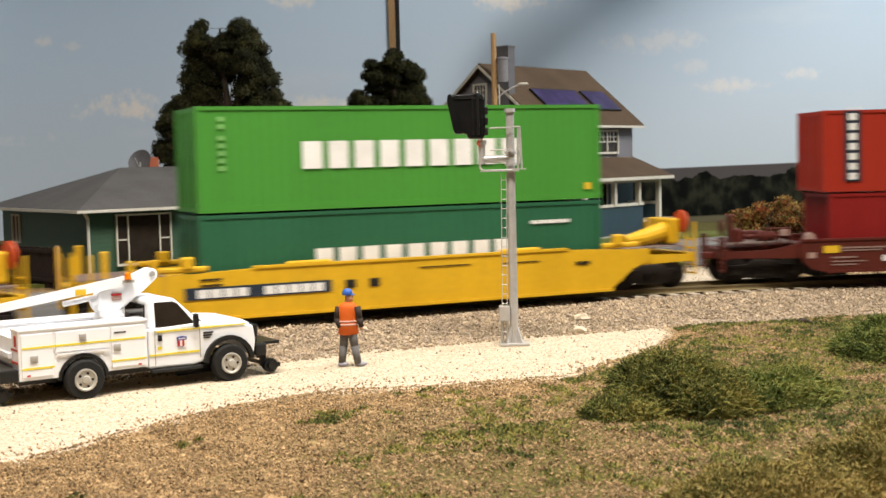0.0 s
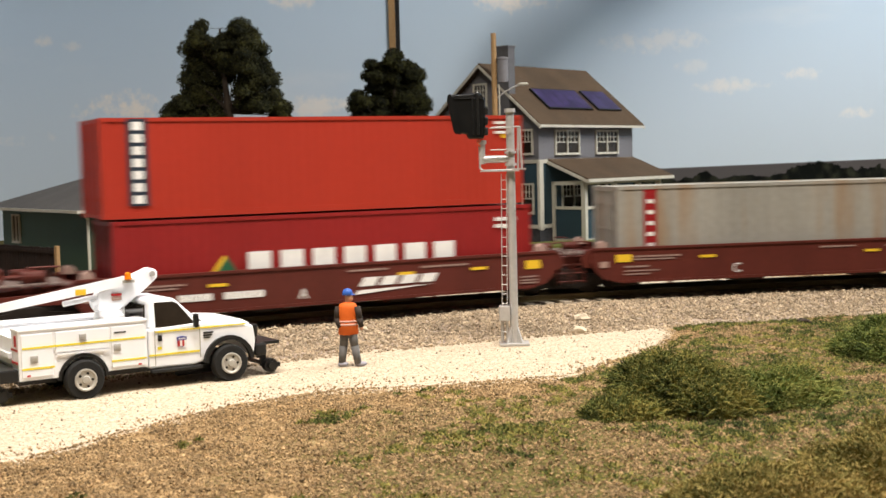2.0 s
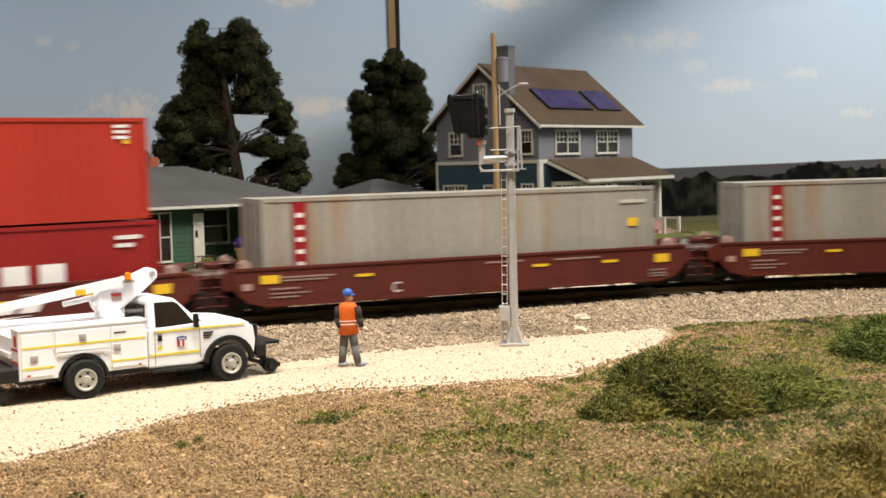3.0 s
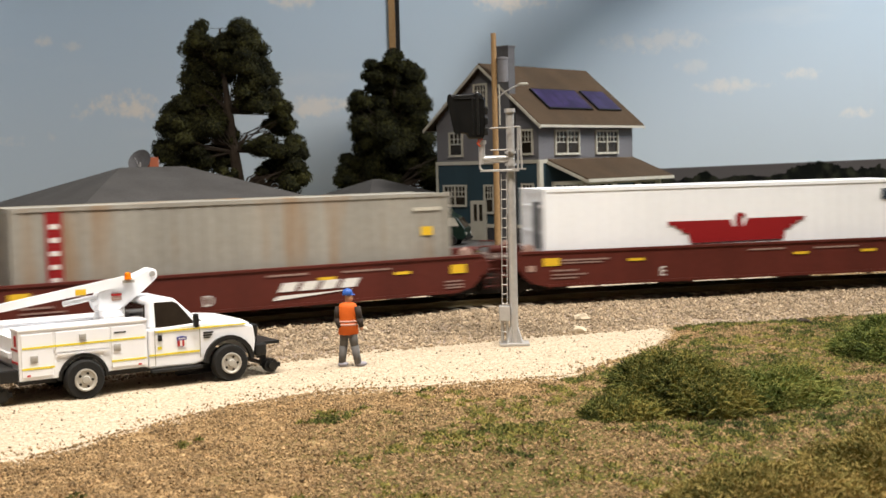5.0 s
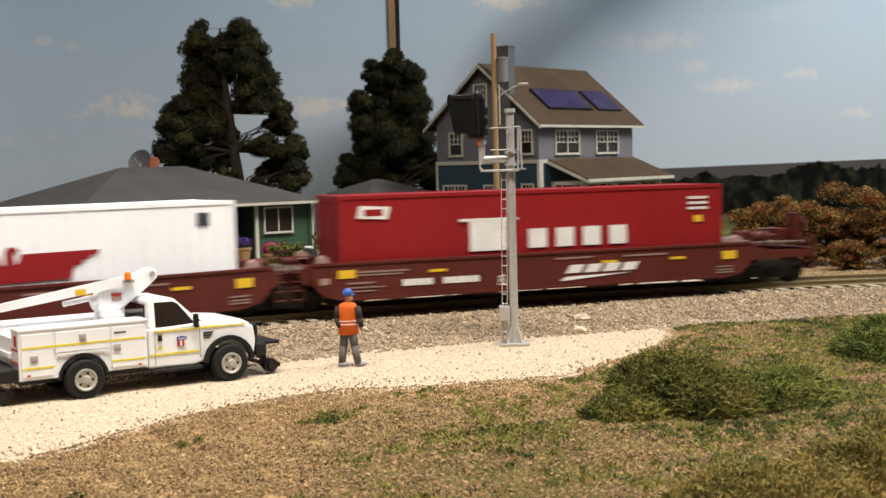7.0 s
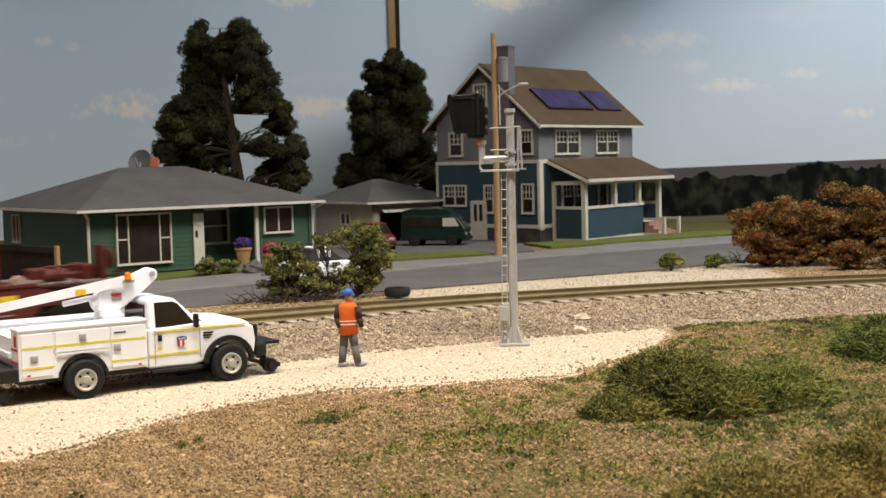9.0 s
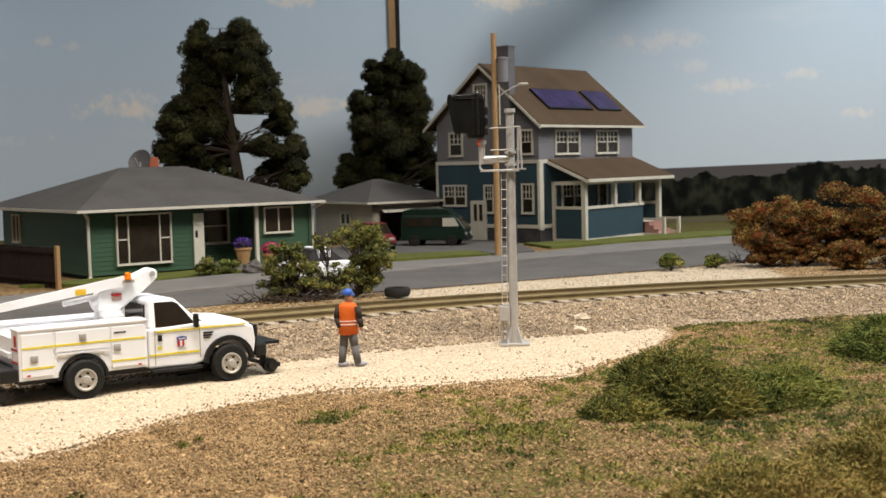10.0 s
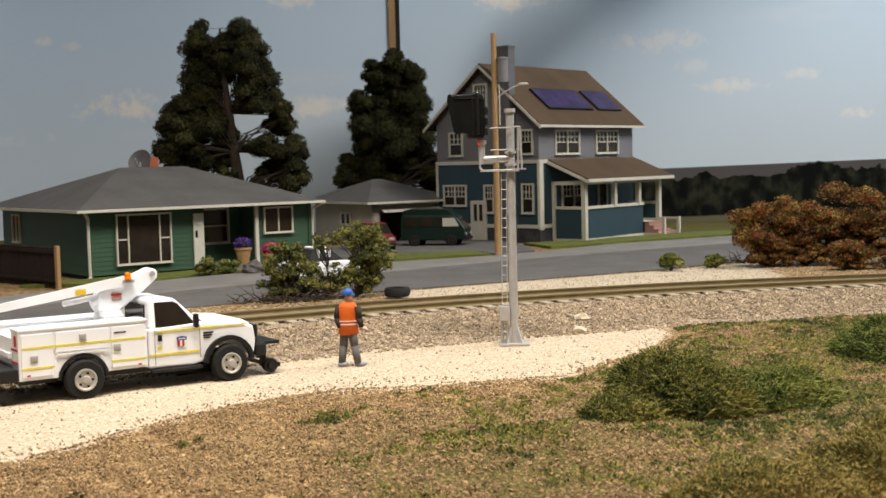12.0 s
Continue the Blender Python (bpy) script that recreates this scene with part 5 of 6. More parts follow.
# ---- vehicles ----
def wheel(parent, at, r, w, rimm=None):
    t = part("wheel", Shape().lathe([(r * 0.52, -w / 2), (r * 0.62, -w / 2 - 0.02), (r * 0.84, -w / 2 - 0.02), (r * 0.95, -w / 2 + 0.015), (r, -w / 3), (r, w / 3), (r * 0.92, w / 2), (r * 0.62, w / 2)], 28, Matrix.Rotation(radians(90), 4, "X")), M["rubber"], parent, smooth=40, at=at)
    h = Shape().lathe([(0.03, -w / 2 - 0.05), (r * 0.18, -w / 2 - 0.045), (r * 0.22, -w / 2 - 0.012), (r * 0.42, -w / 2 - 0.008), (r * 0.50, -w / 2 - 0.035), (r * 0.57, -w / 2 - 0.03), (r * 0.57, -w / 2 + 0.02)], 28, Matrix.Rotation(radians(-90), 4, "X") @ Matrix.Scale(1, 4))
    rm = part("rim", h, rimm or M["rim"], t, smooth=40)
    for i in range(5):
        a = 2 * math.pi * i / 5
        part("rim_slot", Shape().tube((r * 0.35 * math.cos(a), -w / 2 - 0.014, r * 0.35 * math.sin(a)), (r * 0.35 * math.cos(a), -w / 2 + 0.05, r * 0.35 * math.sin(a)), r * 0.07, n=8), M["black"], t)
    return t


def arch(cx, cz, r, n=8, a0=0, a1=180):
    return [(cx + r * math.cos(radians(a0 + (a1 - a0) * i / n)), cz + r * math.sin(radians(a0 + (a1 - a0) * i / n))) for i in range(n + 1)]


def build_truck():
    t = thing("bucket_truck", "white utility bucket truck on the cream dirt road", "truck", P(-7.41, 25.83, -0.62, 33.2) @ P(0, 0.14, 0))
    lemon = mat("yellow_stripe_tape", (0.75, 0.62, 0.02), 0.5, var=0.05, bump=0)
    redm = mat("red_tape", (0.45, 0.03, 0.03), 0.5, var=0.05, bump=0)
    y0, y1 = 0.0, 1.95
    # service body with wheel arch, both side boxes and the open bed between
    prof = [(-1.30, 0.50), (-0.52, 0.50)] + arch(0, 0.42, 0.52, 10, 170, 10) + [(0.55, 0.52), (1.38, 0.52), (1.38, 1.50), (-1.30, 1.50)]
    for a, b in ((y0, 0.5), (y1 - 0.5, y1)):
        bd = part("side_box", Shape().prism(prof, a, b), M["white"], t)
        part("box_cap", Shape().box((0.04, (a + b) / 2, 1.52), (2.72, b - a + 0.06, 0.06), 0.02), M["white"], bd)
        if a == y0:
            for xa, xb, za, zb in ((-1.25, -0.62, 0.56, 1.44), (-0.56, 0.55, 1.02, 1.44), (0.6, 1.33, 0.58, 1.44)):
                part("box_door", Shape().box(((xa + xb) / 2, -0.012, (za + zb) / 2), (xb - xa, 0.03, zb - za), 0.012), M["white"], bd)
            for x, z in ((-1.0, 0.93), (0.0, 1.28), (0.72, 1.0)):
                l_ = part("latch", Shape().box((x, -0.04, z), (0.15, 0.03, 0.15), 0.01), M["silver"], bd)
                part("latch_slot", Shape().box((x, -0.06, z), (0.09, 0.014, 0.05)), M["rim"], l_)
            part("stripe", Shape().box((0.05, -0.031, 1.16), (2.56, 0.01, 0.035)), lemon, bd)
            part("stripe", Shape().box((-0.92, -0.031, 0.74), (0.66, 0.01, 0.035)), lemon, bd)
            part("stripe", Shape().box((0.97, -0.031, 0.72), (0.75, 0.01, 0.035)), lemon, bd)
            part("drip_rail", Shape().box((0.0, -0.035, 0.98), (1.1, 0.03, 0.02)), M["white"], bd)
            part("stencil", bars(0.66, 0.92, 1.30, 1.33, -0.033, 4, 0.2), M["black"], bd)
            for x in (-1.12, 1.2):
                part("marker", Shape().box((x, -0.035, 0.6), (0.07, 0.012, 0.035)), redm, bd)
    bed = Shape().box((0, 0.97, 0.98), (2.76, 1.0, 0.1)).box((-1.28, 0.97, 1.05), (0.06, 1.0, 0.55)).box((0, 0.97, 0.62), (4.2, 0.7, 0.18))
    part("bed", bed, M["white"], t)
    part("arch_liner", Shape().prism(arch(0, 0.42, 0.535, 10, 178, 2) + arch(0, 0.42, 0.47, 10, 2, 178), -0.03, 0.05), M["black"], t)
    part("rear_tape", Shape().box((-1.315, 0.25, 1.12), (0.012, 0.45, 0.04)).box((-1.315, 0.25, 0.86), (0.012, 0.45, 0.04)), redm, t)
    part("rear_bumper", Shape().box((-1.50, 0.97, 0.62), (0.38, 1.95, 0.26), 0.03), M["black"], t)
    part("tail_lamp", Shape().box((-1.315, 0.18, 1.3), (0.02, 0.1, 0.22)), redm, t)
    # cab
    cab = Shape()
    sec = [(1.42, 0.46), (2.42, 0.44), (2.66, 0.5)] + arch(3.23, 0.42, 0.53, 10, 168, 12) + [(3.86, 0.55), (3.92, 0.98), (3.86, 1.18), (3.6, 1.25), (2.62, 1.36), (1.42, 1.30)]
    cab.prism(sec, 0.02, 1.93)
    body = part("cab_body", cab, M["white"], t)
    bev = body.modifiers.new("round", "BEVEL")
    bev.width, bev.segments, bev.limit_method = 0.05 * S, 3, "ANGLE"
    gh = Shape()
    base = [(1.46, 0.05), (2.72, 0.05), (2.72, 1.90), (1.46, 1.90)]
    topp = [(1.52, 0.17), (2.08, 0.17), (2.08, 1.78), (1.52, 1.78)]
    lo = [gh.bm.verts.new((*p, 1.28)) for p in base]
    hi = [gh.bm.verts.new((*p, 1.92)) for p in topp]
    gh.bm.faces.new(hi), gh.bm.faces.new(lo)
    for i in range(4):
        gh.bm.faces.new((lo[i], lo[(i + 1) % 4], hi[(i + 1) % 4], hi[i]))
    gho = part("cab_roof", gh, M["white"], t)
    bev = gho.modifiers.new("round", "BEVEL")
    bev.width, bev.segments, bev.limit_method = 0.06 * S, 3, "ANGLE"

    def side_y(z):
        return 0.05 + (z - 1.28) / 0.64 * 0.12
    pts = [(1.60, 1.33), (2.50, 1.33), (2.14, 1.80), (2.03, 1.85), (1.62, 1.85)]
    win = Shape()
    v = [win.bm.verts.new((x, side_y(z) - 0.012, z)) for x, z in pts] + [win.bm.verts.new((x, side_y(z) + 0.03, z)) for x, z in pts]
    win.bm.faces.new(v[:5]), win.bm.faces.new(v[5:])
    for i in range(5):
        win.bm.faces.new((v[i], v[(i + 1) % 5], v[(i + 1) % 5 + 5], v[i + 5]))
    part("side_window", win, M["glass"], t)
    part("windshield", Shape().face([(2.70, 0.14, 1.36), (2.70, 1.80, 1.36), (2.12, 1.70, 1.86), (2.12, 0.24, 1.86)]), M["glass"], t)
    part("rear_window", Shape().box((1.475, 0.97, 1.6), (0.03, 1.2, 0.4)), M["glass"], t)
    part("cowl", Shape().box((2.85, 0.97, 1.345), (0.3, 1.5, 0.03), 0.01), M["black"], t)
    hood = Shape().prism([(2.72, 1.25), (2.72, 1.38), (3.2, 1.37), (3.65, 1.32), (3.84, 1.22), (3.86, 1.1)], 0.18, 1.77)
    ho = part("hood", hood, M["white"], t)
    bev = ho.modifiers.new("round", "BEVEL")
    bev.width, bev.segments, bev.limit_method = 0.04 * S, 3, "ANGLE"
    part("door_seam", Shape().box((1.56, 0.012, 0.9), (0.012, 0.02, 0.75)).box((2.58, 0.012, 0.95), (0.012, 0.02, 0.7)), M["rim"], body)
    part("door_handle", Shape().box((1.67, 0.0, 1.1), (0.09, 0.05, 0.13), 0.01), M["black"], body)
    part("stripe", Shape().box((2.62, 0.008, 1.235), (2.1, 0.012, 0.03)), lemon, body)
    part("stripe", Shape().box((1.99, 0.008, 0.74), (1.15, 0.012, 0.035)), lemon, body)
    part("marker", Shape().box((1.66, 0.008, 0.88), (0.09, 0.012, 0.06)), lemon, body)
    sh = part("door_emblem", Shape().prism([(2.05, 1.08), (2.16, 1.10), (2.27, 1.08), (2.26, 0.95), (2.22, 0.88), (2.16, 0.86), (2.10, 0.88), (2.06, 0.95)], -0.004, 0.012), mat("blue_badge", (0.03, 0.05, 0.25), 0.5, bump=0), body, "blue and red shield badge")
    for i in range(4):
        part("badge_bar", Shape().box((2.085 + i * 0.05, -0.006, 0.945), (0.05, 0.012, 0.13)), M["letter"] if i % 2 else redm, sh)
    part("badge_bar", bars(2.08, 2.24, 1.035, 1.06, -0.006, 4, 0.2), M["letter"], sh)
    part("side_vent", Shape().box((2.78, 0.01, 1.12), (0.22, 0.02, 0.035)).box((2.76, 0.01, 1.06), (0.2, 0.02, 0.03)).box((2.74, 0.01, 1.01), (0.14, 0.02, 0.025)), M["black"], body)
    part("fender_flare", Shape().prism(arch(3.23, 0.42, 0.60, 12, 175, 5) + arch(3.23, 0.42, 0.50, 12, 5, 175), -0.06, 0.06), M["black"], t)
    part("grille", Shape().box((3.93, 0.97, 0.98), (0.08, 1.75, 0.42), 0.03), M["black"], t)
    part("headlamp", Shape().box((3.9, 0.12, 1.05), (0.12, 0.2, 0.28), 0.03), M["black"], t)
    part("front_bumper", Shape().box((4.02, 0.97, 0.62), (0.28, 1.95, 0.28), 0.05), M["black"], t)
    part("front_deck", Shape().box((4.3, 0.97, 0.72), (0.55, 1.5, 0.07), 0.01).box((4.15, 0.4, 0.55), (0.12, 0.1, 0.35)).box((4.15, 1.5, 0.55), (0.12, 0.1, 0.35)), M["black"], t)
    for x, z in ((4.35, 0.20), (-1.62, 0.22)):
        g = Shape().tube((x, 0.2, z), (x, 0.38, z), 0.16, n=16).tube((x, 0.12, z), (x, 0.2, z), 0.1, n=14).tube((x, 0.3, z), (x, 1.6, z), 0.05)
        g.box((x - 0.12, 0.4, z + 0.2), (0.12, 0.1, 0.45)).box((x + 0.12, 0.25, z), (0.2, 0.1, 0.1))
        part("guide_wheel", g, M["black"], t, "black rail guide wheel on its bracket")
    part("running_board", Shape().box((2.02, 0.0, 0.40), (1.15, 0.16, 0.07), 0.02), M["black"], t)
    part("chassis", Shape().box((1.2, 0.97, 0.45), (4.8, 1.1, 0.2)).tube((0, 0.1, 0.42), (0, 1.85, 0.42), 0.1).tube((3.23, 0.1, 0.42), (3.23, 1.85, 0.42), 0.1).tube((2.2, 0.5, 0.3), (3.0, 0.5, 0.3), 0.14), M["black"], t)
    part("mirror", Shape().box((2.46, -0.09, 1.42), (0.10, 0.14, 0.30), 0.03).box((2.5, 0.02, 1.36), (0.05, 0.16, 0.05)), M["black"], t)
    for x in (0, 3.23):
        wheel(t, P(x, 0.0, 0.41), 0.41, 0.26)
        wheel(t, P(x, 1.88, 0.41) @ pose(0, 0, 0, 0, 0, 180), 0.41, 0.26)
    # lift: pedestal, turret, elbow and the boom laid back over the bed
    ped = part("pedestal", Shape().prism([(0.55, 1.0), (1.28, 1.0), (1.12, 1.60), (0.68, 1.60)], 0.62, 1.32), M["white"], t)
    part("turntable", Shape().tube((0.9, 0.97, 1.58), (0.9, 0.97, 1.68), 0.3, n=20), M["white"], ped)
    tur = part("turret", Shape().prism([(0.58, 1.68), (1.12, 1.68), (1.65, 2.06), (1.98, 2.33), (1.97, 2.50), (1.80, 2.56), (0.62, 2.08)], 0.80, 1.14), M["white"], t)
    bev = tur.modifiers.new("round", "BEVEL")
    bev.width, bev.segments, bev.limit_method = 0.05 * S, 3, "ANGLE"
    part("pivot", Shape().tube((1.84, 0.76, 2.42), (1.84, 1.18, 2.42), 0.06, n=14), M["silver"], tur)
    part("warning_plate", bars(0.92, 1.14, 2.0, 2.05, 0.79, 1, 0), redm, tur)
    part("warning_plate", bars(0.92, 1.14, 1.90, 1.98, 0.79, 1, 0), mat_guide, tur)
    bm_ = part("boom", Shape().prism([(-2.9, 1.66), (-2.9, 1.80), (1.2, 2.42), (1.2, 2.20)], 0.72, 0.80), M["white"], t)
    part("boom_plate", bars(0.12, 0.34, 2.08, 2.2, 0.71, 1, 0), M["plate"], bm_)
    part("hydraulic_ram", Shape().tube((-0.1, 0.9, 1.9), (0.62, 0.9, 2.0), 0.06).tube((0.5, 0.9, 1.85), (0.7, 0.9, 1.9), 0.1), M["white"], bm_)
    bc = part("beacon", Shape().lathe([(0.09, 0), (0.09, 0.03), (0.07, 0.04), (0.066, 0.13), (0.03, 0.155)], 14, Matrix.Translation((1.28, 0.75, 2.34))), mat("amber_lens", (0.8, 0.2, 0.01), 0.2, var=0.05, bump=0), t, "amber beacon")
    part("beacon_base", Shape().box((1.28, 0.77, 2.3), (0.26, 0.14, 0.06)), M["rim"], bc)


def build_car(name, label, x, y, rz, paint, van=False, z=-0.48, length=4.2):
    c = thing(name, label, "van" if van else "car", P(x, y, z, rz))
    h = 1.95 if van else 1.42
    L = length / 2
    if van:
        pr = [(-L, 0.35), (L - 0.1, 0.35), (L, 0.55), (L - 0.02, 0.95), (L - 0.45, 1.55), (L - 0.7, 1.70), (-L + 0.1, 1.72), (-L, 1.5)]
    else:
        pr = [(-L, 0.32), (L, 0.32), (L, 0.62), (L - 0.2, 0.78), (L - 1.1, 0.9), (-L + 0.5, 0.92), (-L + 0.05, 0.85)]
    b = part("body", Shape().prism(pr, -0.85, 0.85), paint, c)
    bev = b.modifiers.new("round", "BEVEL")
    bev.width, bev.segments, bev.limit_method = 0.08 * S, 3, "ANGLE"
    if van:
        r = part("high_roof", Shape().prism([(-L + 0.1, 1.65), (L - 0.75, 1.65), (L - 1.0, 2.0), (-L + 0.5, 2.05), (-L + 0.15, 1.95)], -0.75, 0.75), paint, c)
        for x0, x1 in ((-L + 0.2, -L + 0.95), (-L + 1.05, -L + 1.8), (-L + 1.9, L - 1.35)):
            part("side_window", Shape().box(((x0 + x1) / 2, -0.86, 1.33), (x1 - x0, 0.03, 0.45), 0.01), M["glass"], c)
        # Front pane gets pale trim paint to imitate a reflection in the glass.
        part("side_window", Shape().prism([(L - 1.25, 1.1), (L - 0.35, 1.1), (L - 0.6, 1.55), (L - 1.25, 1.55)], -0.875, -0.845), M["trim"], c, "front side window in pale paint for its reflection")
        part("windshield", Shape().face([(L - 0.05, -0.75, 1.0), (L - 0.05, 0.75, 1.0), (L - 0.42, 0.7, 1.55), (L - 0.42, -0.7, 1.55)]), M["glass"], c)
    else:
        g = Shape()
        base = [(-L + 0.45, -0.8), (L - 1.05, -0.8), (L - 1.05, 0.8), (-L + 0.45, 0.8)]
        tp = [(-L + 0.85, -0.62), (L - 1.65, -0.62), (L - 1.65, 0.62), (-L + 0.85, 0.62)]
        lo = [g.bm.verts.new((*p, 0.88)) for p in base]
        hi = [g.bm.verts.new((*p, 1.38)) for p in tp]
        for i in range(4):
            g.bm.faces.new((lo[i], lo[(i + 1) % 4], hi[(i + 1) % 4], hi[i]))
        g.bm.faces.new(hi), g.bm.faces.new(lo)
        part("greenhouse", g, M["glass"], c)
        r = part("roof", Shape().box((-0.35, 0, 1.40), (length - 2.7, 1.28, 0.06), 0.03), paint, c)
        for xx in (-L + 1.0, -0.3, L - 1.7):
            part("pillar", Shape().prism([(xx - 0.03, 0.88), (xx + 0.05, 0.88), (xx + 0.05, 1.4), (xx - 0.03, 1.4)], -0.74, -0.66), paint, c)
    for xx in (-L + 0.75, L - 0.8):
        for s in (-1, 1):
            wheel(c, P(xx, s * 0.78, 0.31) @ pose(0, 0, 0, 0, 0, 0 if s < 0 else 180), 0.31, 0.2, M["steel"] if van else None)
    for s in (-1, 1):
        part("headlamp", Shape().box((L - 0.03, s * 0.6, 0.68), (0.1, 0.3, 0.14), 0.02), M["rim"], c)
        part("bumper", Shape().box((s * (L + 0.02), 0, 0.42), (0.12, 1.7, 0.16), 0.03), M["black"], c)


build_truck()
build_car("van", "dark green camper van parked on the drive", -0.35, 69.3, -12, mat("dark_green_van_paint", (0.007, 0.020, 0.014), 0.35, var=0.08, bump=0), True, length=3.6)
build_car("car", "small white car parked behind the bush", -4.75, 49.0, 40, M["white"], length=3.2)
build_car("car", "dark red car standing before the open garage", -3.65, 67.0, -78, mat("dark_red_car_paint", (0.16, 0.008, 0.012), 0.35, var=0.05, bump=0))


# ---- worker figure: one plain mesh ----
def build_figure():
    mats = [mat("grey_trousers", (0.125, 0.12, 0.118), 0.85, var=0.1, scale=3, bump=0.1), M["orange"], mat("dark_sleeve", (0.035, 0.025, 0.02), 0.8, bump=0.1), mat("blue_helmet", (0.035, 0.11, 0.42), 0.4, var=0.03, bump=0),
            mat("figure_face_paint", (0.50, 0.27, 0.17), 0.6, var=0.03, bump=0), mat("silver_band", (0.70, 0.42, 0.35), 0.5, bump=0), mat("shoe_grey", (0.30, 0.29, 0.33), 0.7, bump=0)]
    sets = []
    a = Shape().tube((-0.17, 0.05, 0.06), (-0.12, 0.05, 0.48), 0.085, 0.10).tube((-0.12, 0.05, 0.46), (-0.09, 0.03, 0.82), 0.095, 0.115)
    a.tube((0.20, -0.04, 0.06), (0.13, -0.04, 0.48), 0.085, 0.10).tube((0.13, -0.04, 0.46), (0.08, -0.03, 0.82), 0.095, 0.115)
    sets.append(a)
    a = Shape().lathe([(0.16, 0.74), (0.235, 0.76), (0.225, 1.0), (0.22, 1.2), (0.235, 1.36), (0.19, 1.46), (0.09, 1.5)], 16, Matrix.Diagonal((1, 0.72, 1, 1)))
    sets.append(a)
    a = Shape().tube((-0.22, 0.0, 1.40), (-0.27, 0.0, 1.12), 0.075, 0.07).tube((-0.27, 0, 1.13), (-0.20, -0.05, 0.92), 0.07, 0.06)
    a.tube((0.21, -0.10, 1.40), (0.25, -0.14, 1.12), 0.08, 0.075).tube((0.25, -0.14, 1.13), (0.29, -0.12, 0.93), 0.075, 0.06)
    sets.append(a)
    a = Shape().lathe([(0.118, 1.665), (0.126, 1.68), (0.118, 1.74), (0.09, 1.795), (0.03, 1.82)], 16).box((0.10, 0, 1.67), (0.14, 0.2, 0.02), 0.008)
    sets.append(a)
    sets.append(Shape().blob((0.035, -0.01, 1.60), (0.10, 0.09, 0.12), 0.05).tube((0, 0, 1.44), (0, 0, 1.56), 0.065).blob((0.29, -0.12, 0.9), (0.05, 0.05, 0.06), 0.1))
    sets.append(Shape().lathe([(0.225, 0.96), (0.236, 0.965), (0.236, 1.0), (0.225, 1.005)], 16, Matrix.Diagonal((1, 0.72, 1, 1))).lathe([(0.225, 1.04), (0.234, 1.045), (0.234, 1.075), (0.22, 1.08)], 16, Matrix.Diagonal((1, 0.72, 1, 1))))
    sets.append(Shape().blob((-0.14, 0.02, 0.05), (0.13, 0.07, 0.06), 0.1).blob((0.27, -0.05, 0.05), (0.15, 0.07, 0.06), 0.1))
    verts, faces, idx = [], [], []
    for i, s in enumerate(sets):
        bmesh.ops.recalc_face_normals(s.bm, faces=s.bm.faces)
        s.bm.verts.index_update()
        o = len(verts)
        verts += [tuple(v.co * S) for v in s.bm.verts]
        for f in s.bm.faces:
            faces.append([v.index + o for v in f.verts])
            idx.append(i)
        s.bm.free()
    me = bpy.data.meshes.new("worker_figurine")
    me.from_pydata(verts, [], faces)
    for m in mats:
        me.materials.append(m)
    me.polygons.foreach_set("material_index", idx)
    for p in me.polygons:
        p.use_smooth = True
    o = new("worker_figurine", me)
    o.matrix_basis = P(-2.24, 29.2, -0.6, 10)
    tagged(o, "painted model figurine in orange vest and blue helmet", "figurine")


build_figure()


# ---- plants ----
def foliage(clumps, per, size, seed, flat=0.0, long=1.0):
    """Mesh data of many small leaf tufts on the outside of clumps: (centre, radii)."""
    r = random.Random(seed)
    vs, fs = [], []
    for (c, rad) in clumps:
        vol = (rad[0] * rad[1] * rad[2]) ** (1 / 3)
        for _ in range(int(per * vol * vol)):
            d = Vector((r.gauss(0, 1), r.gauss(0, 1), r.gauss(0, 1))).normalized()
            if d.z < -0.6 and r.random() < 0.6:
                d.z = -d.z
            k = r.uniform(0.72, 1.06) + 0.16 * noise.noise(Vector((d.x, d.y, d.z)) * 2.3 + Vector(c))
            p = Vector((c[0] + d.x * rad[0] * k, c[1] + d.y * rad[1] * k, c[2] + d.z * rad[2] * k))
            s = size * r.uniform(0.6, 1.3)
            n = (d + Vector((r.gauss(0, .6), r.gauss(0, .6), r.gauss(0, .6)))).normalized()
            u = n.orthogonal().normalized()
            u.rotate(Matrix.Rotation(r.uniform(0, 6.28), 3, n))
            w = n.cross(u)
            o = len(vs)
            q = [p - u * s, p + w * s * 0.6 * long + n * s * 0.3, p + u * s, p - w * s * 0.6 * long + n * s * 0.3]
            vs += [tuple(v * S) for v in q]
            fs += [(o, o + 1, o + 2), (o, o + 2, o + 3)]
    return vs, fs


def leaf_part(name, data, material, parent, label=""):
    me = bpy.data.meshes.new(name)
    me.from_pydata(data[0], [], data[1])
    me.materials.append(material)
    o = new(name, me)
    o.parent = parent
    tagged(o, label, kind="stuff")
    return o


def limb(sh, p, q, r0, r1, bend=0.15, rnd=random):
    p, q = Vector(p), Vector(q)
    m = (p + q) / 2 + Vector((rnd.uniform(-1, 1), rnd.uniform(-1, 1), rnd.uniform(-0.3, 0.6))) * (q - p).length * bend
    sh.tube(p, m, r0, (r0 + r1) / 2, 7).tube(m, q, (r0 + r1) / 2, r1, 7)


def grown(spec, k, kx=1.0):
    return [((c[0] * kx, c[1], c[2]), (r[0] * k * kx, r[1] * k, r[2] * k)) for c, r in spec]


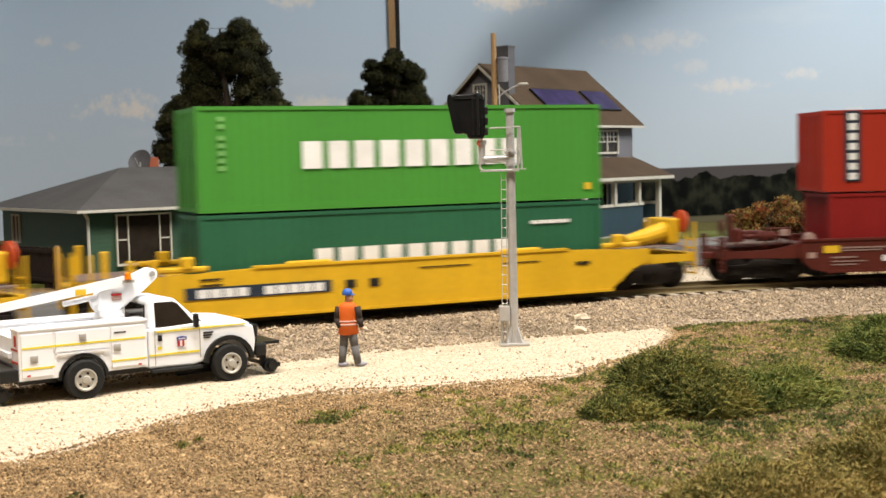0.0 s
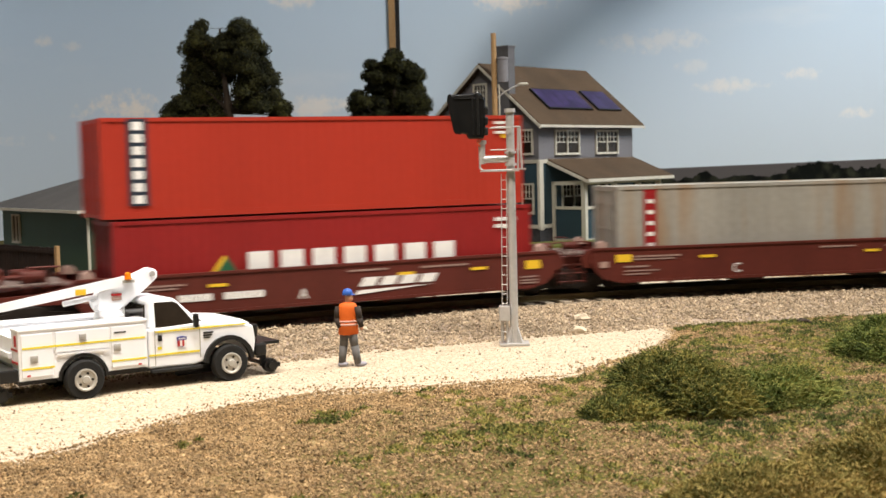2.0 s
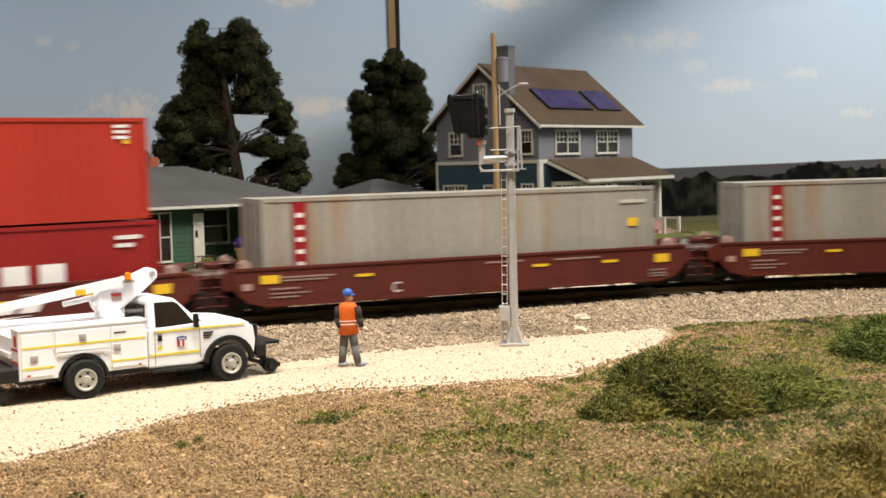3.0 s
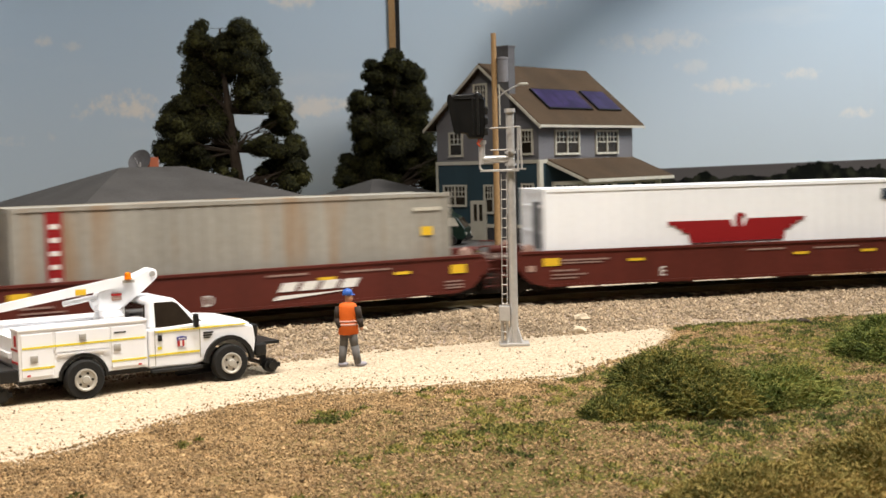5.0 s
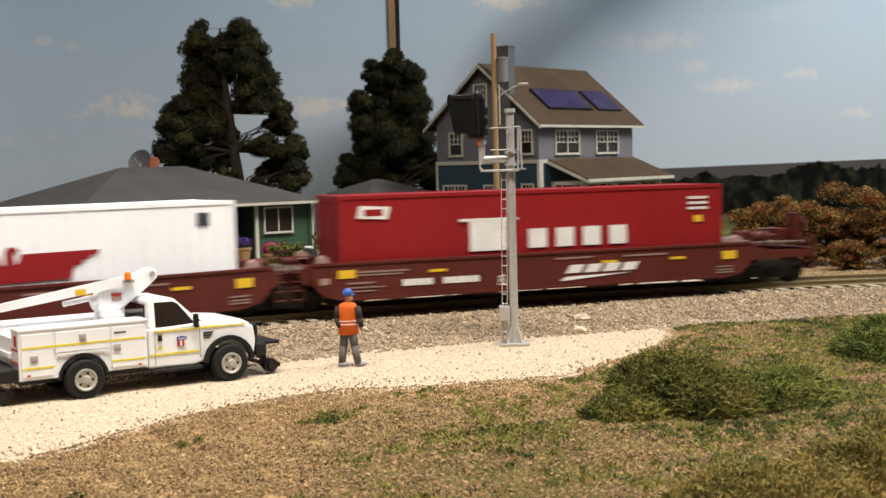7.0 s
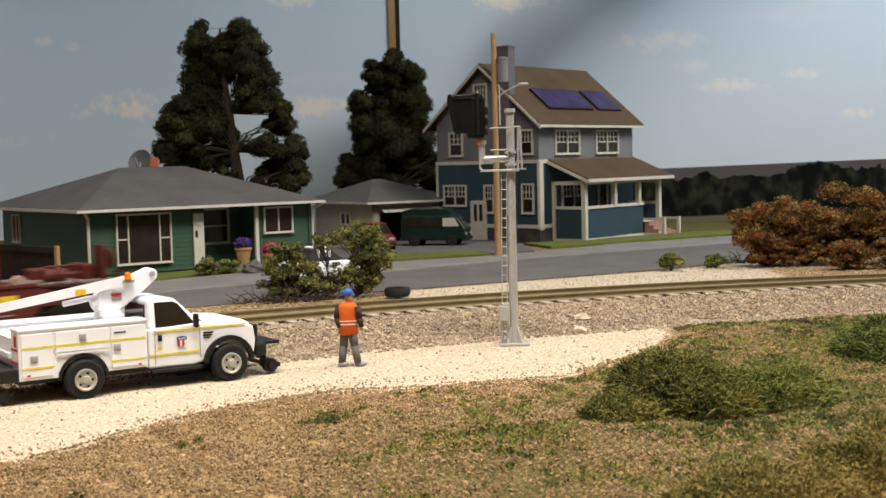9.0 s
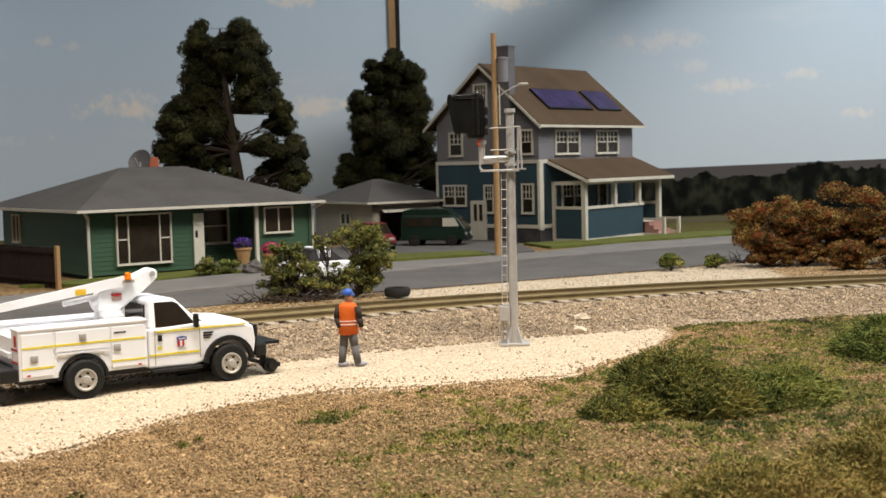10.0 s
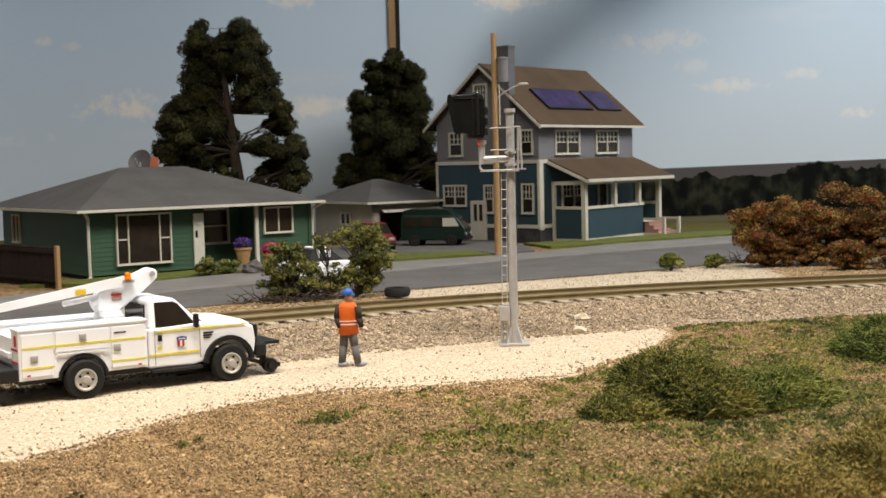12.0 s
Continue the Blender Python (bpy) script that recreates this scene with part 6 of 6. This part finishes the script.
def tree(x, y, z, clumps, trunk, label, seed, leaf, size=0.11, per=800, core=0.75, category="tree", limb_share=0.4):
    rnd = random.Random(seed)
    t = thing("tree" if category == "tree" else "bush", label, category, P(x, y, z))
    sh = Shape()
    prev = None
    for a, b in zip(trunk, trunk[1:]):
        sh.tube(a[0], b[0], a[1], b[1], 9)
    for c, rad in clumps:
        near = min(trunk, key=lambda k: (Vector(k[0]) - Vector((c[0] * 0.4, c[1] * 0.4, c[2] - 0.8))).length)
        limb(sh, near[0], c, near[1] * limb_share, 0.012, 0.2, rnd)
    part("trunk", sh, M["bark"], t)
    inner = Shape()
    for i, (c, rad) in enumerate(clumps):
        inner.blob(c, [k * core for k in rad], 0.5, 2, seed + i)
    part("crown_core", inner, leaf, t)
    crown = leaf_part("crown", foliage(clumps, per, size, seed), leaf, t)
    return t


def scatter_clumps(spec, seed, n=7, spread=0.8, scale=0.56):
    """Break each large clump into several smaller ones."""
    r = random.Random(seed)
    out = []
    for (c, rad) in spec:
        for _ in range(n):
            d = Vector((r.gauss(0, 1), r.gauss(0, 1), r.gauss(0, 1))).normalized() * r.uniform(0.35, 1) * spread
            k = scale * r.uniform(0.75, 1.25)
            out.append(((c[0] + d.x * rad[0], c[1] + d.y * rad[1], c[2] + d.z * rad[2]), (rad[0] * k, rad[1] * k, rad[2] * k * 0.9)))
    return out


big = [((x, y, z), (rx, (rx + rz) * 0.55, rz)) for x, y, z, rx, rz in (
    (-1.07, -0.8, 11.27, 0.84, 0.84), (0.43, -0.16, 11.27, 0.96, 0.92), (-1.37, 0.48, 10.17, 1.1, 0.9), (0.83, -0.64, 10.17, 1.2, 0.96), (1.63, 0.0, 9.27, 0.96, 0.9),
    (-1.47, 0.64, 8.88, 1.0, 0.9), (1.03, -0.48, 8.68, 0.84, 0.76), (-2.17, 0.16, 7.78, 1.04, 0.9), (-1.17, 0.8, 7.88, 0.68, 0.9), (1.63, -0.32, 7.78, 0.92, 0.76),
    (2.73, 0.32, 7.38, 0.64, 0.72), (-2.67, -0.8, 6.58, 1.0, 0.9), (-1.37, -0.16, 6.58, 1.04, 1.0), (2.33, 0.48, 6.68, 0.84, 0.64), (-2.97, -0.64, 5.38, 0.88, 0.84),
    (-1.57, 0.0, 5.18, 1.16, 1.0), (-0.47, 0.64, 5.18, 0.6, 0.84), (1.87, -0.48, 5.48, 0.96, 0.68), (2.99, 0.16, 5.38, 0.8, 0.9), (2.43, 0.8, 4.58, 1.16, 0.72),
    (3.39, -0.32, 4.14, 0.84, 0.88), (1.83, 0.32, 4.14, 0.76, 0.44), (-0.17, -0.8, 4.08, 0.56, 0.56), (-2.57, -0.16, 4.38, 0.88, 0.6),
    (-0.33, -0.3, 10.67, 0.6, 0.72), (-0.13, 0.5, 9.57, 0.6, 0.72), (-0.53, -0.3, 7.18, 0.52, 0.72), (-0.27, 0.5, 6.18, 0.52, 0.64), (0.99, -0.3, 7.74, 0.56, 0.48), (-0.77, 0.5, 8.28, 0.52, 0.52))]
tree(-10.92, 66.5, -0.5, scatter_clumps(grown(big, 1.15), 4, 11, 0.85, 0.5), [((0.45, 0, 0), 0.42), ((0.4, 0, 3), 0.34), ((0.12, 0, 5.4), 0.26), ((-0.05, 0, 7.4), 0.2), ((-0.3, 0, 9.6), 0.12), ((-0.4, 0, 11.8), 0.05)], "tall dark green broadleaf tree behind the bungalow", 11, M["tree_leaf"], 0.066, 1700, 0.74, limb_share=0.22)
second = [((x, y, z), (rx, (rx + rz) * 0.55, rz)) for x, y, z, rx, rz in (
    (1.29, -0.8, 11.29, 0.85, 0.85), (0.41, -0.16, 10.53, 1.2, 0.95), (1.92, 0.48, 10.41, 1.1, 0.95), (-0.21, -0.64, 10.03, 0.95, 0.7), (2.17, 0.0, 9.03, 1.15, 1.08),
    (0.41, 0.64, 9.03, 1.2, 1.08), (-1.22, -0.48, 8.53, 0.9, 0.75), (-0.97, 0.16, 7.4, 1.2, 1.0), (1.17, 0.8, 7.65, 1.46, 1.2), (2.55, -0.32, 7.65, 0.9, 1.2),
    (-0.59, 0.32, 6.14, 0.95, 0.95), (0.92, -0.8, 5.89, 1.46, 1.3), (2.8, -0.16, 5.89, 1.2, 1.3), (-1.34, 0.48, 4.64, 1.3, 0.95), (-2.22, -0.64, 3.76, 0.85, 0.7),
    (0.41, 0.0, 4.39, 1.46, 1.08), (2.17, 0.64, 4.39, 1.46, 1.2), (3.93, -0.48, 4.39, 1.2, 1.3), (-0.84, 0.16, 3.38, 1.46, 0.7), (3.93, 0.8, 3.13, 1.2, 0.95))]
tree(-4.05, 83.5, -0.56, scatter_clumps(grown(second, 1.13), 7, 11, 0.85, 0.5), [((0.9, 0, 0), 0.42), ((0.95, 0, 3), 0.32), ((0.9, 0, 6), 0.22), ((1.2, 0, 10.5), 0.06)], "dark green conical tree behind the garage", 12, M["tree_leaf"], 0.072, 1500, 0.74, limb_share=0.2)

# autumn bushes by the far side of the track
for i, (x, y, w, h) in enumerate(((13.3, 51.6, 1.75, 3.05), (14.9, 51.9, 1.6, 2.75), (16.8, 52.0, 2.3, 3.5), (19.4, 51.5, 2.4, 3.5), (15.9, 49.6, 0.95, 1.35), (17.9, 49.3, 1.3, 1.3))):
    sp = scatter_clumps([((0, 0, h * 0.62), (w * 0.75, w * 0.6, h * 0.30)), ((-w * 0.35, 0, h * 0.4), (w * 0.5, w * 0.5, h * 0.25)), ((w * 0.35, 0, h * 0.4), (w * 0.5, w * 0.5, h * 0.25)), ((-w * (0.12 if i < 4 else 0.4), 0, h * 0.17), (w * 0.4, w * 0.4, h * 0.15)), ((w * (0.2 if i < 4 else 0.4), 0, h * 0.17), (w * 0.4, w * 0.4, h * 0.15))], 20 + i, 16, 1.05, 0.38)
    tree(x, y, ground_z(x, y), sp, [((0, 0, 0), 0.09), ((0, 0, h * 0.3), 0.07), ((0, 0, h * 0.7), 0.03)], "bushy autumn shrub with rust and olive leaves", 30 + i, M["autumn_leaf"], 0.055, 2000, 0.5, "bush", 0.25)
# green bush with bare twigs beside the track
tree(-2.75, 43.8, -0.5, scatter_clumps([((0.15, 0, 2.05), (0.6, 0.5, 0.5)), ((-0.5, 0.2, 2.1), (0.6, 0.5, 0.45)), ((0.4, 0, 1.5), (0.6, 0.55, 0.55)), ((0.5, 0, 1.0), (0.5, 0.5, 0.5)), ((-0.1, 0, 1.2), (0.6, 0.5, 0.55)), ((0.1, 0, 0.6), (0.5, 0.4, 0.4))], 41, 20, 1.0, 0.36), [((-0.3, 0, 0), 0.07), ((-0.1, 0, 1.0), 0.05), ((0, 0, 2), 0.02)], "olive green bush leaning over the track side", 42, M["bush_leaf"], 0.046, 2100, 0.5, "bush", 0.2)
tree(-3.95, 43.5, -0.5, scatter_clumps([((0, 0, 0.45), (0.9, 0.5, 0.4)), ((-0.2, 0, 1.95), (0.42, 0.4, 0.32)), ((0.3, 0, 0.9), (0.5, 0.4, 0.3)), ((-0.5, 0, 0.9), (0.4, 0.4, 0.35))], 45, 18, 1.1, 0.3), [((0, 0, 0), 0.05), ((-0.05, 0, 1), 0.03), ((-0.2, 0, 1.9), 0.015)], "sparse olive bush with one tall sprig", 46, M["bush_leaf"], 0.046, 1700, 0.4, "bush", 0.3)
tree(-5.25, 43.0, -0.5, scatter_clumps([((-0.1, 0, 1.65), (0.55, 0.5, 0.4)), ((-0.4, 0, 1.15), (0.6, 0.6, 0.5)), ((0.35, 0, 1.2), (0.55, 0.5, 0.45)), ((-0.55, 0, 0.5), (0.55, 0.5, 0.45)), ((0.4, 0, 0.5), (0.8, 0.5, 0.4))], 43, 18, 1.05, 0.36), [((0, 0, 0), 0.07), ((0.05, 0, 0.8), 0.05), ((0, 0, 1.6), 0.02)], "olive bush with bare grey twigs at its foot", 44, M["bush_leaf"], 0.046, 1900, 0.45, "bush", 0.3)
for i, (x, y, w) in enumerate(((9.2, 51.0, 0.48), (11.2, 51.9, 0.42), (-9.9, 53.2, 0.5), (-9.1, 53.9, 0.45))):
    tree(x, y, ground_z(x, y) + (0.1 if x < 0 else 0), scatter_clumps([((0, 0, w * 0.8), (w, w, w * 0.7))], 50 + i, 8), [((0, 0, 0), 0.05), ((0, 0, w), 0.03)], "small round green shrub", 60 + i, M["green_leaf"] if i != 2 else M["bush_leaf"], 0.06, 1500, 0.7, "bush")


def twig_pile(x, y, z, n, spread, length, label, seed):
    r = random.Random(seed)
    sh = Shape()
    for _ in range(n):
        a = r.uniform(0, 6.28)
        p = Vector((r.gauss(0, spread), r.gauss(0, spread * 0.5), r.uniform(0.02, 0.15)))
        q = p + Vector((math.cos(a), math.sin(a) * 0.6, r.uniform(-0.1, 0.7))) * r.uniform(0.4, 1) * length
        q.z = max(q.z, 0.03)
        limb(sh, p, q, 0.022, 0.006, 0.2, r)
    tagged(part("twig_heap", sh, M["bark"], at=P(x, y, z)), label, "twigs", kind="stuff")


twig_pile(-6.1, 42.2, -0.5, 34, 0.5, 0.75, "heap of bare dark twigs beside the track", 71)
twig_pile(12.7, 53.0, -0.5, 26, 0.35, 0.9, "bare dark twigs beside the street", 72)
twig_pile(-4.5, 42.6, -0.5, 60, 0.7, 0.9, "bare grey twigs within the bush", 73)


def tuft_mound(x, y, rx, ry, h, n, label, seed, leaf, parent_name="grass_clump"):
    """A low mound of grass fibres and foam foliage."""
    r = random.Random(seed)
    t = thing(parent_name, label, "grass clump", P(x, y, ground_z(x, y) - 0.05))
    core = Shape().blob((0, 0, -h * 0.1), (rx * 0.78, ry * 0.78, h * 0.58), 0.3, 4, seed)
    part("mound", core, leaf, t)
    vs, fs = [], []
    for _ in range(n * 2):
        a, k = r.uniform(0, 6.28), math.sqrt(r.random())
        px, py = math.cos(a) * rx * k, math.sin(a) * ry * k
        pz = h * 0.8 * math.sqrt(max(0, 1 - k * k)) * (0.85 + 0.45 * noise.noise(Vector((px * 1.4, py * 1.4, seed)))) - 0.02
        d = Vector((math.cos(a) * k * 0.4 + r.gauss(0, .8), math.sin(a) * k * 0.4 + r.gauss(0, .8), r.uniform(0.1, 1))).normalized()
        ln = r.uniform(0.05, 0.24) * (0.7 + h * 0.4) * (1.9 if r.random() < 0.06 else 1)
        side = d.orthogonal().normalized() * r.uniform(0.003, 0.009)
        side.rotate(Matrix.Rotation(r.uniform(0, 6.28), 3, d))
        p = Vector((px, py, pz))
        q = p + d * ln + Vector((0, 0, -ln * 0.2))
        m = p + d * ln * 0.55
        o = len(vs)
        vs += [tuple(v * S) for v in (p - side, p + side, m + side * 1.4, m - side * 1.4, q)]
        fs += [(o, o + 1, o + 2, o + 3), (o + 3, o + 2, o + 4)]
    leaf_part("grass_fibre", (vs, fs), leaf, t)
    lumps = []
    for _ in range(46):
        q, k = r.uniform(0, 6.28), math.sqrt(r.random())
        lumps.append(((math.cos(q) * rx * k * 0.9, math.sin(q) * ry * k * 0.9, h * 0.72 * math.sqrt(max(0, 1 - k * k)) * r.uniform(0.75, 1.15)), (r.uniform(0.16, 0.34), r.uniform(0.16, 0.34), r.uniform(0.12, 0.26))))
    leaf_part("foam_leaf", foliage(lumps, n / 46 / 0.06 * 1.6, 0.026, seed + 1, long=0.7), leaf, t)


tuft_mound(4.2, 23.6, 1.15, 1.2, 1.32, 8000, "large olive green grass and brush clump on the meadow", 81, M["grass_leaf"])
tuft_mound(4.8, 23.0, 1.0, 1.1, 0.95, 6000, "olive grass and brush clump, frayed edge", 86, M["grass_leaf"])
tuft_mound(6.0, 23.5, 1.35, 1.2, 0.7, 6000, "low green grass clump with dark underside", 82, M["green_leaf"])
tuft_mound(3.2, 22.6, 0.8, 0.8, 0.5, 3500, "small low olive grass clump", 87, M["grass_leaf"])
tuft_mound(10.55, 28.2, 1.9, 1.6, 1.05, 8000, "bright green grass clump on the meadow", 83, M["green_leaf"])
tuft_mound(4.4, 16.6, 1.5, 0.9, 0.5, 9000, "thick olive and yellow-green brush clump", 84, M["brush_leaf"])
tuft_mound(6.4, 17.4, 1.6, 1.1, 0.75, 11000, "thick olive and yellow-green brush clump", 85, M["brush_leaf"])
tuft_mound(7.6, 19.6, 1.2, 0.9, 0.6, 6000, "thick olive and yellow-green brush clump", 88, M["brush_leaf"])


def meadow_tufts():
    r = random.Random(9)
    vs, fs = [], []
    made = 0
    while made < 2600:
        x, y = r.uniform(-7, 14), r.uniform(16, 36)
        d = math.hypot(x - CX, y - CY) - R
        te = lerp_at(x, TRACK_EDGE)
        if d > -5.4 or (y > te - 0.4 and x < 6.2) or noise.noise(Vector((x * 0.5, y * 0.5, 3))) + 0.06 * (x - 1) < r.uniform(-0.15, 0.5):
            continue
        made += 1
        z = ground_z(x, y)
        w = r.uniform(0.06, 0.24)
        for _ in range(40):
            a, k = r.uniform(0, 6.28), r.random() * w
            p = Vector((x + math.cos(a) * k, y + math.sin(a) * k, z + 0.02 + 0.3 * (w - k) * r.random()))
            e = Vector((r.gauss(0, .6), r.gauss(0, .6), r.uniform(0.2, 1))).normalized() * r.uniform(0.03, 0.10)
            s = e.orthogonal().normalized() * r.uniform(0.010, 0.022)
            o = len(vs)
            vs += [tuple(v * S) for v in (p - s, p + s, p + e)]
            fs.append((o, o + 1, o + 2))
    me = bpy.data.meshes.new("meadow_tufts")
    me.from_pydata(vs, [], fs)
    me.materials.append(M["grass_leaf"])
    tagged(new("meadow_tufts", me), "scattered small olive and green turf tufts", "grass", kind="stuff")


meadow_tufts()


# ---- yard details ----
def flower_pot(x, y, z, flower, label, seed, size=1.0):
    p = thing("flower_pot", label, "flower pot", P(x, y, z))
    part("pot", Shape().lathe([(0.24 * size, 0), (0.36 * size, 0.62 * size), (0.40 * size, 0.64 * size), (0.40 * size, 0.74 * size), (0.33 * size, 0.72 * size)], 16), M["pole"], p, smooth=40)
    leaf_part("blossom", foliage([((0, 0, 0.9 * size), (0.42 * size, 0.42 * size, 0.28 * size))], 2500, 0.06, seed), flower, p)
    part("blossom_core", Shape().blob((0, 0, 0.86 * size), (0.34 * size, 0.34 * size, 0.22 * size), 0.3), M["bush_leaf"], p)


flower_pot(-8.95, 56.6, -0.24, leaf_mat("purple_blossom", (0.04, 0.02, 0.12), (0.07, 0.03, 0.22), (0.14, 0.07, 0.32)), "tan pot of purple flowers on the porch", 1, 1.0)
flower_pot(-7.6, 55.8, -0.5, leaf_mat("pink_blossom", (0.35, 0.03, 0.10), (0.55, 0.06, 0.18), (0.7, 0.15, 0.28)), "tan clay pot of pink flowers by the porch", 2, 1.05)
tagged(part("boulder", Shape().blob((0, 0, 0.2), (0.42, 0.35, 0.34), 0.5, 3, 5), M["asphalt"], at=P(-8.1, 53.6, -0.45)), "dark grey boulder in front of the porch", "boulder")
tagged(part("bin_bag", Shape().blob((0, 0, 0.35), (0.35, 0.3, 0.5), 0.35, 3, 8), M["black"], at=P(-6.9, 53.6, -0.45)), "black rubbish bag beside the flower pot", "bag")
tyre = tagged(part("tyre", Shape().lathe([(0.26, 0.02), (0.40, 0.0), (0.45, 0.08), (0.45, 0.22), (0.40, 0.30), (0.26, 0.28), (0.24, 0.15)], 24), M["rubber"], smooth=40, at=P(-1.6, 43.2, -0.46)), "black discarded tyre lying beside the track", "tyre")

# lawns and drive
for nm, pts, z in (("lawn", [(-17, 50.5), (-13.5, 50.2), (-8.6, 54.5), (-9.5, 57), (-14, 53.5)], -0.40), ("lawn", [(-4, 58.2), (-0.5, 60.2), (2.3, 61.2), (1.5, 64), (-3.4, 62.5)], -0.40),
                   ("lawn", [(5.6, 65.2), (8.8, 67.2), (14.5, 71), (20, 74), (20, 76.5), (15, 75.2), (10.5, 72), (7, 69.8), (4.4, 68.8)], -0.40)):
    tagged(part(nm, Shape().prism(pts, z - 0.3, z, "z"), M["lawn"]), "bright green turf lawn beside the house", "lawn", kind="structure")
tagged(part("driveway", Shape().prism([(-6, 60.6), (-4, 62.7), (1.6, 64.2), (2.6, 61.4), (4.6, 63), (4.2, 68.4), (1.5, 76), (-4, 73), (-9, 64)], -0.75, -0.425, "z"), M["asphalt"]), "grey asphalt driveway in front of the garage", "driveway", kind="structure")


motions()
